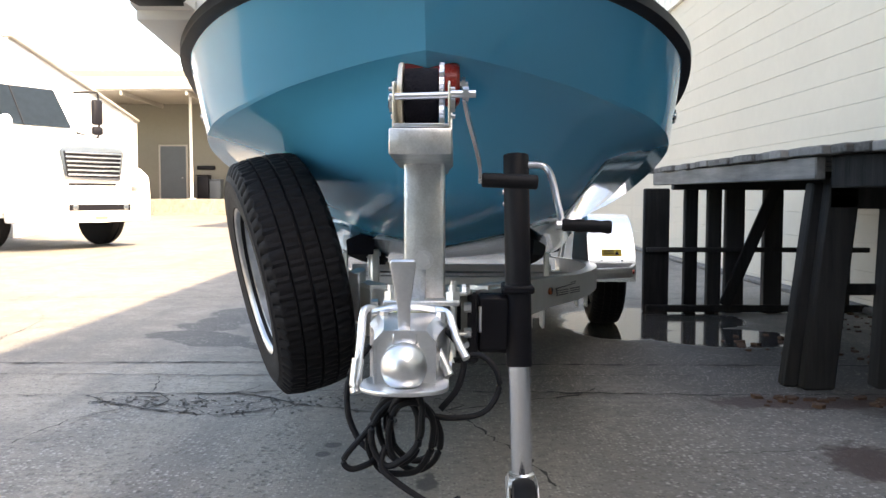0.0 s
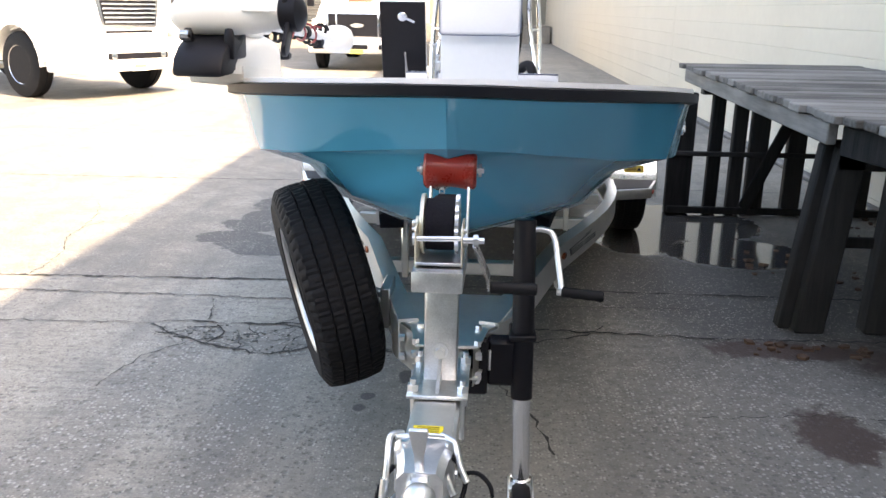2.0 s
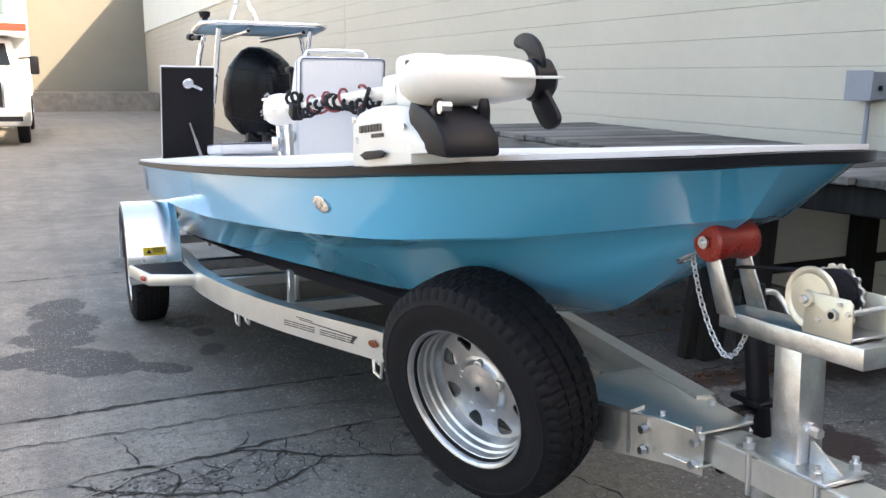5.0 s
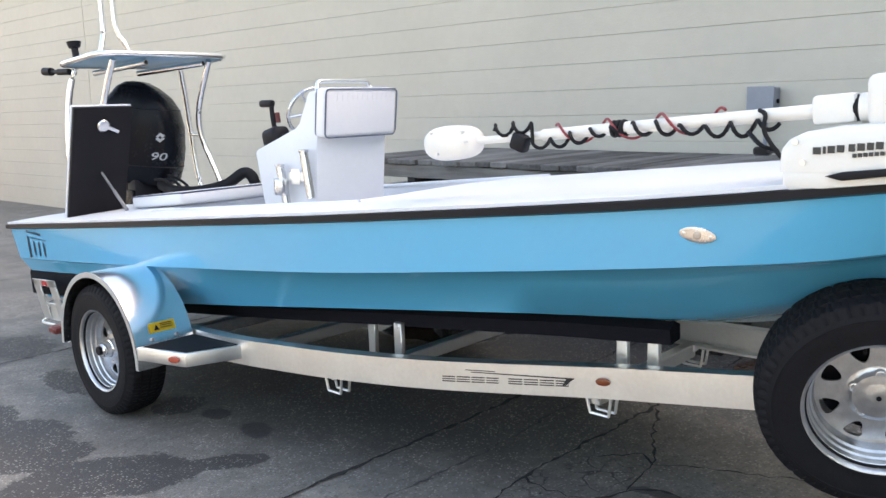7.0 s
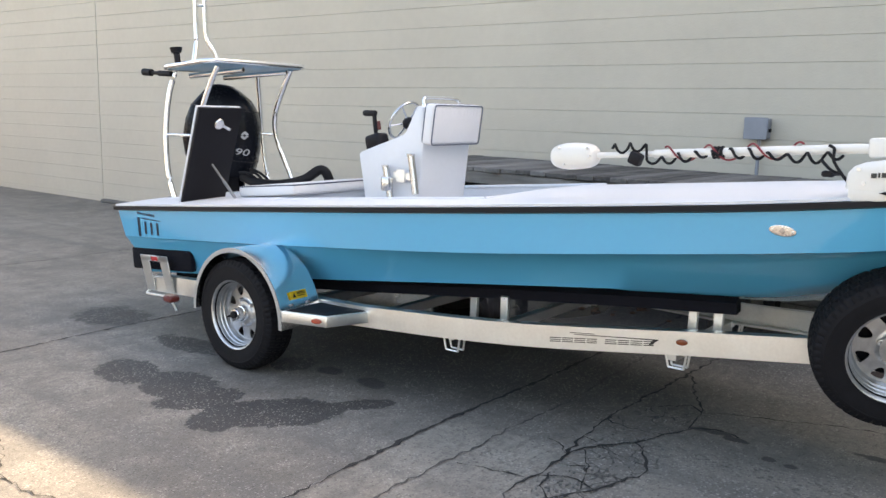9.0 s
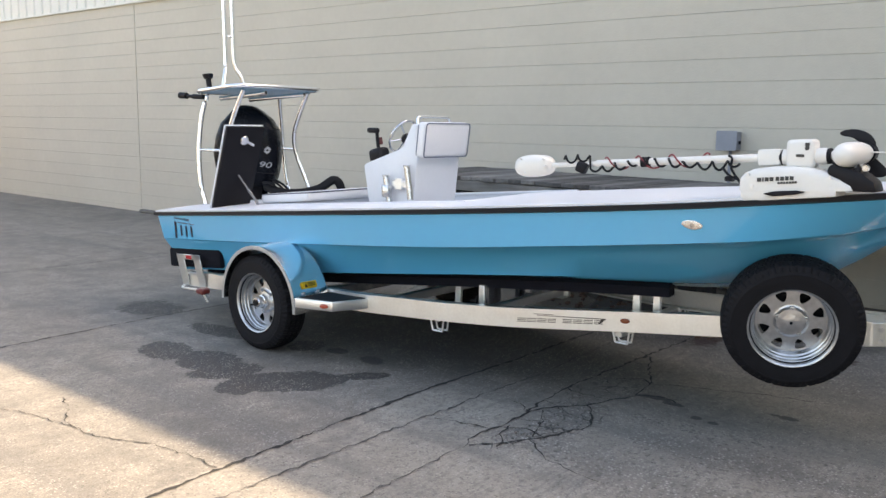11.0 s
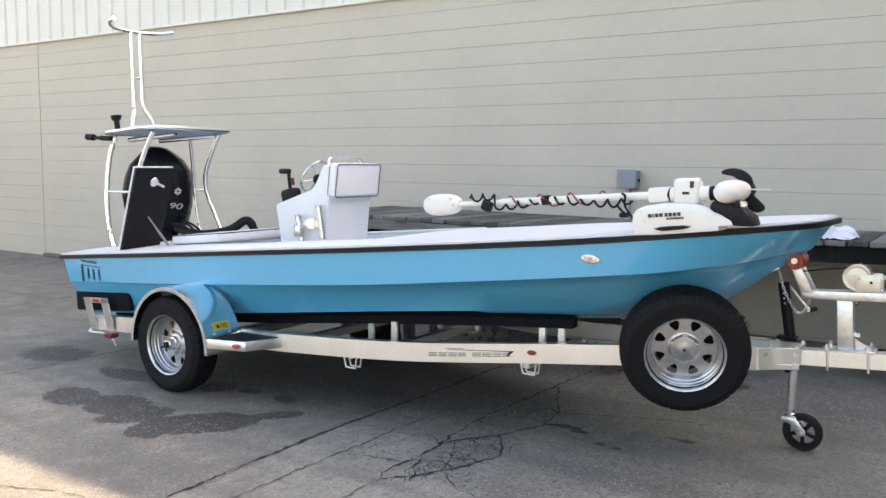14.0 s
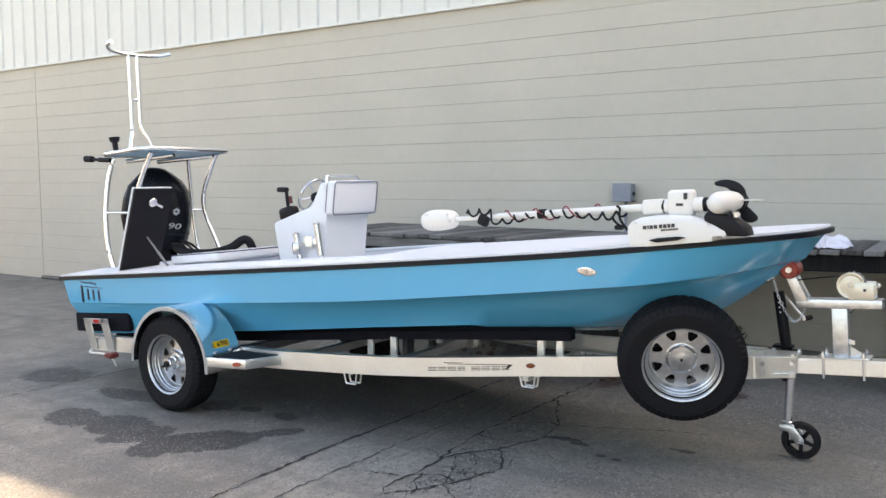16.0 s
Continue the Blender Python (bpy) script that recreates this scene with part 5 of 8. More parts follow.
    rod(bm, (X - 0.0495, 0.645, 1.435), (X - 0.0525, 0.645, 1.435), 0.010, n=12)
    box(bm, (X - 0.0525, 0.635, 1.443), (X - 0.0495, 0.655, 1.458), 0.002)
    box(bm, (X - 0.0525, 0.655, 1.395), (X - 0.0495, 0.69, 1.408), 0.002)
    part("indicator", bm, ink, blk)
    bm = bmesh.new()
    rod(bm, (X, 0.575, 1.402), (X, 0.555, 1.404), 0.034, n=20)
    part("collar_ring", bm, BLACK_RUBBER, t)
    # lower unit lies across the bow quarter
    a, b = Vector((-0.785, 0.487, 1.41)), Vector((-0.49, 0.468, 1.416))
    m = along(a, b)
    L = (b - a).length
    bm = bmesh.new()
    turned(bm, [(0.006, 0.0), (0.026, 0.006), (0.042, 0.024), (0.051, 0.055), (0.054, 0.09), (0.054, L * 0.55), (0.051, L * 0.75), (0.044, L * 0.92), (0.038, L)], m, 28)
    low = part("lower_unit", bm, WHITE_PLASTIC, t, "white torpedo-shaped drive motor")
    bm = bmesh.new()
    turned(bm, [(0.04, L), (0.046, L + 0.004), (0.046, L + 0.045), (0.03, L + 0.058), (0.006, L + 0.065)], m, 24)
    hub = part("propeller_hub", bm, BLACK_PLASTIC, low)
    swept = (
        [(0.455, 1.40), (0.425, 1.44), (0.432, 1.475), (0.462, 1.506), (0.515, 1.522), (0.568, 1.514), (0.586, 1.50), (0.57, 1.487), (0.53, 1.484), (0.503, 1.468), (0.49, 1.44), (0.485, 1.405)],
        [(0.46, 1.43), (0.415, 1.385), (0.375, 1.348), (0.368, 1.330), (0.385, 1.314), (0.415, 1.310), (0.445, 1.328), (0.485, 1.375)])
    for k, o in enumerate(swept):
        bm = bmesh.new()
        for _ in range(2):
            o = [q for p0, p1 in zip(o, o[1:] + o[:1]) for q in ((p0[0] * 0.75 + p1[0] * 0.25, p0[1] * 0.75 + p1[1] * 0.25), (p0[0] * 0.25 + p1[0] * 0.75, p0[1] * 0.25 + p1[1] * 0.75))]
        plate(bm, o, 0.012, PX(-0.476), 0.003)
        for v in bm.verts:
            v.co.x += (0.10, -0.08, 0.06)[k] * (v.co.y - 0.46) - 0.5 * (v.co.z - 1.41) ** 2
        part("propeller_blade", bm, BLACK_PLASTIC, hub, "curved black propeller blade")
    bm = bmesh.new()
    plate(bm, [(-0.63, 0.44), (-0.50, 0.438), (-0.474, 0.344), (-0.487, 0.342), (-0.52, 0.40)], 0.006, Matrix.Translation((0, 0, 1.419)), 0.002)
    part("skeg", bm, WHITE_PLASTIC, low)
    bm = bmesh.new()
    rod(bm, (X - 0.055, 0.40, 1.36), (X - 0.078, 0.40, 1.36), 0.013, n=16)
    part("strap_roller", bm, STEEL, t)
    # control head
    hm = Matrix.Translation((X, 2.088, 1.294)) @ Matrix.Rotation(radians(-4), 4, "X")
    bm = bmesh.new()
    s = bmesh.new()
    bmesh.ops.create_uvsphere(s, u_segments=24, v_segments=16, radius=1)
    for v in s.verts:
        v.co = Vector((math.copysign(abs(v.co.x) ** 0.8, v.co.x) * 0.065, math.copysign(abs(v.co.y) ** (0.75 if v.co.y > 0 else 0.45), v.co.y) * 0.119, math.copysign(abs(v.co.z) ** 0.8, v.co.z) * 0.061))
        v.co.z *= 1 - 0.12 * max(0, -v.co.y / 0.119)
    join(bm, s, hm)
    head = part("control_head", bm, WHITE_PLASTIC, t, "white rounded control head")
    for y, z in ((2.14, 1.33), (2.0, 1.335), (2.11, 1.258), (1.985, 1.30)):
        bm = bmesh.new()
        rod(bm, (X - 0.045, y, z), (X - 0.064, y, z), 0.005, n=8)
        part("screw", bm, ZINC, head)
    # coiled cable, red wire, straps
    bm = bmesh.new()
    pts = []
    P0, P1 = Vector((X, 1.90, 1.307)), Vector((X, 0.95, 1.377))
    axis = (P1 - P0).normalized()
    upv = Vector((0, 0, 1))
    rnd = random.Random(4)
    u = 0.0
    turns = 13
    for i in range(turns * 10 + 1):
        f = i / (turns * 10)
        a = 2 * math.pi * f * turns
        sag = -0.016 - 0.014 * math.sin(f * 9)
        if f < 0.18:
            sag = 0.03
        r = 0.016 + 0.005 * math.sin(f * 23)
        pts.append(P0.lerp(P1, f) + Vector((-0.018 + r * 0.9 * math.cos(a), 0, sag + r * math.sin(a))))
    sweep(bm, pts, circle(0.0062, 6))
    tube(bm, [P1 + Vector((-0.02, 0.05, 0.012)), P1 + Vector((-0.03, 0.03, 0.0)), (X - 0.045, 0.975, 1.335), (X - 0.05, 0.94, 1.285), (X - 0.05, 0.915, 1.258)], 0.006, 8)
    part("coiled_cable", bm, BLACK_RUBBER, t, "black coiled cable")
    bm = bmesh.new()
    pts = []
    for i in range(81):
        f = i / 80
        a = 2 * math.pi * f * 3.2 + 1
        pts.append(P0.lerp(P1, 0.25 + 0.6 * f) + Vector((0.027 * math.cos(a), 0, 0.032 * math.sin(a))))
    sweep(bm, pts, circle(0.0042, 6))
    part("power_wire", bm, material("red wire", (0.22, 0.02, 0.025), 0.5), t, "red power wire")
    for f, w in ((0.50, 0.045),):
        bm = bmesh.new()
        for k in (-1, 0, 1):
            c = P0.lerp(P1, f) + axis * (k * 0.016)
            turned(bm, [(0.021 + 0.006 * math.cos(a), 0.0075 * math.sin(a)) for a in [2 * math.pi * j / 8 for j in range(8)]], along(c, c + axis), 16, closed=True)
        part("strap", bm, BLACK_RUBBER, t, "black rubber strap")
    bm = bmesh.new()
    c = P0.lerp(P1, 0.13)
    box(bm, c + Vector((-0.045, -0.03, -0.045)), c + Vector((0.0, 0.03, 0.012)), 0.012, Matrix.Rotation(radians(20), 4, "X"), 2)
    part("plug", bm, BLACK_PLASTIC, t, "black cable plug")
    bm = bmesh.new()
    tube(bm, [(X - 0.04, 1.02, 1.335), (X - 0.05, 0.98, 1.30), (X - 0.02, 0.95, 1.285), (X + 0.03, 1.0, 1.28)], 0.006, 6)
    box(bm, (X + 0.015, 0.985, 1.268), (X + 0.05, 1.03, 1.292), 0.006)
    part("spare_plug", bm, BLACK_PLASTIC, t)


build_trolling_motor()


# ---- trailer ----
def tyre_mesh(m, R=0.302, W=0.178):
    """A road tyre with grooved tread and notched shoulders, about z, outer face to +z."""
    h = W / 2
    n = 240
    prof = [(0.172, -h * 0.72), (0.180, -h * 0.90), (0.188, -h * 0.97), (0.190, -h * 1.0), (0.194, -h * 0.985), (0.215, -h * 1.04), (0.236, -h * 1.06), (0.252, -h * 1.045), (0.254, -h * 1.06), (0.258, -h * 1.055), (0.260, -h * 1.03), (0.270, -h * 0.99)]
    tread = []
    for a, b in ((-0.80, -0.47), (-0.41, -0.05), (0.05, 0.41), (0.47, 0.80)):
        for z in (a, b):
            tread.append((z * h, R - 0.012 * abs(z) ** 2.5))
    grooves = []
    for i, (z, r) in enumerate(tread):
        grooves.append((r, z, i))
    ring = [(r, z, None) for r, z in prof] + [(0.276, -h * 0.965, "s"), (R - 0.013, -h * 0.88, "s"), (R - 0.009, -h * 0.84, "s")]
    for i in range(0, 8, 2):
        ring.append((tread[i][1], tread[i][0], "t"))
        ring.append((tread[i + 1][1], tread[i + 1][0], "t"))
        if i < 6:
            ring.append((R - 0.010, tread[i + 1][0] + 0.002, None))
            ring.append((R - 0.010, tread[i + 2][0] - 0.002, None))
    ring += [(R - 0.009, h * 0.84, "s"), (R - 0.013, h * 0.88, "s"), (0.276, h * 0.965, "s")] + [(r, -z, None) for r, z in reversed(prof)]
    t = bmesh.new()
    rows = []
    for k in range(n):
        a = 2 * math.pi * k / n
        row = []
        for j, (r, z, tag) in enumerate(ring):
            if tag == "s" and k % 4 == 0:
                r -= 0.009
            if tag == "t" and (k + 2 * (j // 2)) % 5 == 0:
                r -= 0.006
            row.append(t.verts.new((r * math.cos(a), r * math.sin(a), z)))
        rows.append(row)
    for k in range(n):
        p, q = rows[k], rows[(k + 1) % n]
        for j in range(len(ring) - 1):
            t.faces.new((p[j], p[j + 1], q[j + 1], q[j]))
    bm = bmesh.new()
    return join(bm, t, m)


def rim_mesh(m):
    """A galvanised steel wheel: hub, a disc with eight rounded windows, a stepped barrel and flange."""
    bm = bmesh.new()
    t = bmesh.new()

    def loop(pts):
        vs = [t.verts.new((x, y, 0)) for x, y in pts]
        return [t.edges.new((a, b)) for a, b in zip(vs, vs[1:] + vs[:1])]
    edges = loop([(0.158 * math.cos(2 * math.pi * k / 96), 0.158 * math.sin(2 * math.pi * k / 96)) for k in range(96)])
    edges += loop([(0.076 * math.cos(2 * math.pi * k / 60), 0.076 * math.sin(2 * math.pi * k / 60)) for k in range(60)])
    hole = [(-0.008, -0.024), (0.008, -0.024), (0.026, 0.010), (0.020, 0.023), (-0.020, 0.023), (-0.026, 0.010)]
    for _ in range(2):
        hole = [q for a, b in zip(hole, hole[1:] + hole[:1]) for q in ((a[0] * 0.75 + b[0] * 0.25, a[1] * 0.75 + b[1] * 0.25), (a[0] * 0.25 + b[0] * 0.75, a[1] * 0.25 + b[1] * 0.75))]
    for k in range(8):
        a = 2 * math.pi * (k + 0.5) / 8
        c, s = math.cos(a), math.sin(a)
        edges += loop([((0.119 + v) * c - u * s, (0.119 + v) * s + u * c) for u, v in hole])
    bmesh.ops.triangle_fill(t, use_beauty=True, use_dissolve=False, edges=edges)
    for v in t.verts:
        v.co.z = -0.001 - 0.05 * (v.co.to_2d().length - 0.076)
    bmesh.ops.solidify(t, geom=t.faces[:], thickness=0.005)
    join(bm, t, m)
    t = bmesh.new()
    turned(t, [(0.006, 0.022), (0.026, 0.022), (0.034, 0.018), (0.044, 0.017), (0.062, 0.014), (0.068, 0.005), (0.072, 0.001), (0.080, -0.001), (0.080, -0.006), (0.006, -0.006)], None, 60)
    turned(t, [(0.150, -0.010), (0.152, -0.002), (0.156, 0.004), (0.1575, 0.020), (0.1635, 0.025), (0.1645, 0.040), (0.1695, 0.044), (0.1705, 0.062), (0.176, 0.066), (0.177, 0.078), (0.182, 0.084), (0.187, 0.086), (0.1895, 0.082), (0.188, 0.074), (0.179, 0.060), (0.173, 0.040), (0.167, -0.02), (0.172, -0.06), (0.180, -0.074), (0.172, -0.068), (0.162, -0.03)], None, 72, closed=True)
    return join(bm, t, m)


def wheel_parts(parent, m, spare):
    m = m @ Matrix.Scale(1.066, 4)
    rim = part("rim" if spare else "wheel", rim_mesh(m), WHEEL_STEEL, parent, "galvanised eight-window steel rim")
    part("tyre", tyre_mesh(m), TYRE, parent if spare else rim, "black treaded trailer tyre")
    # black disc added so the rim windows read dark, on the spare too
    bm = bmesh.new()
    turned(bm, [(0.14, -0.066), (0.14, -0.058), (0.03, -0.056)], m, 32)
    part("dark_backing", bm, BLACK_PLASTIC, rim)
    for k in range(0 if spare else 5):
        a = 2 * math.pi * k / 5 + 0.4
        bm = bmesh.new()
        turned(bm, [(0.011, -0.008), (0.011, 0.016), (0.006, 0.022)], m @ Matrix.Translation((0.072 * math.cos(a), 0.072 * math.sin(a), 0)), 6)
        part("lug_nut", bm, ZINC, rim)
    bm = bmesh.new()
    rod(bm, m @ Vector((-0.045, 0.137, -0.02)), m @ Vector((-0.041, 0.128, 0.025)), 0.0055, n=8)
    part("valve", bm, BLACK_RUBBER, rim)
    bm = bmesh.new()
    if spare:
        turned(bm, [(0.0065, 0.010), (0.0065, 0.0255), (0.003, 0.026)], m, 14)
        part("centre_hole", bm, BLACK_PLASTIC, rim)
        for k in range(5):
            a = 2 * math.pi * k / 5 + 0.3
            bm = bmesh.new()
            turned(bm, [(0.015, -0.004), (0.0145, 0.0090), (0.011, 0.0105), (0.0085, 0.007), (0.004, 0.006)], m @ Matrix.Translation((0.060 * math.cos(a), 0.060 * math.sin(a), 0.004)), 16)
            part("lug_seat", bm, WHEEL_STEEL, rim)
    else:
        turned(bm, [(0.046, -0.01), (0.045, 0.030), (0.041, 0.038), (0.036, 0.040), (0.034, 0.072), (0.029, 0.079), (0.022, 0.080)], m, 28)
        cap = part("hub_cap", bm, CHROME, rim)
        bm = bmesh.new()
        turned(bm, [(0.021, 0.0802), (0.020, 0.090), (0.01, 0.092)], m, 16)
        part("dust_plug", bm, BLACK_RUBBER, rim)


trailer = thing("boat_trailer", (0, 2.5, 0.0), "aluminium single-axle boat trailer with its tongue raised on the jack", "trailer", frame_of=BOAT)


def channel(bm, a, b, height=0.10, width=0.055, side=-1):
    """A C-channel from a to b, its web on the given side."""
    web, fl = 0.007, 0.008
    h = height / 2
    s = side
    shape = [(s * width / 2, -h), (s * width / 2, h), (-s * width / 2, h), (-s * width / 2, h - fl), (s * (width / 2 - web), h - fl), (s * (width / 2 - web), -h + fl), (-s * width / 2, -h + fl), (-s * width / 2, -h)]
    sweep(bm, [a, b] if len(a) == 3 and not isinstance(a[0], tuple) else a, shape)


RAIL_PATH = [(0.80, 5.12, 0.295), (0.80, 3.6, 0.378), (0.797, 3.25, 0.387), (0.768, 2.95, 0.400), (0.70, 2.62, 0.408), (0.583, 2.227, 0.421), (0.375, 1.612, 0.460), (0.11, 0.44, 0.553)]


def build_frame():
    for s in (-1, 1):
        pts = [Vector((s * x, y, z)) for x, y, z in RAIL_PATH]
        line = [pts[0]] + curve(pts[1:7], 5) + [pts[7]]
        bm = bmesh.new()
        h, w, web, fl = 0.056, 0.028, 0.007, 0.009
        # the web faces outward: to the left when walking forward on the port side
        k = 1 if s < 0 else -1
        shape = [(k * w, -h), (k * w, h), (-k * w, h), (-k * w, h - fl), (k * (w - web), h - fl), (k * (w - web), -h + fl), (-k * w, -h + fl), (-k * w, -h)]
        sweep(bm, line, shape)
        rail = part("side_rail", bm, ALU, trailer, "bright aluminium channel rail")
        # plain dark bars for the maker's mark, with the long swoosh over it
        a5, a4 = Vector((s * 0.375, 1.612, 0.465)), Vector((s * 0.583, 2.227, 0.422))
        out = Vector((s * 0.615, -0.208, 0)).normalized()

        def at(y, dz):
            u = (y - 1.612) / 0.615
            c = a5.lerp(a4, u)
            return c + out * 0.0305 + Vector((0, 0, dz))
        bm = bmesh.new()
        y = 2.19
        for wd in (0.05, 0.05, 0.05, 0.045, 0, 0.05, 0.05, 0.05, 0.045):
            if wd:
                for z0, z1 in ((-0.0225, -0.0185), (-0.0135, -0.0100), (-0.0045, -0.0005)):
                    t = bmesh.new()
                    t.faces.new([t.verts.new(q) for q in (at(y, z0), at(y - wd, z0), at(y - wd, z1), at(y, z1))])
                    join(bm, t)
            y -= wd + (0.006 if wd else 0.03)
        for q in ((at(2.08, 0.016), at(1.71, 0.004), at(1.71, 0.009), at(2.08, 0.019)), (at(1.75, -0.018), at(1.738, -0.018), at(1.71, 0.008), at(1.735, 0.008)), (at(2.10, 0.024), at(1.99, 0.021), at(1.99, 0.024), at(2.10, 0.027))):
            t = bmesh.new()
            t.faces.new([t.verts.new(v) for v in q])
            join(bm, t)
        bmesh.ops.solidify(bm, geom=bm.faces[:], thickness=0.001)
        part("maker_bars", bm, material("black decal", (0.02, 0.02, 0.022), 0.4), rail, smooth=False)
        # amber side marker
        bm = bmesh.new()
        c = at(1.612, 0.002)
        m = along(c, c + out)
        plate(bm, [(0.026 * math.cos(a), 0.014 * math.sin(a)) for a in [2 * math.pi * j / 20 for j in range(20)]], 0.010, m, 0.003)
        part("side_marker", bm, material("amber marker lens", (0.20, 0.045, 0.015), 0.25, vary=0.1), rail, "amber side marker lamp")
        # tie-down loops under the rail
        for y, x, z in ((2.70, 0.70, 0.352), (1.64, 0.38, 0.408)):
            bm = bmesh.new()
            o = [(y + 0.05, z), (y + 0.03, z - 0.075), (y - 0.045, z - 0.075), (y - 0.055, z)]
            for p0, p1 in zip(o, o[1:]):
                rod(bm, (s * x, p0[0], p0[1]), (s * x, p1[0], p1[1]), 0.006, n=8)
                rod(bm, (s * (x - 0.045), p0[0], p0[1]), (s * (x - 0.045), p1[0], p1[1]), 0.006, n=8)
            part("tie_down_loop", bm, ALU, rail, "bent aluminium tie-down loop")
            for dx in (0.004, -0.012, -0.028):
                bm = bmesh.new()
                rod(bm, (s * (x + dx), y - 0.004, z + 0.006), (s * (x + dx), y - 0.004, z - 0.022), 0.006, n=8)
                part("bolt", bm, ZINC, rail)
    # cross members
    for y, z, w in ((0.86, 0.47, 0.20), (1.66, 0.388, 0.37), (2.60, 0.355, 0.60), (3.30, 0.335, 0.74), (4.98, 0.27, 0.77)):
        bm = bmesh.new()
        box(bm, (-w, y - 0.025, z - 0.028), (w, y + 0.025, z + 0.028), 0.004)
        part("cross_member", bm, ALU, trailer)
    bm = bmesh.new()
    box(bm, (-0.93, 3.92, 0.265), (0.93, 3.985, 0.33), 0.006)
    part("axle", bm, GALV, trailer, "galvanised torsion axle")
    # bunks and their posts
    for s in (-1, 1):
        bm = bmesh.new()
        prof = [(1.40, 0.662), (1.8, 0.638), (2.6, 0.576), (3.6, 0.470), (4.6, 0.374), (5.2, 0.318)]
        line = [Vector((s * np.interp(y, [1.2, 2.6, 5.2], [0.25, 0.44, 0.56]), y, z - 0.025)) for y, z in prof]
        sweep(bm, line, [(-0.045, -0.022), (0.045, -0.022), (0.05, 0.03), (0.0, 0.05), (-0.05, 0.03)])
        part("bunk", bm, BLACK_CARPET, trailer, "black carpeted bunk board")
        for y, z0 in ((1.50, 0.44), (1.615, 0.44), (2.52, 0.39), (2.78, 0.39), (4.9, 0.28))[2 if s > 0 else 0:]:
            x = s * float(np.interp(y, [1.2, 2.6, 5.2], [0.25, 0.44, 0.56]))
            zt = float(np.interp(y, [p[0] for p in prof], [p[1] for p in prof])) - 0.075
            bm = bmesh.new()
            o = s * (0.056 if y == 2.52 else -0.056)
            box(bm, (x + o - 0.012, y - 0.022, z0 - 0.05), (x + o + 0.012, y + 0.022, zt + 0.045), 0.003)
            post = part("bunk_post", bm, ALU, trailer)
            bm = bmesh.new()
            rod(bm, (x + o - 0.018 * s, y, zt + 0.03), (x + o + 0.02 * s, y, zt + 0.03), 0.008, n=8)
            part("bolt", bm, ZINC, post)
        bm = bmesh.new()
        box(bm, (s * 0.79 - 0.022, 4.74, 0.385), (s * 0.79 + 0.022, 5.42, 0.535), 0.015, Matrix.Rotation(radians(-5), 4, "X"), 2)
        part("side_bunk", bm, BLACK_CARPET, trailer, "black carpeted side guide")
        # fenders, with a step before and a light bracket behind
        R, cy, cz = 0.385, 3.895, 0.325
        arc = []
        for k in range(25):
            a = radians(-2 + 184 * k / 24)
            arc.append((cy - R * math.cos(a), cz + R * math.sin(a)))
        bm = bmesh.new()
        loft(bm, [[Vector((s * x, y, z)) for y, z in arc] for x in (0.84, 1.12)])
        bmesh.ops.solidify(bm, geom=bm.faces[:], thickness=0.004)
        fen = part("fender", bm, ALU_BRIGHT, trailer, "polished aluminium fender")
        bm = bmesh.new()
        t = bmesh.new()
        inner = [(cy - (R - 0.024) * math.cos(radians(-2 + 184 * k / 24)), cz + (R - 0.024) * math.sin(radians(-2 + 184 * k / 24))) for k in range(25)]
        A = [t.verts.new((s * 1.124, y, z)) for y, z in arc]
        B = [t.verts.new((s * 1.124, y, z)) for y, z in inner]
        for k in range(24):
            t.faces.new((A[k], A[k + 1], B[k + 1], B[k]))
        bmesh.ops.solidify(t, geom=t.faces[:], thickness=0.006)
        join(bm, t)
        part("fender_lip", bm, WHITE_PLASTIC, fen, "white fender edge")
        bm = bmesh.new()
        t = bmesh.new()
        A = [t.verts.new((s * 0.842, y, z)) for y, z in arc]
        c = t.verts.new((s * 0.842, cy, cz - 0.02))
        for k in range(24):
            t.faces.new((A[k], A[k + 1], c))
        bmesh.ops.solidify(t, geom=t.faces[:], thickness=0.003)
        join(bm, t)
        part("fender_skirt", bm, ALU, fen)
        # yellow warning sticker on the fender front
        bm = bmesh.new()
        a = radians(24)
        q = Vector((s * 0.98, cy - (R + 0.008) * math.cos(a), cz + (R + 0.008) * math.sin(a)))
        t = bmesh.new()
        for u, v in ((-0.06, -0.022), (0.06, -0.022), (0.06, 0.022), (-0.06, 0.022)):
            t.verts.new(q + Vector((u, v * math.sin(a), v * math.cos(a))))
        t.faces.new(t.verts[:])
        bmesh.ops.solidify(t, geom=t.faces[:], thickness=0.001)
        join(bm, t)
        st = part("warning_sticker", bm, material("yellow sticker", (0.75, 0.55, 0.04), 0.4, vary=0.05), fen, "yellow warning sticker")
        bm = bmesh.new()
        for z0 in (-0.008, 0.002, 0.010):
            t = bmesh.new()
            for u, v in ((-0.012, z0), (0.045, z0), (0.045, z0 + 0.004), (-0.012, z0 + 0.004)):
                t.verts.new(q + Vector((u * (-s), v * math.sin(a) - 0.0025, v * math.cos(a) + 0.0005)))
            t.faces.new(t.verts[:])
            join(bm, t)
        t = bmesh.new()
        for u, v in ((-0.044, -0.013), (-0.018, -0.013), (-0.031, 0.012)):
            t.verts.new(q + Vector((u * (-s), v * math.sin(a) - 0.0025, v * math.cos(a) + 0.0005)))
        t.faces.new(t.verts[:])
        join(bm, t)
        part("warning_bars", bm, BLACK_PLASTIC, st, smooth=False)
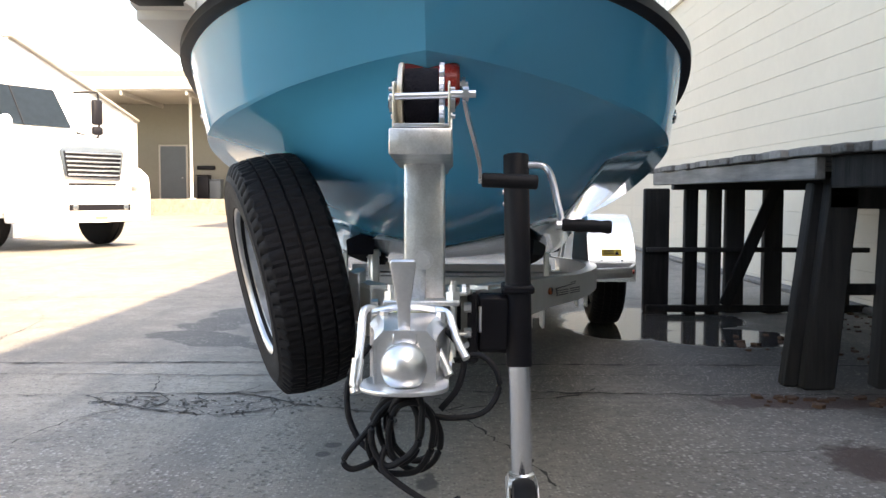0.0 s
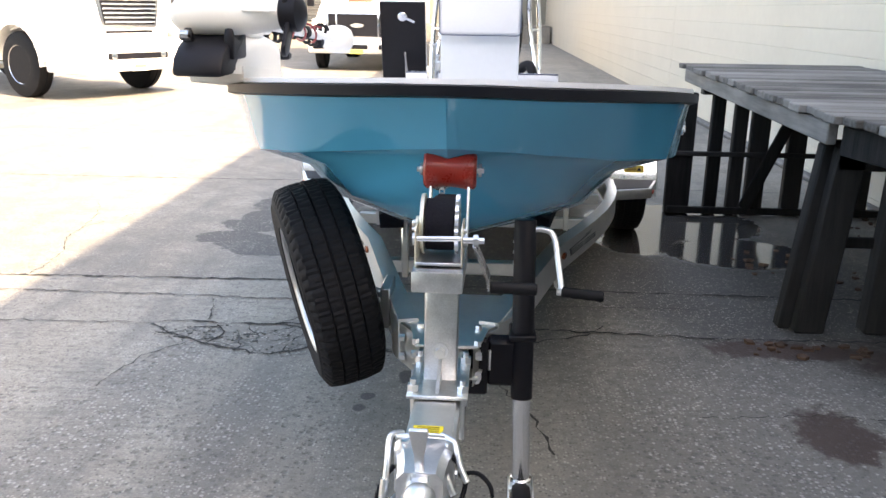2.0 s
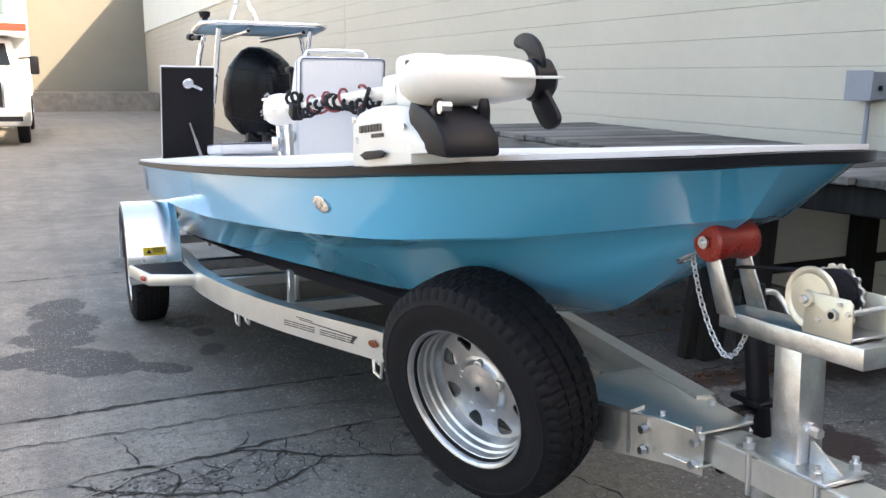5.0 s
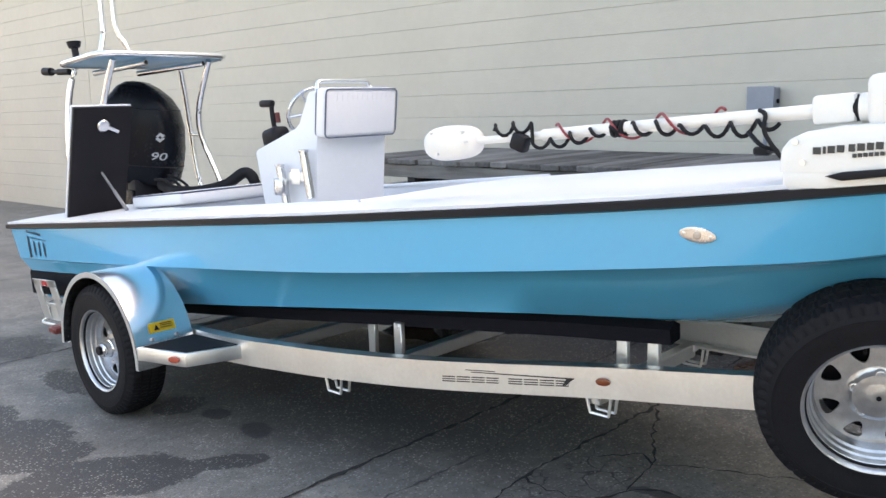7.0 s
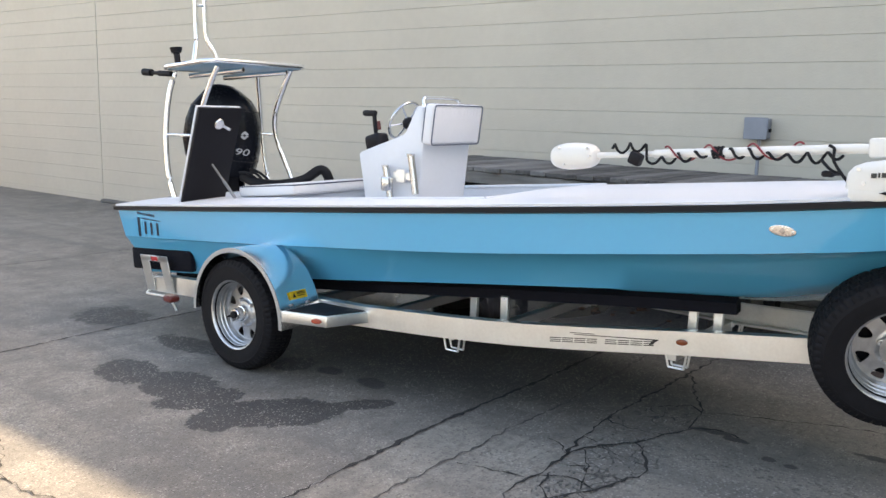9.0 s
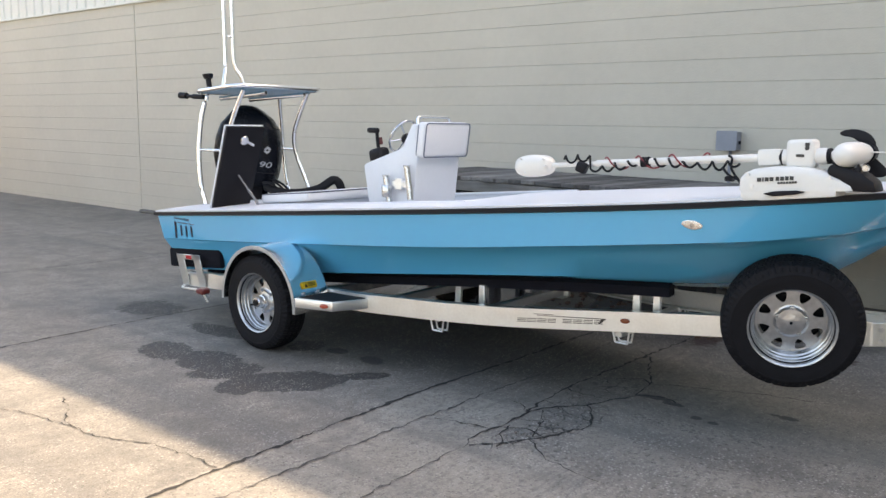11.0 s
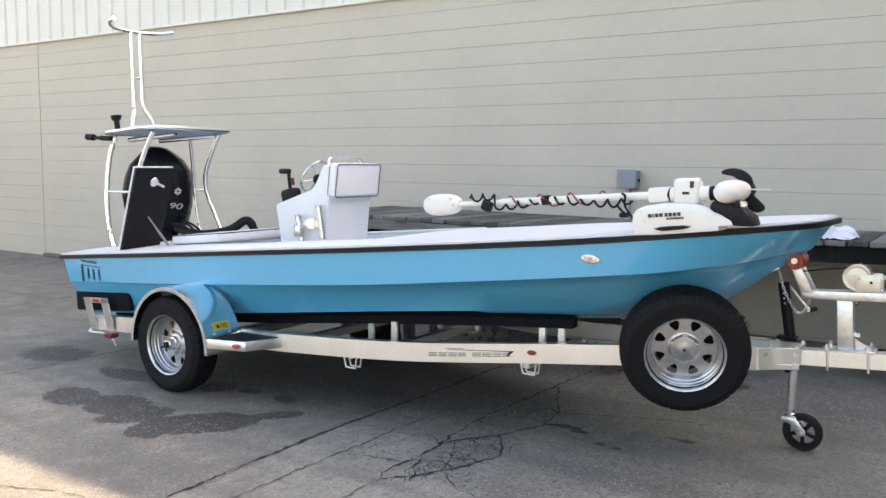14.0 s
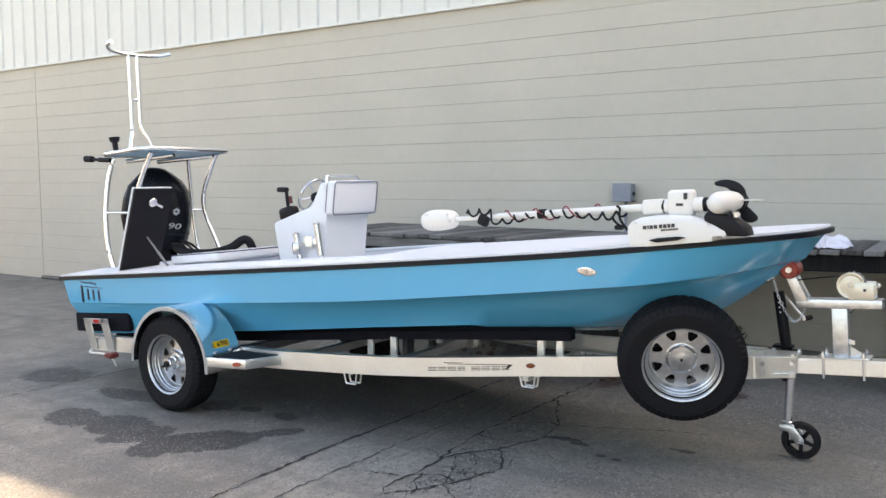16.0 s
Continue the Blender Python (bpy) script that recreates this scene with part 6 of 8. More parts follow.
        for u in (-0.06, 0.06):
            bm = bmesh.new()
            p0 = Vector((s * 0.98 + u, cy - (R + 0.003) * math.cos(radians(17)), cz + R * math.sin(radians(17))))
            rod(bm, p0, p0 + Vector((0, -0.006, 0)), 0.007, n=8)
            part("rivet", bm, ZINC, fen)
        bm = bmesh.new()
        plate(bm, [(s * 0.80, 3.16), (s * 0.84, 3.515), (s * 1.12, 3.515), (s * 1.045, 3.25)] if s > 0 else [(-0.80, 3.16), (-1.045, 3.25), (-1.12, 3.515), (-0.84, 3.515)], 0.06, Matrix.Translation((0, 0, 0.36)), 0.004)
        stp = part("step", bm, ALU, trailer, "aluminium step with dark tread")
        bm = bmesh.new()
        plate(bm, [(s * 0.825, 3.185), (s * 0.85, 3.495), (s * 1.10, 3.495), (s * 1.03, 3.262)] if s > 0 else [(-0.825, 3.185), (-1.03, 3.262), (-1.10, 3.495), (-0.85, 3.495)], 0.004, Matrix.Translation((0, 0, 0.4205)))
        part("tread", bm, BLACK_RUBBER, stp, "black anti-slip tread")
        bm = bmesh.new()
        face = Vector((s * 0.962, -0.272, 0))
        c = Vector((s * 1.0615, 3.305, 0.390))
        run = Vector((0, 0, 1)).cross(face)
        mk = Matrix(((run.x, 0, face.x, c.x), (run.y, 0, face.y, c.y), (0, 1, 0, c.z), (0, 0, 0, 1)))
        plate(bm, [(0.030 * math.cos(a), 0.014 * math.sin(a)) for a in [2 * math.pi * j / 20 for j in range(20)]], 0.010, mk, 0.003)
        part("side_marker", bm, material("red marker lens", (0.4, 0.07, 0.04), 0.25, vary=0.1), stp, "red side marker lamp")
        # light bracket at the tail
        tl = Matrix.Translation((s * 0.86, 5.02, 0.40)) @ Matrix.Rotation(radians(10 * s), 4, "Y") @ Matrix.Rotation(radians(-4), 4, "X")
        bm = bmesh.new()
        for y0, y1, z0, z1 in ((0.10, 0.19, -0.15, 0.10), (-0.12, -0.03, -0.15, 0.10), (-0.12, 0.19, 0.06, 0.10), (-0.03, 0.10, -0.06, -0.045)):
            t = bmesh.new()
            box(t, (-0.004, y0, z0), (0.004, y1, z1), 0.002)
            join(bm, t, tl)
        lb = part("light_bracket", bm, ALU, trailer, "aluminium tail light bracket")
        bm = bmesh.new()
        t = bmesh.new()
        box(t, (s * 0.004, -0.015, 0.065), (s * 0.008, 0.06, 0.095), 0.003)
        join(bm, t, tl)
        part("reflector", bm, material("red reflector", (0.5, 0.04, 0.04), 0.2), lb, "red reflector")
        bm = bmesh.new()
        t = bmesh.new()
        tube(t, [(s * 0.01, 0.16, -0.15), (s * 0.03, 0.16, -0.165), (s * 0.04, -0.08, -0.165), (s * 0.04, -0.12, -0.19), (s * 0.03, -0.14, -0.26)], 0.008, 8)
        join(bm, t, tl)
        part("guard_hoop", bm, ALU, lb)
        bm = bmesh.new()
        box(bm, (s * 0.93 - 0.04, 4.75, 0.235), (s * 0.93 + 0.04, 4.83, 0.278), 0.010)
        part("tail_lamp", bm, material("red lamp", (0.16, 0.03, 0.025), 0.3), lb, "red tail lamp")
        # wheels
        m = Matrix.Translation((s * 1.0, 3.955, 0.318)) @ Matrix.Rotation(radians(90 * s), 4, "Y")
        wheel_parts(trailer, m, False)


build_frame()


def build_tongue():
    cx = 0.006
    pitch = math.atan2(0.598 - 0.555, 0.60)
    bm = bmesh.new()
    sweep(bm, [(cx, 0.60, 0.537), (cx, -0.30, 0.6019)], [(-0.05, -0.039), (0.05, -0.039), (0.05, 0.039), (-0.05, 0.039)])
    bmesh.ops.bevel(bm, geom=[e for e in bm.edges if e.calc_length() > 0.5], offset=0.008, segments=2, affect="EDGES")
    tongue = part("tongue", bm, ALU, trailer, "aluminium box-section tongue")
    top = lambda y: 0.537 + (0.60 - y) * 0.0721 + 0.039
    # joint plates, top and bottom, with bolts
    slope = Matrix.Translation((0, 0.5, 0)) @ Matrix.Rotation(-math.atan(0.0721), 4, "X") @ Matrix.Translation((0, -0.5, 0))
    for dz, o in ((0.0, [(-0.21, 0.76), (-0.16, 0.52), (-0.10, 0.40), (-0.075, 0.25), (0.087, 0.25), (0.112, 0.40), (0.172, 0.52), (0.22, 0.76)]), (-0.086, [(-0.17, 0.56), (-0.165, 0.50), (-0.10, 0.40), (-0.075, 0.25), (0.087, 0.25), (0.112, 0.40), (0.177, 0.50), (0.18, 0.56), (0.24, 0.80), (-0.23, 0.80)])):
        bm = bmesh.new()
        plate(bm, o, 0.007, Matrix.Translation((0, 0, top(0.5) + 0.006 + dz)) @ slope, 0.002)
        gp = part("gusset_plate", bm, ALU, trailer, "flat tongue gusset plate")
        if dz == 0.0:
            for x in (-0.073, 0.085):
                for y in (0.265, 0.395):
                    bm = bmesh.new()
                    rod(bm, (x, y, top(y) + 0.010), (x, y, top(y) + 0.026), 0.010, n=6)
                    part("bolt", bm, ZINC, gp)
    for s in (-1, 1):
        line = [(0.17, 0.51), (0.155, 0.46), (0.12, 0.40), (0.085, 0.33), (0.068, 0.25)]
        bm = bmesh.new()
        t = bmesh.new()
        A = [t.verts.new((cx + s * x, y, top(y) + 0.012)) for x, y in line]
        B = [t.verts.new((cx + s * x, y, top(y) - 0.10)) for x, y in line]
        for k in range(4):
            t.faces.new((A[k], A[k + 1], B[k + 1], B[k]))
        bmesh.ops.solidify(t, geom=t.faces[:], thickness=0.007)
        join(bm, t)
        g = part("gusset_cheek", bm, ALU, trailer, "curved aluminium cheek plate")
        for y, dz in ((0.40, -0.02), (0.40, -0.075), (0.27, -0.02), (0.27, -0.075)):
            x = float(np.interp(y, [0.25, 0.33, 0.40, 0.46], [0.068, 0.085, 0.12, 0.155]))
            bm = bmesh.new()
            rod(bm, (cx + s * (x + 0.002), y, top(y) + dz), (cx + s * (x + 0.018), y, top(y) + dz), 0.011, n=6)
            part("bolt", bm, ZINC, g)
    # winch stand
    st = Vector((cx, 0.05, 0))
    lean = Matrix.Translation((cx, 0.047, 0.62)) @ Matrix.Rotation(radians(-3.6), 4, "X")
    bm = bmesh.new()
    t = bmesh.new()
    box(t, (-0.0375, -0.0375, 0.0), (0.0375, 0.0375, 0.26), 0.007, None, 2)
    join(bm, t, lean)
    post = part("winch_post", bm, GALV, trailer, "square galvanised winch post")
    bm = bmesh.new()
    t = bmesh.new()
    box(t, (-0.066, -0.135, 0.0), (0.066, 0.11, 0.009), 0.002)
    box(t, (-0.03, -0.03, 0.005), (0.03, 0.03, 0.07), 0.004)
    plate(t, [(-0.12, 0.009), (-0.04, 0.009), (-0.04, 0.06)], 0.008, PX(-0.004))
    join(bm, t, lean)
    part("base_plate", bm, GALV, post)
    for x, y in ((-0.054, -0.105), (0.054, -0.105), (-0.054, 0.08), (0.054, 0.08)):
        bm = bmesh.new()
        t = bmesh.new()
        rod(t, (x, y, 0.008), (x, y, 0.024), 0.013, n=6)
        rod(t, (x, y, 0.0), (x, y, 0.036), 0.007, n=10)
        join(bm, t, lean)
        part("bolt", bm, ZINC, post)
        bm = bmesh.new()
        t = bmesh.new()
        rod(t, (x, y, -0.10), (x, y, 0.004), 0.006, n=8)
        join(bm, t, lean)
        part("u_bolt", bm, ZINC, post)
    bm = bmesh.new()
    t = bmesh.new()
    rod(t, (0, -0.037, 0.078), (0, -0.062, 0.078), 0.012, n=6)
    rod(t, (0, -0.037, 0.078), (0, -0.043, 0.078), 0.018, n=16)
    join(bm, t, lean)
    part("clamp_bolt", bm, ZINC, post)
    # arm carrying winch and roller
    bm = bmesh.new()
    o = [(-0.052, -0.132), (0.052, -0.132), (0.052, 0.10), (0.045, 0.17), (0.040, 0.265), (-0.040, 0.265), (-0.045, 0.17), (-0.052, 0.10)]
    arm_m = Matrix.Translation((cx, 0, 0.878)) @ Matrix.Rotation(radians(-3.2), 4, "X")
    plate(bm, o, 0.044, arm_m, 0.003)
    arm = part("winch_arm", bm, GALV, trailer, "galvanised winch arm")
    for s in (-1, 1):
        bm = bmesh.new()
        plate(bm, [(0.205, 0.90), (0.265, 0.895), (0.330, 1.045), (0.305, 1.06), (0.285, 1.05)], 0.006, PX(cx + s * 0.046 - 0.003), 0.002)
        part("roller_cheek", bm, GALV, arm)
    rm = Matrix.Translation((cx, 0.300, 1.056)) @ Matrix.Rotation(radians(90), 4, "Y")
    bm = bmesh.new()
    turned(bm, [(0.012, -0.064), (0.040, -0.064), (0.046, -0.058), (0.047, -0.040), (0.043, -0.018), (0.041, 0.0), (0.043, 0.018), (0.047, 0.040), (0.046, 0.058), (0.040, 0.064), (0.012, 0.064)], rm, 32)
    part("bow_roller", bm, RED_ROLLER, trailer, "amber-red bow roller")
    bm = bmesh.new()
    rod(bm, rm @ Vector((0, 0, -0.082)), rm @ Vector((0, 0, 0.082)), 0.007, n=10)
    rod(bm, rm @ Vector((0, 0, -0.068)), rm @ Vector((0, 0, -0.074)), 0.015, n=20)
    rod(bm, rm @ Vector((0, 0, 0.068)), rm @ Vector((0, 0, 0.076)), 0.016, n=6)
    part("roller_bolt", bm, ZINC, trailer)
    # winch
    w = Matrix.Translation((cx, 0, 0.0))
    for s in (-1, 1):
        bm = bmesh.new()
        plate(bm, [(0.020, 0.922), (0.019, 0.998), (0.012, 1.007), (-0.030, 1.010), (-0.084, 1.012), (-0.093, 1.004), (-0.096, 0.928)], 0.004, PX(cx + s * 0.047 - 0.002), 0.0015)
        cheek = part("winch_side", bm, WINCH, trailer, "zinc-plated winch cheek tinted by warm yard light")
        for y, z, rad in ((-0.052, 0.975, 0.013), (-0.066, 1.000, 0.004), (-0.020, 0.958, 0.004)):
            bm = bmesh.new()
            rod(bm, (cx + s * 0.048, y, z), (cx + s * 0.057, y, z), rad, n=6 if rad > 0.01 else 10)
            part("bolt", bm, GALV, cheek)
            if rad > 0.01:
                bm = bmesh.new()
                rod(bm, (cx + s * 0.057, y, z), (cx + s * 0.0585, y, z), rad * 0.55, n=10)
                part("bolt_end", bm, BLACK_PLASTIC, cheek)
    bm = bmesh.new()
    box(bm, (cx - 0.047, -0.10, 0.930), (cx + 0.047, 0.024, 0.936), 0.001, Matrix.Rotation(radians(-3), 4, "X"))
    rod(bm, (cx - 0.054, -0.085, 0.985), (cx + 0.058, -0.085, 0.988), 0.0058, n=12)
    part("winch_frame", bm, ZINC, trailer)
    dm = Matrix.Translation((cx, 0.014, 0.992)) @ Matrix.Rotation(radians(90), 4, "Y")
    bm = bmesh.new()
    turned(bm, [(0.02, -0.034), (0.055, -0.033), (0.056, 0.0), (0.055, 0.026), (0.02, 0.027)], dm, 32)
    part("winch_strap", bm, BLACK_CARPET, trailer, "black webbing strap on the drum")
    bm = bmesh.new()
    turned(bm, [(0.010, -0.056), (0.016, -0.056), (0.018, -0.044), (0.050, -0.041), (0.054, -0.044), (0.063, -0.044), (0.065, -0.041), (0.065, -0.036), (0.012, -0.035)], dm, 48)
    flange = part("drum_flange", bm, WINCH, trailer, "zinc-plated drum flange tinted by warm yard light")
    bm = bmesh.new()
    turned(bm, [(0.007, -0.064), (0.009, -0.062), (0.009, -0.054)], dm, 12)
    part("axle_end", bm, GALV, flange)
    bm = bmesh.new()
    t = bmesh.new()
    gear = []
    for k in range(64):
        a = 2 * math.pi * k / 64
        r = 0.065 if k % 4 in (0, 1) else 0.059
        gear.append((r * math.cos(a), r * math.sin(a)))
    plate(bm, gear, 0.008, dm @ Matrix.Translation((0, 0, 0.029)))
    part("winch_gear", bm, ZINC, trailer, "toothed winch gear")
    bm = bmesh.new()
    rod(bm, (cx + 0.05, -0.096, 0.988), (cx + 0.092, -0.097, 0.988), 0.0065, n=12)
    rod(bm, (cx + 0.070, -0.097, 0.988), (cx + 0.080, -0.097, 0.988), 0.012, n=6)
    part("winch_shaft", bm, ZINC, trailer)
    bm = bmesh.new()
    sweep(bm, curve([(0.078, -0.097, 0.985), (0.085, -0.06, 0.955), (0.10, -0.015, 0.905), (0.108, 0.02, 0.872), (0.108, 0.035, 0.845)], 4), [(-0.011, -0.003), (0.011, -0.003), (0.011, 0.003), (-0.011, 0.003)], up=(1, 0, 0))
    crank = part("winch_handle", bm, STEEL, trailer, "steel winch crank arm")
    bm = bmesh.new()
    rod(bm, (0.112, 0.034, 0.847), (0.215, 0.040, 0.843), 0.0135, n=16, bevel=0.003)
    part("grip", bm, BLACK_RUBBER, crank, "black winch grip")
    # strap hook and bow eye chain
    bm = bmesh.new()
    sweep(bm, [(cx, 0.06, 1.035), (cx, 0.16, 1.02), (cx, 0.27, 1.0)], [(-0.024, -0.0015), (0.024, -0.0015), (0.024, 0.0015), (-0.024, 0.0015)])
    part("strap_tail", bm, BLACK_CARPET, trailer)
    chain = [Vector(p) for p in ((-0.02, 0.385, 1.01), (-0.018, 0.372, 0.965), (-0.012, 0.352, 0.90), (-0.004, 0.322, 0.835), (0.006, 0.290, 0.788), (0.014, 0.266, 0.786), (0.020, 0.244, 0.82), (0.022, 0.228, 0.868))]
    links = curve(chain, 4)
    for k, (a, b) in enumerate(zip(links, links[1:])):
        d = (b - a).normalized()
        side = d.cross(Vector((1, 0, 0)) if k % 2 else Vector((0, 1, 0.3))).normalized()
        c, L = (a + b) / 2, (b - a).length * 0.72
        ring = [c + d * (L * math.cos(q)) + side * (0.0062 * math.sin(q)) for q in [2 * math.pi * j / 10 for j in range(10)]]
        bm = bmesh.new()
        sweep(bm, ring, circle(0.0019, 6), closed=True)
        part("chain_link", bm, ZINC, trailer)
    bm = bmesh.new()
    tube(bm, [(0.0, 0.36, 1.03), (-0.03, 0.385, 1.01), (-0.04, 0.41, 0.99), (-0.02, 0.42, 0.985), (0.0, 0.40, 1.0)], 0.006, 8)
    part("bow_eye", bm, STEEL, trailer)
    # jack
    top_p, low_p = Vector((0.198, 0.402, 0.912)), Vector((0.204, 0.328, 0.440))
    bm = bmesh.new()
    rod(bm, low_p, top_p, 0.029, n=24, bevel=0.004)
    jack = part("jack_tube", bm, BLACK_PLASTIC, trailer, "black swivel jack tube")
    bm = bmesh.new()
    box(bm, (0.166, 0.318, 0.603), (0.236, 0.420, 0.620), 0.004)
    part("clamp_plate", bm, BLACK_PLASTIC, jack)
    bm = bmesh.new()
    foot = Vector((0.212, 0.338, 0.185))
    rod(bm, foot, low_p + Vector((0, 0, 0.02)), 0.024, n=24)
    turned(bm, [(0.024, 0.0), (0.029, 0.004), (0.029, 0.012), (0.024, 0.016)], along(foot, low_p), 24)
    part("inner_tube", bm, ALU_BRIGHT, jack, "bright steel inner tube")
    bm = bmesh.new()
    for z in (0.47, 0.545, 0.60):
        rod(bm, (0.19, 0.36, z + 0.005), (0.165, 0.36, z + 0.005), 0.01, n=8)
    box(bm, (0.060, 0.318, 0.448), (0.112, 0.345, 0.605), 0.006)
    box(bm, (0.108, 0.328, 0.470), (0.185, 0.385, 0.60), 0.01)
    mount = part("jack_mount", bm, BLACK_PLASTIC, jack, "black swivel mount")
    for z in (0.492, 0.575):
        bm = bmesh.new()
        rod(bm, (0.084, 0.318, z), (0.084, 0.309, z), 0.009, n=8)
        part("bolt", bm, ZINC, mount)
    bm = bmesh.new()
    box(bm, (0.112, 0.327, 0.515), (0.122, 0.337, 0.575), 0.003)
    part("pull_pin", bm, ZINC, mount)
    for k, z in enumerate((0.0, 0.028, 0.056)):
        bm = bmesh.new()
        p0 = top_p + (low_p - top_p) * ((0.06 + z) / 0.49) + Vector((-0.029, 0, 0))
        rod(bm, p0, p0 + Vector((-0.002, 0, 0)), 0.005, n=8)
        part("hole_rivet", bm, ZINC, jack)
    bm = bmesh.new()
    tube(bm, [(0.205, 0.395, 0.885), (0.245, 0.391, 0.889), (0.272, 0.380, 0.872), (0.285, 0.322, 0.80), (0.290, 0.285, 0.762)], 0.008, 10)
    ck = part("jack_crank", bm, ZINC, jack, "bent chrome jack crank")
    bm = bmesh.new()
    a, b = Vector((0.290, 0.285, 0.757)), Vector((0.395, 0.272, 0.752))
    turned(bm, [(0.011, 0), (0.014, 0.004), (0.0125, 0.02), (0.014, 0.035), (0.0125, 0.05), (0.014, 0.066), (0.0125, 0.082), (0.015, 0.098), (0.012, 0.105)], along(a, b), 16)
    part("crank_grip", bm, BLACK_RUBBER, ck, "black ribbed crank grip")
    bm = bmesh.new()
    rod(bm, a + Vector((-0.012, 0, 0)), a, 0.010, n=8)
    part("crank_pin", bm, ZINC, ck)
    # caster
    wc = Vector((0.212, 0.268, 0.102))
    for s in (-1, 1):
        bm = bmesh.new()
        plate(bm, [(0.375, 0.178), (0.300, 0.178), (0.268 - 0.02, 0.115), (0.268 - 0.02, 0.088), (0.268 + 0.018, 0.085), (0.33, 0.145), (0.375, 0.152)], 0.004, PX(0.212 + s * 0.033 - 0.002), 0.0015)
        part("caster_fork", bm, GALV, jack)
    bm = bmesh.new()
    box(bm, (0.180, 0.300, 0.172), (0.244, 0.376, 0.186), 0.003)
    rod(bm, wc + Vector((-0.045, 0, 0)), wc + Vector((0.045, 0, 0)), 0.009, n=8)
    part("fork_crown", bm, GALV, jack)
    cm = Matrix.Translation(wc) @ Matrix.Rotation(radians(90), 4, "Y")
    bm = bmesh.new()
    turned(bm, [(0.068, -0.026), (0.094, -0.024), (0.101, -0.012), (0.102, 0.0), (0.101, 0.012), (0.094, 0.024), (0.068, 0.026), (0.066, 0.0)], cm, 40, closed=True)
    cas = part("caster_wheel", bm, BLACK_RUBBER, jack, "black plastic caster wheel")
    for k in range(5):
        a = 2 * math.pi * k / 5
        bm = bmesh.new()
        rod(bm, cm @ Vector((0.012 * math.cos(a), 0.012 * math.sin(a), 0)), cm @ Vector((0.07 * math.cos(a), 0.07 * math.sin(a), 0)), 0.011, n=8)
        part("spoke", bm, BLACK_PLASTIC, cas)
    bm = bmesh.new()
    turned(bm, [(0.009, -0.028), (0.020, -0.028), (0.020, 0.028), (0.009, 0.028)], cm, 20)
    part("caster_hub", bm, BLACK_PLASTIC, cas)
    # spare wheel carrier
    bm = bmesh.new()
    rod(bm, (-0.12, 0.72, 0.545), (-0.30, 0.75, 0.60), 0.014)
    box(bm, (-0.22, 0.66, 0.49), (-0.19, 0.80, 0.62), 0.004)
    rod(bm, (-0.24, 0.68, 0.585), (-0.24, 0.60, 0.585), 0.008)
    part("spare_carrier", bm, ZINC, trailer)
    # yellow sticker on the tongue
    bm = bmesh.new()
    sy = -0.238
    plate(bm, [(-0.030, -0.022), (0.030, -0.022), (0.030, 0.022), (-0.030, 0.022)], 0.001, Matrix.Translation((0.0, sy, top(sy) + 0.0004)) @ Matrix.Rotation(-math.atan(0.0721), 4, "X"))
    sk = part("tongue_sticker", bm, material("yellow label", (0.80, 0.62, 0.03), 0.4), trailer, "yellow label on the tongue")
    bm = bmesh.new()
    for k in range(4):
        plate(bm, [(-0.022, -0.015 + 0.009 * k), (0.022, -0.015 + 0.009 * k), (0.022, -0.011 + 0.009 * k), (-0.022, -0.011 + 0.009 * k)], 0.0005, Matrix.Translation((0.0, sy, top(sy) + 0.0018)) @ Matrix.Rotation(-math.atan(0.0721), 4, "X"))
    part("label_bars", bm, material("olive print", (0.25, 0.2, 0.03), 0.5), sk, smooth=False)


build_tongue()


def cpart(name, bm, mat, parent, label=""):
    """A part of the coupler, brought from the working size to its true one about the ball."""
    for v in bm.verts:
        v.co = Vector((v.co.x * 0.8 - 0.010, -0.405 + (v.co.y + 0.575) * 0.8, 0.59 + (v.co.z - 0.636) * 0.85))
    return part(name, bm, mat, parent, label)


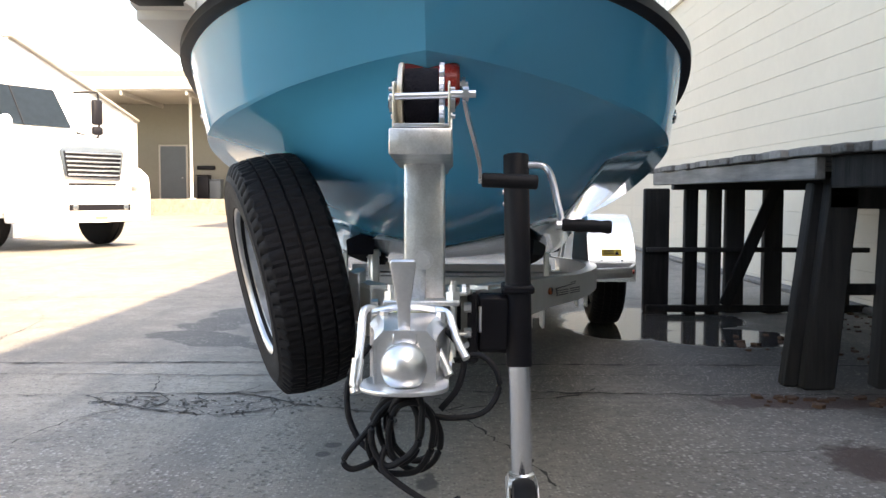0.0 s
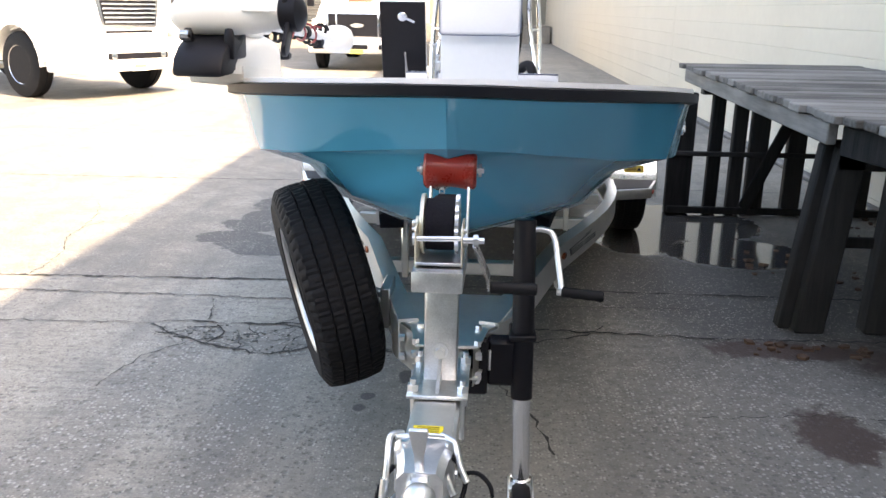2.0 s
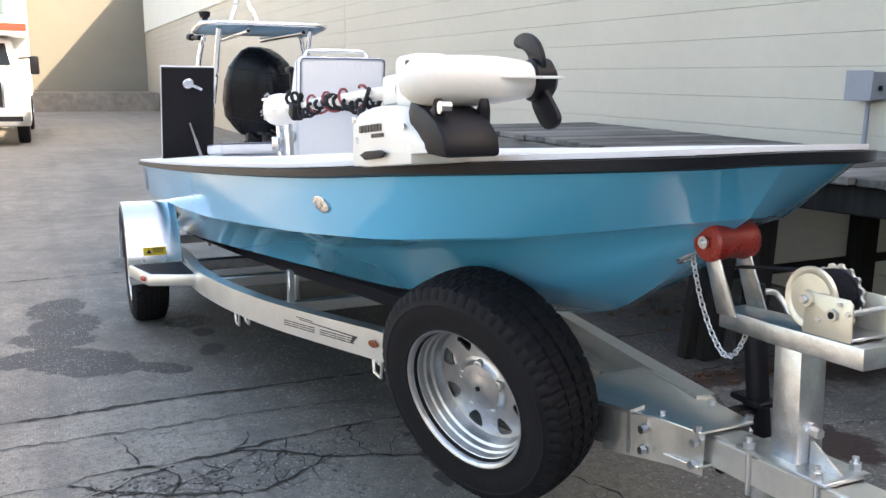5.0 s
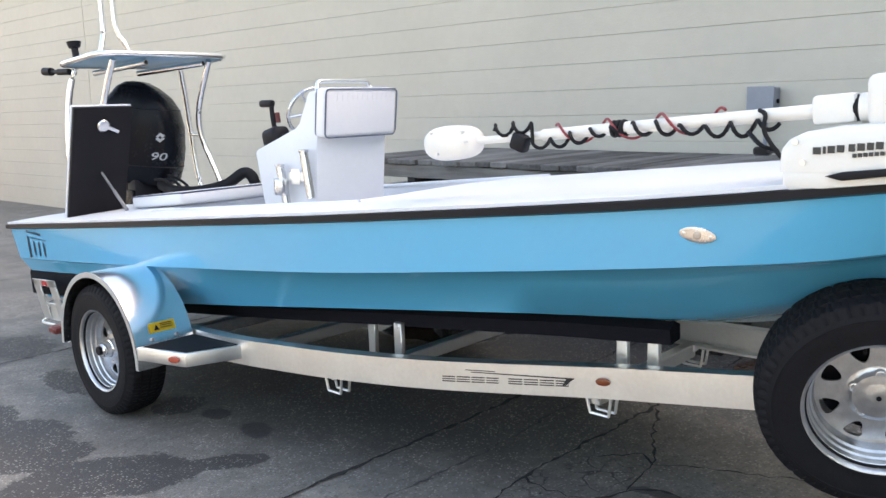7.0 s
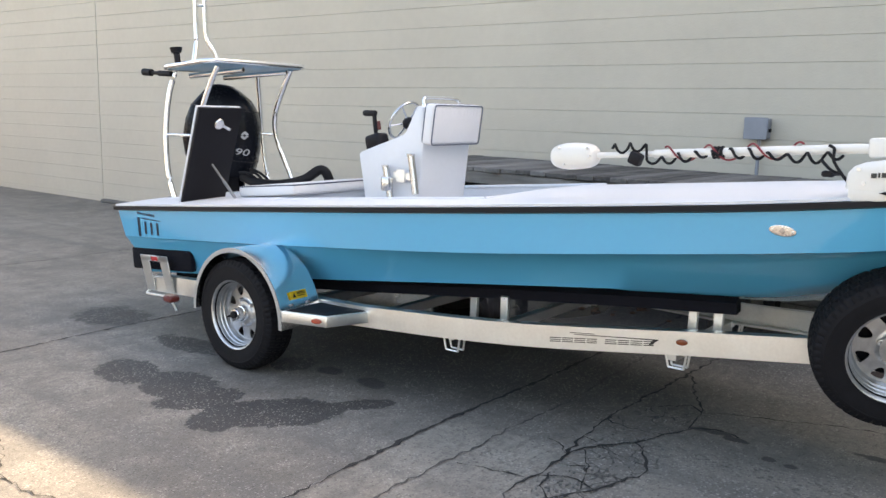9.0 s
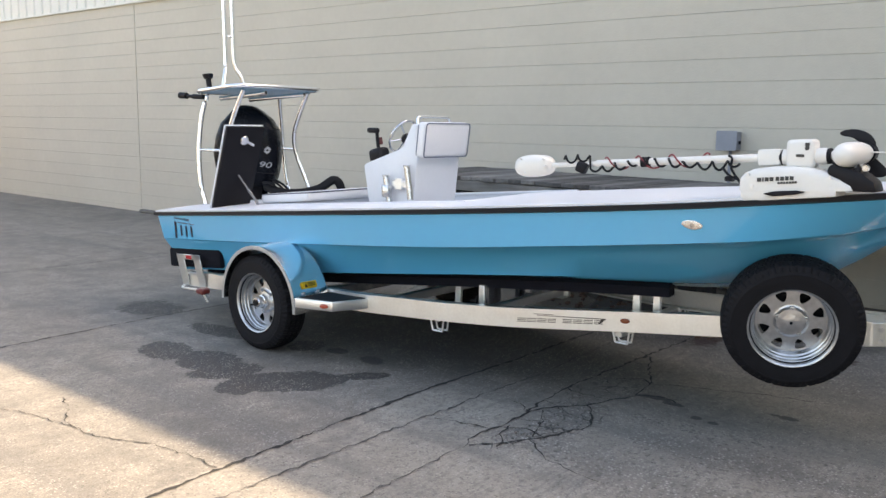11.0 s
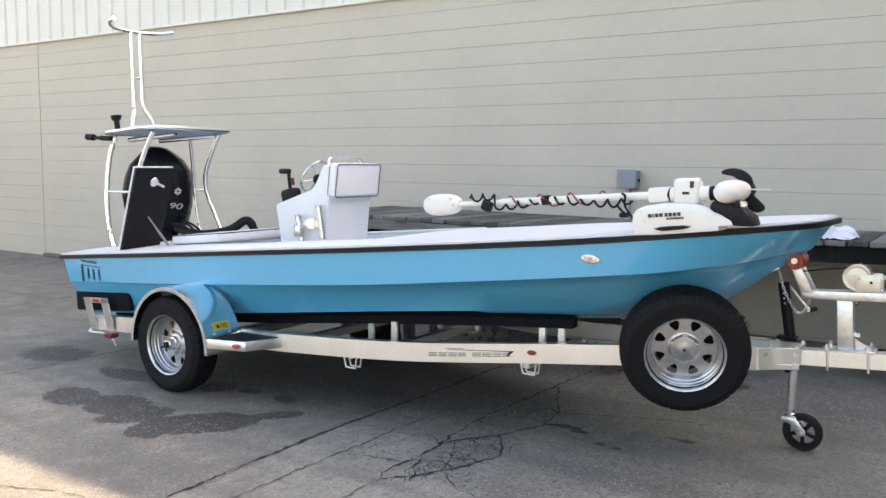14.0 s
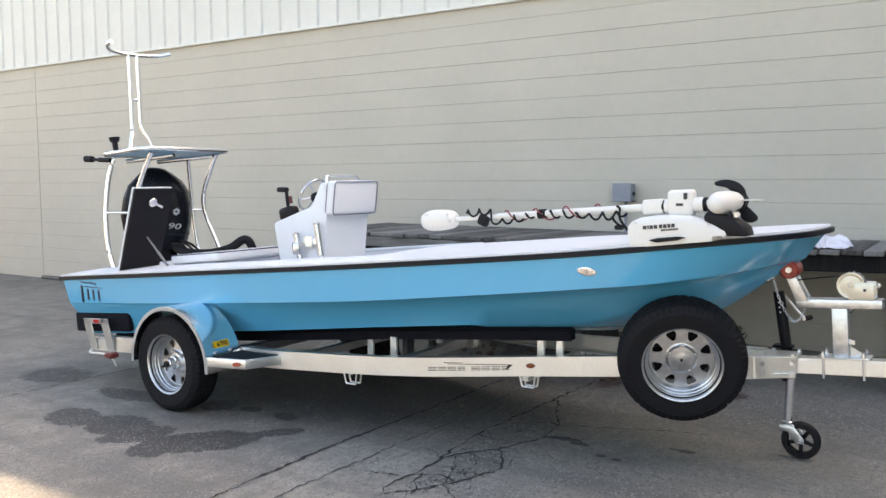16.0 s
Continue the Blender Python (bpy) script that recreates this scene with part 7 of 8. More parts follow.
def build_coupler():
    cx = 0.010
    c = thing("coupler", (cx, -0.33, 0.55), "zinc-plated ball coupler with a folded latch lever on the tongue", "trailer coupler", frame_of=BOAT)
    rows = []
    for y, w, zb, zt in ((-0.4125, 0.068, 0.573, 0.694), (-0.44, 0.067, 0.576, 0.694), (-0.48, 0.056, 0.588, 0.690), (-0.52, 0.050, 0.600, 0.688), (-0.56, 0.048, 0.604, 0.684)):
        rows.append([Vector((cx - w, y, zb)), Vector((cx - w, y, zt - 0.014)), Vector((cx - w + 0.014, y, zt)), Vector((cx + w - 0.014, y, zt)), Vector((cx + w, y, zt - 0.014)), Vector((cx + w, y, zb))])
    bm = bmesh.new()
    loft(bm, rows)
    bmesh.ops.solidify(bm, geom=bm.faces[:], thickness=0.005)
    s = bmesh.new()
    s.faces.new([s.verts.new(p + Vector((0, 0.003, 0))) for p in rows[-1]])
    join(bm, s)
    s = bmesh.new()
    bmesh.ops.create_uvsphere(s, u_segments=28, v_segments=16, radius=0.039)
    for v in s.verts:
        v.co.z = max(v.co.z, -0.03) * (1.0 if v.co.z > 0 else 1.0)
    join(bm, s, Matrix.Translation((cx, -0.578, 0.634)))
    cpart("coupler_body", bm, ZINC, c, "rounded zinc coupler body")
    bm = bmesh.new()
    o = [(0.075 * math.cos(a), 0.052 * math.sin(a)) for a in [math.pi + math.pi * k / 14 for k in range(15)]] + [(0.075, 0.05), (0.055, 0.10), (-0.055, 0.10), (-0.075, 0.05)]
    plate(bm, o, 0.008, Matrix.Translation((cx, -0.575, 0.596)), 0.003)
    cpart("flange", bm, ZINC, c)
    bm = bmesh.new()
    t = bmesh.new()
    plate(t, [(-0.010, 0.0), (0.010, 0.0), (0.011, 0.08), (0.022, 0.150), (0.020, 0.156), (-0.020, 0.156), (-0.022, 0.150), (-0.011, 0.08)], 0.012, None, 0.003)
    join(bm, t, Matrix.Translation((cx - 0.001, -0.535, 0.655)) @ Matrix.Rotation(radians(106), 4, "X"))
    lever = cpart("latch_lever", bm, ZINC, c, "upright latch lever with raised markings")
    bm = bmesh.new()
    box(bm, (cx - 0.022, -0.56, 0.664), (cx + 0.022, -0.50, 0.690), 0.004)
    cpart("latch_saddle", bm, ZINC, c)
    for x in (-0.045, 0.058):
        bm = bmesh.new()
        rod(bm, (cx + x, -0.445, 0.68), (cx + x, -0.445, 0.705), 0.009, n=6)
        cpart("bolt", bm, ZINC, c)
        bm = bmesh.new()
        rod(bm, (cx + x * 1.15, -0.40, 0.60), (cx + x * 1.35, -0.40, 0.60), 0.010, n=6)
        cpart("bolt", bm, ZINC, c)
    # safety cables with hooks, and the wiring loom
    for s, pts in ((-1, [(-0.045, -0.40, 0.70), (-0.072, -0.43, 0.705), (-0.075, -0.47, 0.66), (-0.078, -0.49, 0.615)]), (1, [(0.05, -0.41, 0.705), (0.082, -0.44, 0.70), (0.098, -0.47, 0.66), (0.115, -0.49, 0.632)])):
        bm = bmesh.new()
        tube(bm, pts, 0.0075, 10)
        hook = cpart("safety_hook", bm, ZINC, c, "bright steel safety hook")
    bm = bmesh.new()
    tube(bm, [(-0.06, -0.42, 0.70), (0.0, -0.43, 0.712), (0.06, -0.42, 0.705)], 0.006, 8)
    cpart("cable_bar", bm, ZINC, c)
    bm = bmesh.new()
    tube(bm, [(-0.078, -0.485, 0.63), (-0.082, -0.495, 0.59), (-0.08, -0.50, 0.575)], 0.011, 10)
    cpart("cable_ferrule", bm, ZINC, c)
    bm = bmesh.new()
    tube(bm, [(0.03, -0.45, 0.68), (0.06, -0.48, 0.65), (0.085, -0.50, 0.605)], 0.009, 10)
    cpart("cable_ferrule", bm, ZINC, c)
    # true places: one wide loop at each side and a bundle of coils between them
    rnd = random.Random(11)
    coil = [Vector((-0.005, -0.335, 0.58)), Vector((-0.035, -0.345, 0.545))]
    for i in range(56):
        a = 2 * math.pi * i / 10.5 + 1.9
        r = 0.043 + 0.012 * math.sin(i * 0.61) + rnd.uniform(-0.003, 0.003)
        coil.append(Vector((0.004 + 0.016 * math.sin(i * 0.37) + r * 0.8 * math.cos(a), -0.36 + 0.018 * math.sin(i * 0.23) + 0.012 * math.cos(a * 0.5), 0.487 + 0.012 * math.sin(i * 0.29) + r * 1.15 * math.sin(a))))
    loops = [
        (coil, 0.0048),
        ([(-0.058, -0.31, 0.60), (-0.085, -0.325, 0.56), (-0.088, -0.335, 0.51), (-0.070, -0.345, 0.47), (-0.045, -0.36, 0.45), (-0.075, -0.375, 0.438), (-0.088, -0.375, 0.452), (-0.060, -0.365, 0.485), (-0.03, -0.355, 0.52)], 0.0046),
        ([(0.02, -0.30, 0.63), (0.055, -0.31, 0.62), (0.078, -0.32, 0.585), (0.070, -0.335, 0.545), (0.045, -0.345, 0.515)], 0.0048),
        ([(0.065, -0.29, 0.575), (0.10, -0.30, 0.585), (0.125, -0.31, 0.565), (0.128, -0.32, 0.535), (0.105, -0.335, 0.508), (0.06, -0.345, 0.503), (0.02, -0.35, 0.51)], 0.0044),
        ([(-0.03, -0.37, 0.47), (-0.035, -0.385, 0.445), (-0.01, -0.395, 0.425), (0.03, -0.41, 0.405), (0.062, -0.425, 0.398)], 0.0046),
    ]
    for pts, r in loops:
        bm = bmesh.new()
        tube(bm, pts, r, 8, 5)
        part("wire_loop", bm, BLACK_RUBBER, c, "black wiring loom hanging in coils")
    bm = bmesh.new()
    pm = Matrix.Translation((0.088, -0.585, 0.405)) @ Matrix.Rotation(radians(-28), 4, "Y") @ Matrix.Rotation(radians(20), 4, "X")
    t = bmesh.new()
    box(t, (-0.026, -0.009, -0.016), (0.026, 0.009, 0.016), 0.003)
    join(bm, t, pm)
    plug = cpart("trailer_plug", bm, BLACK_PLASTIC, c, "flat four-pin trailer plug")
    for k in range(3):
        bm = bmesh.new()
        rod(bm, pm @ Vector((-0.008 + 0.012 * k, 0, -0.016)), pm @ Vector((-0.008 + 0.012 * k, 0, -0.028)), 0.004, n=8)
        cpart("pin", bm, STEEL, plug)


build_coupler()


def build_spare():
    sp = thing("spare_wheel", (-0.37, 0.73, 0.315), "spare wheel with treaded tyre on galvanised rim beside the frame", "wheel", frame_of=BOAT)
    face = Vector((-math.cos(radians(22)) * math.cos(radians(12)), -math.sin(radians(22)) * math.cos(radians(12)), -math.sin(radians(12))))
    q = face.to_track_quat("Z", "Y").to_matrix().to_4x4()
    m = Matrix.Translation((-0.397, 0.736, 0.609)) @ q
    wheel_parts(sp, m, True)


build_spare()


# ---- timber dock by the wall ----
def build_dock():
    d = thing("timber_dock", (2.3, 2.6, 0), "weathered grey timber loading dock on dark posts by the wall", "dock")

    def beam(name, a, b, w, h, mat, label=""):
        a, b = Vector(a), Vector(b)
        bm = bmesh.new()
        L = (b - a).length
        t = bmesh.new()
        box(t, (-w / 2, 0, -h / 2), (w / 2, L, h / 2), 0.006)
        ang = math.atan2(-(b - a).x, (b - a).y)
        el = math.atan2((b - a).z, Vector((b - a)).to_2d().length)
        join(bm, t, Matrix.Translation(a) @ Matrix.Rotation(ang, 4, "Z") @ Matrix.Rotation(el, 4, "X"))
        return part(name, bm, mat, d, label)

    def post(x, y, w=0.13, t=0.09, z0=0.0, z1=0.88, lean=(0, 0), mat=WOOD_DARK):
        bm = bmesh.new()
        b = bmesh.new()
        box(b, (-w / 2, -t / 2, z0), (w / 2, t / 2, z1), 0.008)
        for v in b.verts:
            f = (v.co.z - z0) / (z1 - z0)
            v.co.x += lean[0] * f
            v.co.y += lean[1] * f
        join(bm, b, Matrix.Translation((x, y, 0)))
        return part("post", bm, mat, d, "dark timber post")
    # main deck A and the wing B along the wall
    A = [(1.70, 5.07), (1.59, 1.96), (3.06, 1.96), (3.06, 5.07)]
    rnd = random.Random(8)

    def left_edge(y):
        return float(np.interp(y, [-2.0, 0.05, 0.52, 1.96, 5.07], [2.55, 1.99, 1.84, 1.585, 1.70]))
    y = -1.9
    while y < 5.05:
        w = 0.14 * rnd.uniform(0.93, 1.05)
        x0 = left_edge(y + w / 2) - 0.03 + rnd.uniform(-0.02, 0.02)
        bm = bmesh.new()
        t = bmesh.new()
        z = 0.995 + 0.006 * y + rnd.uniform(-0.0025, 0.0025)
        box(t, (x0, y, z - 0.019), (3.05 - rnd.uniform(0, 0.02), y + w - 0.006, z + 0.019), 0.005)
        for v in t.verts:
            f = (v.co.x - x0) / (3.05 - x0)
            v.co.z += 0.004 * math.sin(3 * f + y * 0.7) + rnd.uniform(-0.001, 0.001)
        join(bm, t)
        part("deck_plank", bm, WOOD_GREY, d)
        y += w
    beam("edge_beam", (1.60, 1.96, 0.938), (1.70, 5.05, 0.958), 0.045, 0.095, timber("bleached fascia timber", (0.13, 0.12, 0.11), (0.36, 0.335, 0.31), (9.0, 0.7, 9.0)), "bleached grey fascia board")
    beam("edge_beam", (1.64, 1.90, 0.92), (2.05, -0.10, 0.92), 0.06, 0.13, WOOD_DARK, "dark fascia board")
    beam("edge_beam", (2.05, -0.10, 0.92), (2.55, -1.85, 0.92), 0.06, 0.13, WOOD_DARK)
    beam("joist", (1.66, 2.04, 0.835), (3.04, 2.04, 0.835), 0.08, 0.13, WOOD_DARK)
    beam("joist", (1.66, 4.42, 0.935), (3.04, 4.42, 0.935), 0.08, 0.13, WOOD_DARK)
    beam("joist", (3.0, -1.85, 0.92), (3.0, 5.05, 0.92), 0.08, 0.13, WOOD_DARK)
    # near frame
    post(1.640, 2.045, 0.135, 0.09, lean=(0.085, 0.0))
    post(1.545, 2.10, 0.060, 0.08, lean=(0.10, 0.0))
    post(1.955, 2.06, 0.12, 0.10, lean=(0.03, 0))
    post(2.75, 2.06, 0.14, 0.10)
    beam("rail", (1.58, 2.10, 0.42), (3.04, 2.10, 0.42), 0.03, 0.05, WOOD_DARK)
    # far frame of slats with a brace
    for x, w in ((1.547, 0.175), (1.79, 0.09), (1.955, 0.095), (2.10, 0.13), (2.37, 0.13), (2.85, 0.14)):
        post(x, 4.42, w, 0.07)
    beam("rail", (1.47, 4.37, 0.45), (3.04, 4.37, 0.45), 0.025, 0.035, WOOD_DARK)
    beam("rail", (1.47, 4.37, 0.035), (3.04, 4.37, 0.035), 0.04, 0.05, WOOD_DARK)
    beam("brace", (2.02, 4.35, 0.06), (2.36, 4.35, 0.88), 0.03, 0.085, WOOD_DARK, "diagonal brace")
    for x, y in ((2.08, -0.05), (2.5, -1.6), (2.95, -0.05), (2.95, -1.6)):
        post(x, y, 0.13, 0.13, z1=0.87)
    return d


build_dock()


def build_rags():
    bm = bmesh.new()
    g = bmesh.new()
    bmesh.ops.create_grid(g, x_segments=90, y_segments=60, size=0.5)
    for v in g.verts:
        x, y = v.co.x, v.co.y
        e = min(1, (0.5 - abs(x)) * 7, (0.5 - abs(y)) * 7)
        h = 0.085 * max(0, e) * (0.45 + abs(noise.noise(Vector((x * 5, y * 5, 1)))) * 1.5) + 0.035 * abs(noise.noise(Vector((x * 11, y * 13, 4)))) + 0.012 * noise.noise(Vector((x * 26, y * 30, 4)))
        v.co = Vector((x * 0.40 + 0.06 * noise.noise(Vector((x * 3, y * 3, 7))), y * 0.66 + 0.08 * noise.noise(Vector((x * 4, y * 4, 9))), max(0.004, h)))
    bmesh.ops.solidify(g, geom=g.faces[:], thickness=0.003)
    join(bm, g, Matrix.Translation((2.06, 0.62, 1.022)))
    cloth = material("white cotton rag", (0.78, 0.76, 0.82), 0.95, vary=0.05, scale=30, bump=0.3, bump_scale=250)
    solid("cotton_rag", bm, cloth, "crumpled white cotton rags on the timber dock", "cloth")


build_rags()


def build_wall_box():
    b = thing("junction_box", (WALL_X - 0.05, 2.35, 1.28), "grey electrical box on the block wall with a conduit below", "electrical box")
    grey = material("grey box paint", (0.22, 0.24, 0.28), 0.5, vary=0.08)
    bm = bmesh.new()
    box(bm, (WALL_X - 0.125, 2.275, 1.318), (WALL_X - 0.001, 2.448, 1.480), 0.006)
    part("body", bm, grey, b)
    bm = bmesh.new()
    box(bm, (WALL_X - 0.137, 2.268, 1.311), (WALL_X - 0.126, 2.455, 1.487), 0.004)
    cover = part("cover", bm, grey, b)
    bm = bmesh.new()
    box(bm, (WALL_X - 0.075, 2.256, 1.37), (WALL_X - 0.055, 2.274, 1.40), 0.004)
    part("switch", bm, BLACK_PLASTIC, b)
    bm = bmesh.new()
    rod(bm, (WALL_X - 0.05, 2.35, 0.0), (WALL_X - 0.05, 2.35, 1.317), 0.014)
    part("conduit", bm, grey, b)


build_wall_box()


def build_weeds():
    leafm = material("weed leaf", (0.05, 0.10, 0.025), 0.6, vary=0.4, scale=20)
    rnd = random.Random(12)
    for x, y, n in ((2.95, 1.25, 40), (2.93, 1.42, 26)):
        w = thing("weed", (x, y, 0), "small green weed growing at the foot of the wall", "plant", group="weeds")
        bm = bmesh.new()
        for k in range(6):
            a = rnd.uniform(0, 6.28)
            tube(bm, [(x, y, 0), (x + 0.03 * math.cos(a), y + 0.03 * math.sin(a), 0.08), (x + 0.06 * math.cos(a), y + 0.08 * math.sin(a), 0.17)], 0.003, 5, 3)
        part("stem", bm, leafm, w)
        bm = bmesh.new()
        for k in range(n):
            a, r, z = rnd.uniform(0, 6.28), rnd.uniform(0.01, 0.10), rnd.uniform(0.03, 0.2)
            c = Vector((x + r * math.cos(a), y + r * math.sin(a), z))
            d = Vector((math.cos(a), math.sin(a), rnd.uniform(-0.3, 0.6))).normalized()
            s = d.cross(Vector((0, 0, 1))).normalized() * 0.012
            L = rnd.uniform(0.03, 0.055)
            vs = [bm.verts.new(c), bm.verts.new(c + d * L * 0.5 + s), bm.verts.new(c + d * L), bm.verts.new(c + d * L * 0.5 - s)]
            bm.faces.new(vs)
        part("leaves", bm, leafm, w)


build_weeds()


# ---- trucks across the yard ----
def frame_at(x, y, deg):
    return Matrix.Translation((x, y, 0)) @ Matrix.Rotation(radians(deg), 4, "Z")


def road_wheel(parent, m, R=0.5, W=0.27):
    bm = bmesh.new()
    turned(bm, [(R * 0.58, -W / 2), (R * 0.85, -W / 2), (R * 0.97, -W * 0.42), (R, -W * 0.3), (R, -0.01), (R - 0.012, -0.008), (R - 0.012, 0.008), (R, 0.01), (R, W * 0.3), (R * 0.97, W * 0.42), (R * 0.85, W / 2), (R * 0.58, W / 2)], m, 48)
    w = part("wheel", bm, TYRE, parent, "black truck tyre")
    bm = bmesh.new()
    turned(bm, [(0.06, W * 0.30), (0.12, W * 0.28), (0.2, W * 0.1), (R * 0.50, W * 0.15), (R * 0.57, W * 0.50), (R * 0.585, W * 0.52), (R * 0.59, W * 0.45), (R * 0.57, W * 0.1), (0.05, 0.0)], m, 32)
    part("rim", bm, CHROME, w, "bright steel rim")


def build_tractor():
    F = frame_at(-6.40, 12.10, -120.7)
    t = thing("truck_tractor", (0, 0, 0), "white conventional truck tractor with a slatted grille, parked in the sun", "truck", frame_of=F)
    rows = []
    for y, w, zl, zt in ((1.12, 0.62, 0.78, 1.55), (1.05, 0.80, 0.76, 1.66), (0.85, 0.98, 0.76, 1.73), (0.45, 1.02, 0.95, 1.80), (0.0, 1.04, 1.06, 1.87), (-0.55, 1.05, 0.95, 1.95)):
        ring = []
        for x, z in ((-1, 0), (-1, 0.55), (-0.96, 0.78), (-0.82, 0.93), (-0.5, 1.0), (0, 1.015), (0.5, 1.0), (0.82, 0.93), (0.96, 0.78), (1, 0.55), (1, 0)):
            ring.append(Vector((x * w, y, zl + (zt - zl) * z)))
        rows.append(ring)
    bm = bmesh.new()
    loft(bm, rows)
    cap = bmesh.new()
    cap.faces.new([cap.verts.new(p) for p in rows[0]])
    join(bm, cap)
    bmesh.ops.remove_doubles(bm, verts=bm.verts, dist=1e-4)
    hood = part("hood", bm, TRUCK_WHITE, t, "white sloping hood")
    # grille
    bm = bmesh.new()
    plate(bm, [(-0.50, 1.06), (0.50, 1.06), (0.58, 1.50), (0.52, 1.60), (-0.52, 1.60), (-0.58, 1.50)], 0.05, PY(1.20), 0.02)
    gr = part("grille", bm, CHROME, t, "chrome-framed slatted grille")
    bm = bmesh.new()
    plate(bm, [(-0.45, 1.11), (0.45, 1.11), (0.51, 1.50), (-0.51, 1.50)], 0.02, PY(1.215))
    part("grille_screen", bm, BLACK_PLASTIC, gr)
    for k in range(6):
        z = 1.135 + k * 0.066
        bm = bmesh.new()
        w = 0.45 + 0.06 * k / 6
        box(bm, (-w, 1.205, z), (w, 1.235, z + 0.032), 0.006, Matrix.Rotation(radians(15), 4, "X"))
        part("slat", bm, CHROME, gr)
    bm = bmesh.new()
    box(bm, (-0.42, 1.17, 0.985), (0.42, 1.19, 1.02), 0.004)
    part("lower_slot", bm, BLACK_PLASTIC, t)
    # bumper
    bm = bmesh.new()
    o = [(-1.2, 0.75), (-1.2, 1.05), (-1.0, 1.28), (-0.5, 1.36), (0.5, 1.36), (1.0, 1.28), (1.2, 1.05), (1.2, 0.75)]
    plate(bm, o, 0.48, Matrix.Translation((0, 0, 0.42)), 0.04)
    bp = part("bumper", bm, TRUCK_WHITE, t, "deep white bumper")
    bm = bmesh.new()
    box(bm, (-0.55, 1.352, 0.60), (0.55, 1.366, 0.70), 0.01)
    part("bumper_slot", bm, BLACK_PLASTIC, bp)
    for s in (-1, 1):
        bm = bmesh.new()
        turned(bm, [(0.05, 0), (0.05, 0.012), (0.03, 0.02)], Matrix.Translation((s * 0.45, 1.366, 0.65)) @ Matrix.Rotation(radians(-90), 4, "X"), 16)
        part("fog_lamp", bm, CHROME, bp)
    bm = bmesh.new()
    box(bm, (-0.16, 1.362, 0.42), (0.16, 1.372, 0.56), 0.004)
    pl_ = part("number_plate", bm, material("plate cream", (0.7, 0.7, 0.62), 0.5), bp)
    bm = bmesh.new()
    box(bm, (-0.11, 1.3725, 0.465), (0.11, 1.375, 0.52))
    part("plate_bar", bm, material("plate green", (0.1, 0.25, 0.12), 0.5), pl_, smooth=False)
    for s in (-1, 1):
        # fender, lamp, wheel, mirror
        bm = bmesh.new()
        arc = [(0.0 + 0.64 * math.cos(radians(a)), 0.52 + 0.62 * math.sin(radians(a))) for a in range(-2, 183, 12)]
        loft(bm, [[Vector((s * x, y, z)) for y, z in arc] for x in (0.80, 1.20)])
        bmesh.ops.solidify(bm, geom=bm.faces[:], thickness=0.04)
        part("fender", bm, TRUCK_WHITE, t)
        bm = bmesh.new()
        plate(bm, [(0.62, 0.52), (1.1, 0.80), (1.06, 1.15), (0.85, 1.30), (0.45, 1.18), (0.6, 0.9)], 0.20, PX(s * 1.08 - 0.10), 0.03)
        part("fender_nose", bm, TRUCK_WHITE, t)
        bm = bmesh.new()
        box(bm, (s * 0.98 - 0.20, 1.00, 0.98), (s * 0.98 + 0.20, 1.10, 1.16), 0.05, Matrix.Rotation(radians(-22 * s), 4, "Z"), 3)
        part("headlamp", bm, material("headlamp glass", (0.7, 0.72, 0.70), 0.1), t, "clear headlamp")
        road_wheel(t, Matrix.Translation((s * 1.02, 0.0, 0.5)) @ Matrix.Rotation(radians(90 * s), 4, "Y"))
        bm = bmesh.new()
        rod(bm, (s * 1.0, 0.55, 1.70), (s * 1.05, 0.62, 1.85), 0.018)
        turned(bm, [(0.02, -0.03), (0.10, -0.01), (0.10, 0.015), (0.05, 0.05)], Matrix.Translation((s * 1.05, 0.64, 1.93)) @ Matrix.Rotation(radians(90), 4, "X"), 20)
        part("hood_mirror", bm, TRUCK_WHITE, t)
        bm = bmesh.new()
        tube(bm, [(s * 1.08, -0.75, 2.65), (s * 1.42, -0.62, 2.68), (s * 1.47, -0.6, 2.6), (s * 1.47, -0.6, 1.95), (s * 1.40, -0.65, 1.88), (s * 1.1, -0.75, 1.95)], 0.018, 8)
        box(bm, (s * 1.45 - 0.10, -0.66, 2.10), (s * 1.45 + 0.10, -0.56, 2.55), 0.04, None, 2)
        box(bm, (s * 1.45 - 0.10, -0.66, 1.92), (s * 1.45 + 0.10, -0.56, 2.07), 0.04, None, 2)
        part("wing_mirror", bm, BLACK_PLASTIC, t, "dark wing mirror")
    # cab with windscreen
    rows = []
    for z, yf, w in ((0.95, -0.55, 1.06), (1.95, -0.55, 1.06), (2.72, -1.0, 0.98), (2.95, -1.35, 0.92)):
        rows.append([Vector((-w, -2.3, z)), Vector((-w, yf - 0.12, z)), Vector((-w + 0.15, yf, z)), Vector((w - 0.15, yf, z)), Vector((w, yf - 0.12, z)), Vector((w, -2.3, z))])
    bm = bmesh.new()
    loft(bm, rows)
    cap = bmesh.new()
    cap.faces.new([cap.verts.new(p) for p in rows[-1]])
    join(bm, cap)
    bmesh.ops.remove_doubles(bm, verts=bm.verts, dist=1e-4)
    part("cab", bm, TRUCK_WHITE, t, "white cab")
    bm = bmesh.new()
    g = bmesh.new()
    g.faces.new([g.verts.new(p) for p in ((-0.88, -0.56, 2.0), (0.88, -0.56, 2.0), (0.82, -0.96, 2.68), (-0.82, -0.96, 2.68))])
    bmesh.ops.solidify(g, geom=g.faces[:], thickness=-0.012)
    join(bm, g, Matrix.Translation((0, 0.02, 0)))
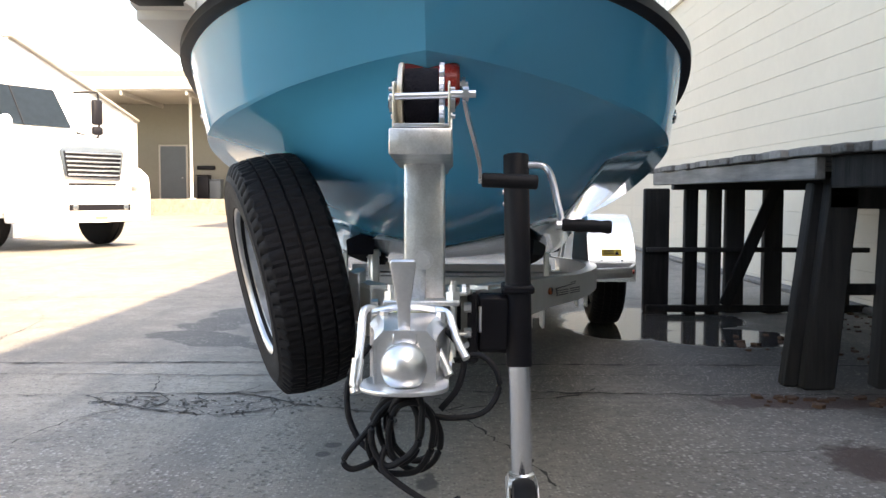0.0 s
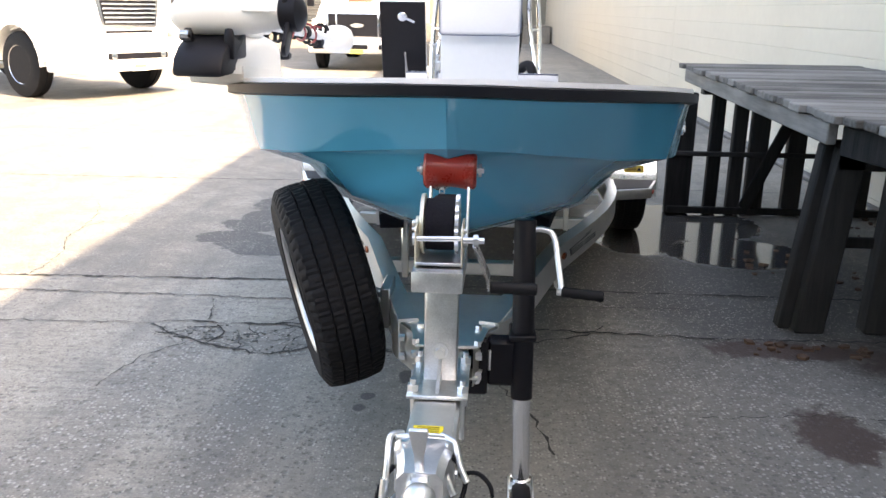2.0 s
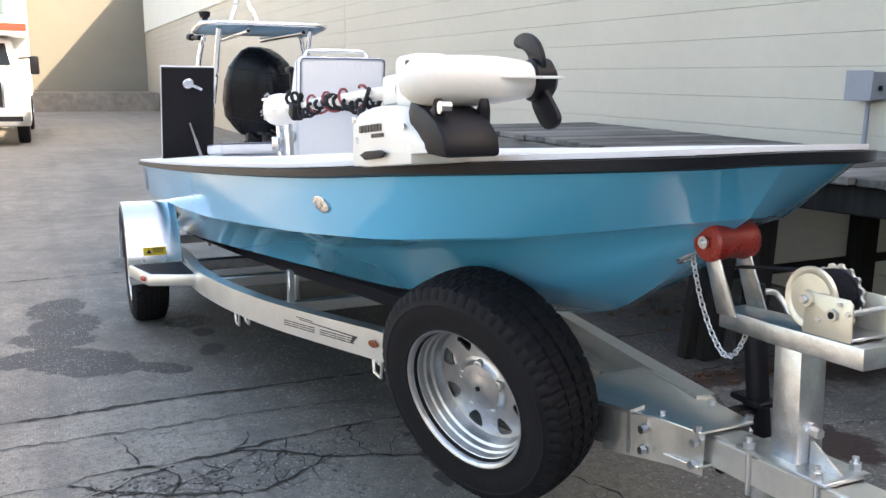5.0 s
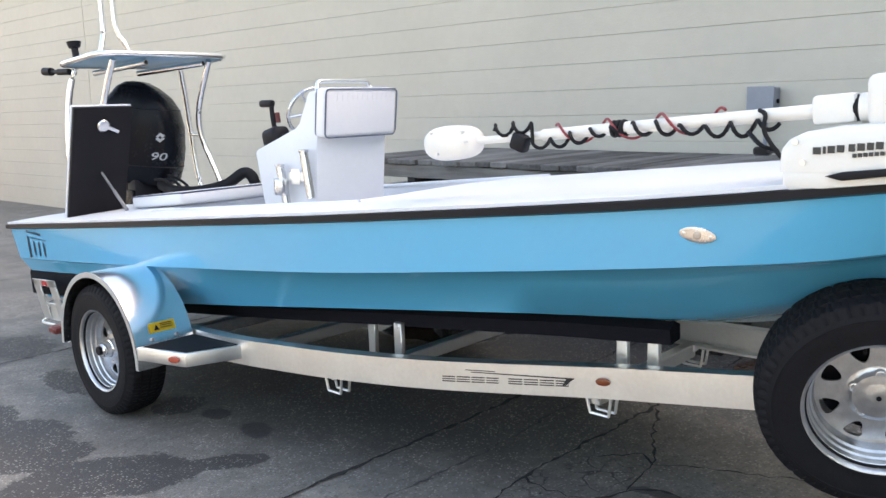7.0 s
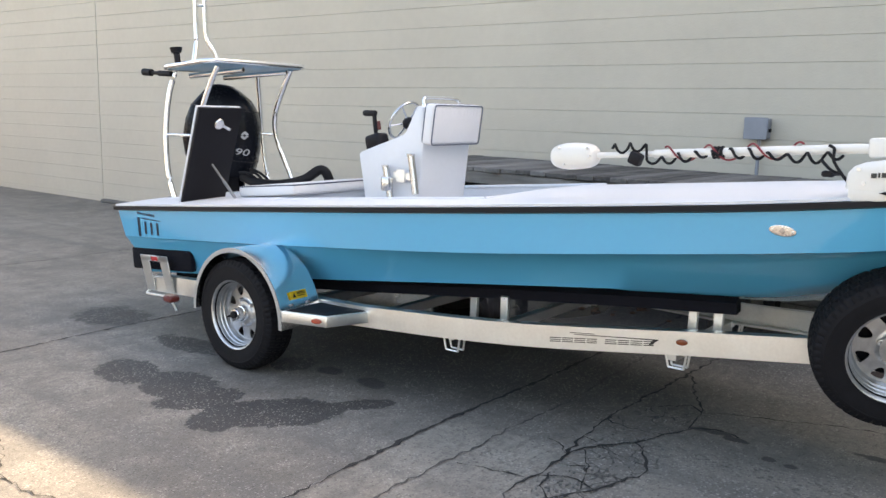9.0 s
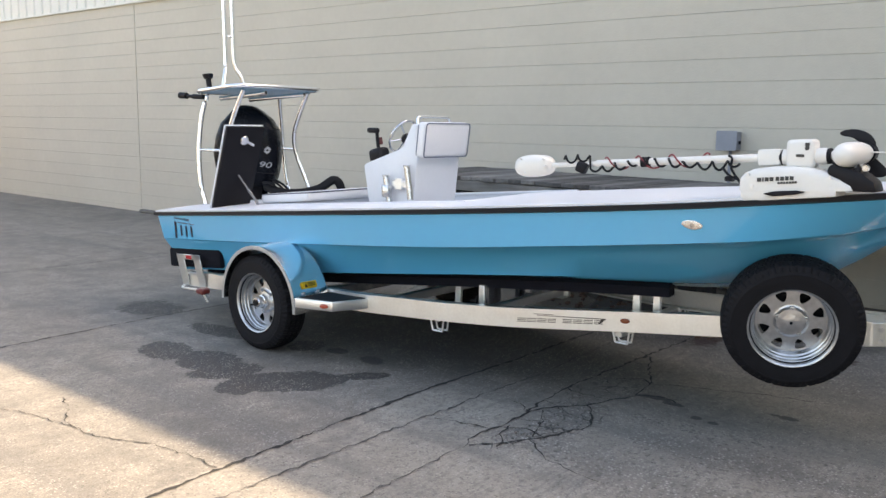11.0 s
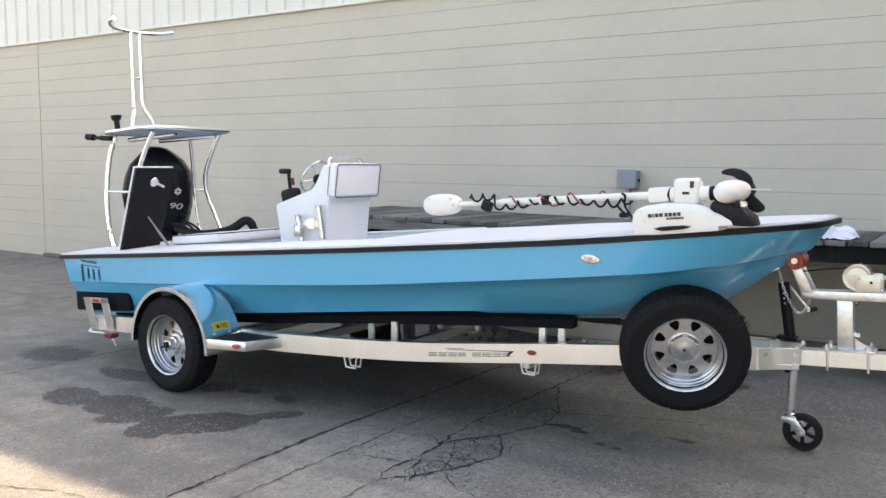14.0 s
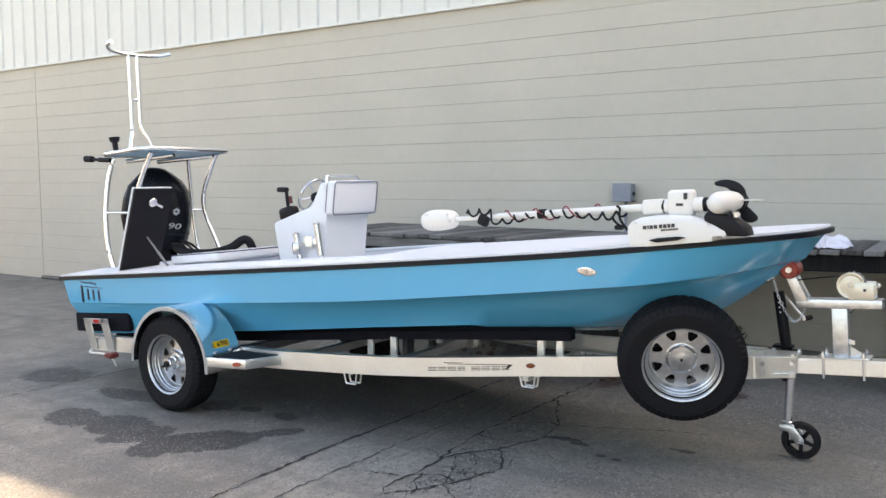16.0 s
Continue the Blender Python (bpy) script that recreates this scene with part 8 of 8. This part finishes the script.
    ws = part("windscreen", bm, material("tinted windscreen glass", (0.02, 0.03, 0.04), 0.06, vary=0.2), t, "dark tinted windscreen")
    for x in (0.0,):
        bm = bmesh.new()
        rod(bm, (x, -0.535, 2.0), (x, -0.925, 2.66), 0.012)
        part("screen_bar", bm, BLACK_PLASTIC, ws)
    for s in (-1, 1):
        bm = bmesh.new()
        g = bmesh.new()
        g.faces.new([g.verts.new(p) for p in ((s * 1.065, -0.80, 2.0), (s * 1.065, -1.75, 2.0), (s * 1.0, -1.75, 2.62), (s * 1.0, -1.05, 2.62))])
        bmesh.ops.solidify(g, geom=g.faces[:], thickness=0.01)
        join(bm, g)
        part("side_window", bm, GLASS_DARK, t)
        bm = bmesh.new()
        rod(bm, (s * 0.85, -1.75, 0.70), (s * 0.85, -3.0, 0.70), 0.30, n=24)
        part("fuel_tank", bm, CHROME, t, "round metal fuel tank")
        bm = bmesh.new()
        box(bm, (s * 0.95 - 0.2, -1.65, 0.40), (s * 0.95 + 0.2, -0.75, 0.48), 0.01)
        box(bm, (s * 0.95 - 0.2, -1.6, 0.70), (s * 0.95 + 0.2, -0.8, 0.76), 0.01)
        part("cab_step", bm, ALU, t)
        road_wheel(t, Matrix.Translation((s * 0.95, -3.6, 0.5)) @ Matrix.Rotation(radians(90 * s), 4, "Y"), 0.5, 0.5)
    bm = bmesh.new()
    for s in (-1, 1):
        box(bm, (s * 0.43 - 0.04, -4.3, 0.62), (s * 0.43 + 0.04, 1.0, 0.88), 0.01)
    box(bm, (-0.9, -0.06, 0.42), (0.9, 0.06, 0.55), 0.01)
    part("chassis", bm, BLACK_PLASTIC, t)


build_tractor()


def build_box_truck():
    F = frame_at(-2.75, 18.9, 180)
    t = thing("box_truck", (0, 0, 0), "white box truck with a red stripe facing down the yard", "truck", frame_of=F)
    red = material("red livery", (0.62, 0.05, 0.03), 0.4, vary=0.06)
    teal = material("dark livery", (0.10, 0.16, 0.16), 0.4)
    bm = bmesh.new()
    rows = []
    for y, w, zl, zt in ((1.02, 0.86, 0.62, 1.30), (0.98, 0.95, 0.60, 1.42), (0.6, 1.0, 0.60, 1.52), (0.0, 1.03, 0.62, 1.60)):
        rows.append([Vector((x * w, y, zl + (zt - zl) * z)) for x, z in ((-1, 0), (-1, 0.7), (-0.92, 0.93), (-0.6, 1.0), (0, 1.01), (0.6, 1.0), (0.92, 0.93), (1, 0.7), (1, 0))])
    loft(bm, rows)
    cap = bmesh.new()
    cap.faces.new([cap.verts.new(p) for p in rows[0]])
    join(bm, cap)
    bmesh.ops.remove_doubles(bm, verts=bm.verts, dist=1e-4)
    part("hood", bm, TRUCK_WHITE, t, "white hood")
    bm = bmesh.new()
    plate(bm, [(-0.70, 0.72), (0.70, 0.72), (0.72, 1.32), (-0.72, 1.32)], 0.05, PY(1.06), 0.03)
    g = part("grille", bm, CHROME, t, "large chrome-framed grille")
    bm = bmesh.new()
    plate(bm, [(-0.46, 0.78), (0.46, 0.78), (0.46, 1.27), (-0.46, 1.27)], 0.02, PY(1.078))
    part("grille_mesh", bm, BLACK_PLASTIC, g)
    for s in (-1, 1):
        bm = bmesh.new()
        plate(bm, [(s * 0.58 - 0.08, 0.78), (s * 0.58 + 0.08, 0.78), (s * 0.58 + 0.08, 1.27), (s * 0.58 - 0.08, 1.27)], 0.02, PY(1.078))
        part("grille_vent", bm, BLACK_PLASTIC, g)
    bm = bmesh.new()
    plate(bm, [(0.15 * math.cos(a), 0.05 * math.sin(a)) for a in [2 * math.pi * k / 24 for k in range(24)]], 0.02, Matrix.Translation((0, 0, 1.02)) @ PY(1.10))
    part("badge", bm, STEEL, g)
    bm = bmesh.new()
    plate(bm, [(-1.14, 0.80), (-1.14, 1.05), (-0.95, 1.20), (0.95, 1.20), (1.14, 1.05), (1.14, 0.80)], 0.30, Matrix.Translation((0, 0, 0.40)), 0.03)
    bp = part("bumper", bm, ALU, t, "silver bumper")
    for x in (-0.75, 0.0, 0.75):
        bm = bmesh.new()
        box(bm, (x - 0.25, 1.198, 0.50), (x + 0.25, 1.206, 0.60), 0.01)
        part("bumper_slot", bm, BLACK_PLASTIC, bp)
    bm = bmesh.new()
    box(bm, (-0.15, 1.20, 0.40), (0.15, 1.21, 0.49))
    part("number_plate", bm, material("plate yellow", (0.75, 0.65, 0.1), 0.5), bp)
    for s in (-1, 1):
        bm = bmesh.new()
        box(bm, (s * 0.92 - 0.14, 0.90, 0.78), (s * 0.92 + 0.14, 1.02, 1.16), 0.05, Matrix.Rotation(radians(-20 * s), 4, "Z"), 2)
        part("headlamp", bm, material("lamp glass", (0.6, 0.58, 0.55), 0.12), t)
        bm = bmesh.new()
        arc = [(0.1 + 0.52 * math.cos(radians(a)), 0.45 + 0.50 * math.sin(radians(a))) for a in range(0, 181, 15)]
        loft(bm, [[Vector((s * x, y, z)) for y, z in arc] for x in (0.85, 1.15)])
        bmesh.ops.solidify(bm, geom=bm.faces[:], thickness=0.04)
        part("fender", bm, TRUCK_WHITE, t)
        road_wheel(t, Matrix.Translation((s * 0.98, 0.1, 0.41)) @ Matrix.Rotation(radians(90 * s), 4, "Y"), 0.41, 0.24)
        road_wheel(t, Matrix.Translation((s * 0.95, -4.6, 0.41)) @ Matrix.Rotation(radians(90 * s), 4, "Y"), 0.41, 0.4)
        bm = bmesh.new()
        tube(bm, [(s * 0.98, -0.2, 1.75), (s * 1.25, -0.1, 1.75), (s * 1.28, -0.1, 1.6)], 0.02, 8)
        box(bm, (s * 1.28 - 0.09, -0.15, 1.42), (s * 1.28 + 0.09, -0.07, 1.80), 0.03, None, 2)
        part("wing_mirror", bm, BLACK_PLASTIC, t)
    bm = bmesh.new()
    rows = []
    for z, yf, w in ((0.6, 0.0, 1.02), (1.55, 0.0, 1.02), (2.08, -0.42, 0.88), (2.18, -0.6, 0.82)):
        rows.append([Vector((-w, -1.5, z)), Vector((-w, yf - 0.1, z)), Vector((-w + 0.12, yf, z)), Vector((w - 0.12, yf, z)), Vector((w, yf - 0.1, z)), Vector((w, -1.5, z))])
    loft(bm, rows)
    cap = bmesh.new()
    cap.faces.new([cap.verts.new(p) for p in rows[-1]])
    join(bm, cap)
    bmesh.ops.remove_doubles(bm, verts=bm.verts, dist=1e-4)
    part("cab", bm, TRUCK_WHITE, t, "white cab")
    bm = bmesh.new()
    q = bmesh.new()
    q.faces.new([q.verts.new(p) for p in ((-0.84, 0.015, 1.60), (0.84, 0.015, 1.60), (0.74, -0.395, 2.06), (-0.74, -0.395, 2.06))])
    bmesh.ops.solidify(q, geom=q.faces[:], thickness=-0.012)
    join(bm, q)
    part("windscreen", bm, GLASS_DARK, t, "dark windscreen")
    bm = bmesh.new()
    box(bm, (-0.28, 0.05, 1.535), (0.28, 0.55, 1.60), 0.01, Matrix.Rotation(radians(-8), 4, "X"))
    part("hood_stripe", bm, red, t)
    for x in (-0.45, -0.15, 0.15, 0.45):
        bm = bmesh.new()
        box(bm, (x - 0.05, -0.72, 2.175), (x + 0.05, -0.62, 2.215), 0.012)
        part("roof_lamp", bm, material("amber roof lamp", (0.6, 0.3, 0.08), 0.3), t)
    # load box with a nose over the cab
    bm = bmesh.new()
    plate(bm, [(-0.05, 2.22), (-0.05, 3.55), (-6.6, 3.55), (-6.6, 0.95), (-1.55, 0.95), (-1.55, 2.22)], 2.36, PX(-1.18), 0.02)
    bx = part("load_box", bm, TRUCK_WHITE, t, "white load box")
    bm = bmesh.new()
    box(bm, (-1.182, -0.052, 2.30), (1.182, -0.045, 2.46))
    part("stripe", bm, red, bx)
    bm = bmesh.new()
    box(bm, (-0.35, -0.044, 2.355), (0.55, -0.041, 2.40))
    part("slogan_bar", bm, TRUCK_WHITE, bx, smooth=False)
    for x0, x1 in ((-0.95, -0.60), (-0.40, -0.05), (0.05, 0.36), (0.48, 0.79)):
        bm = bmesh.new()
        box(bm, (-x1, -0.044, 2.62), (-x0, -0.040, 2.95))
        part("name_bar", bm, teal, bx, smooth=False)
    bm = bmesh.new()
    for s in (-1, 1):
        box(bm, (s * 0.4 - 0.05, -6.4, 0.55), (s * 0.4 + 0.05, 0.9, 0.75))
    box(bm, (-0.85, 0.04, 0.34), (0.85, 0.16, 0.46))
    part("chassis", bm, BLACK_PLASTIC, t)


build_box_truck()
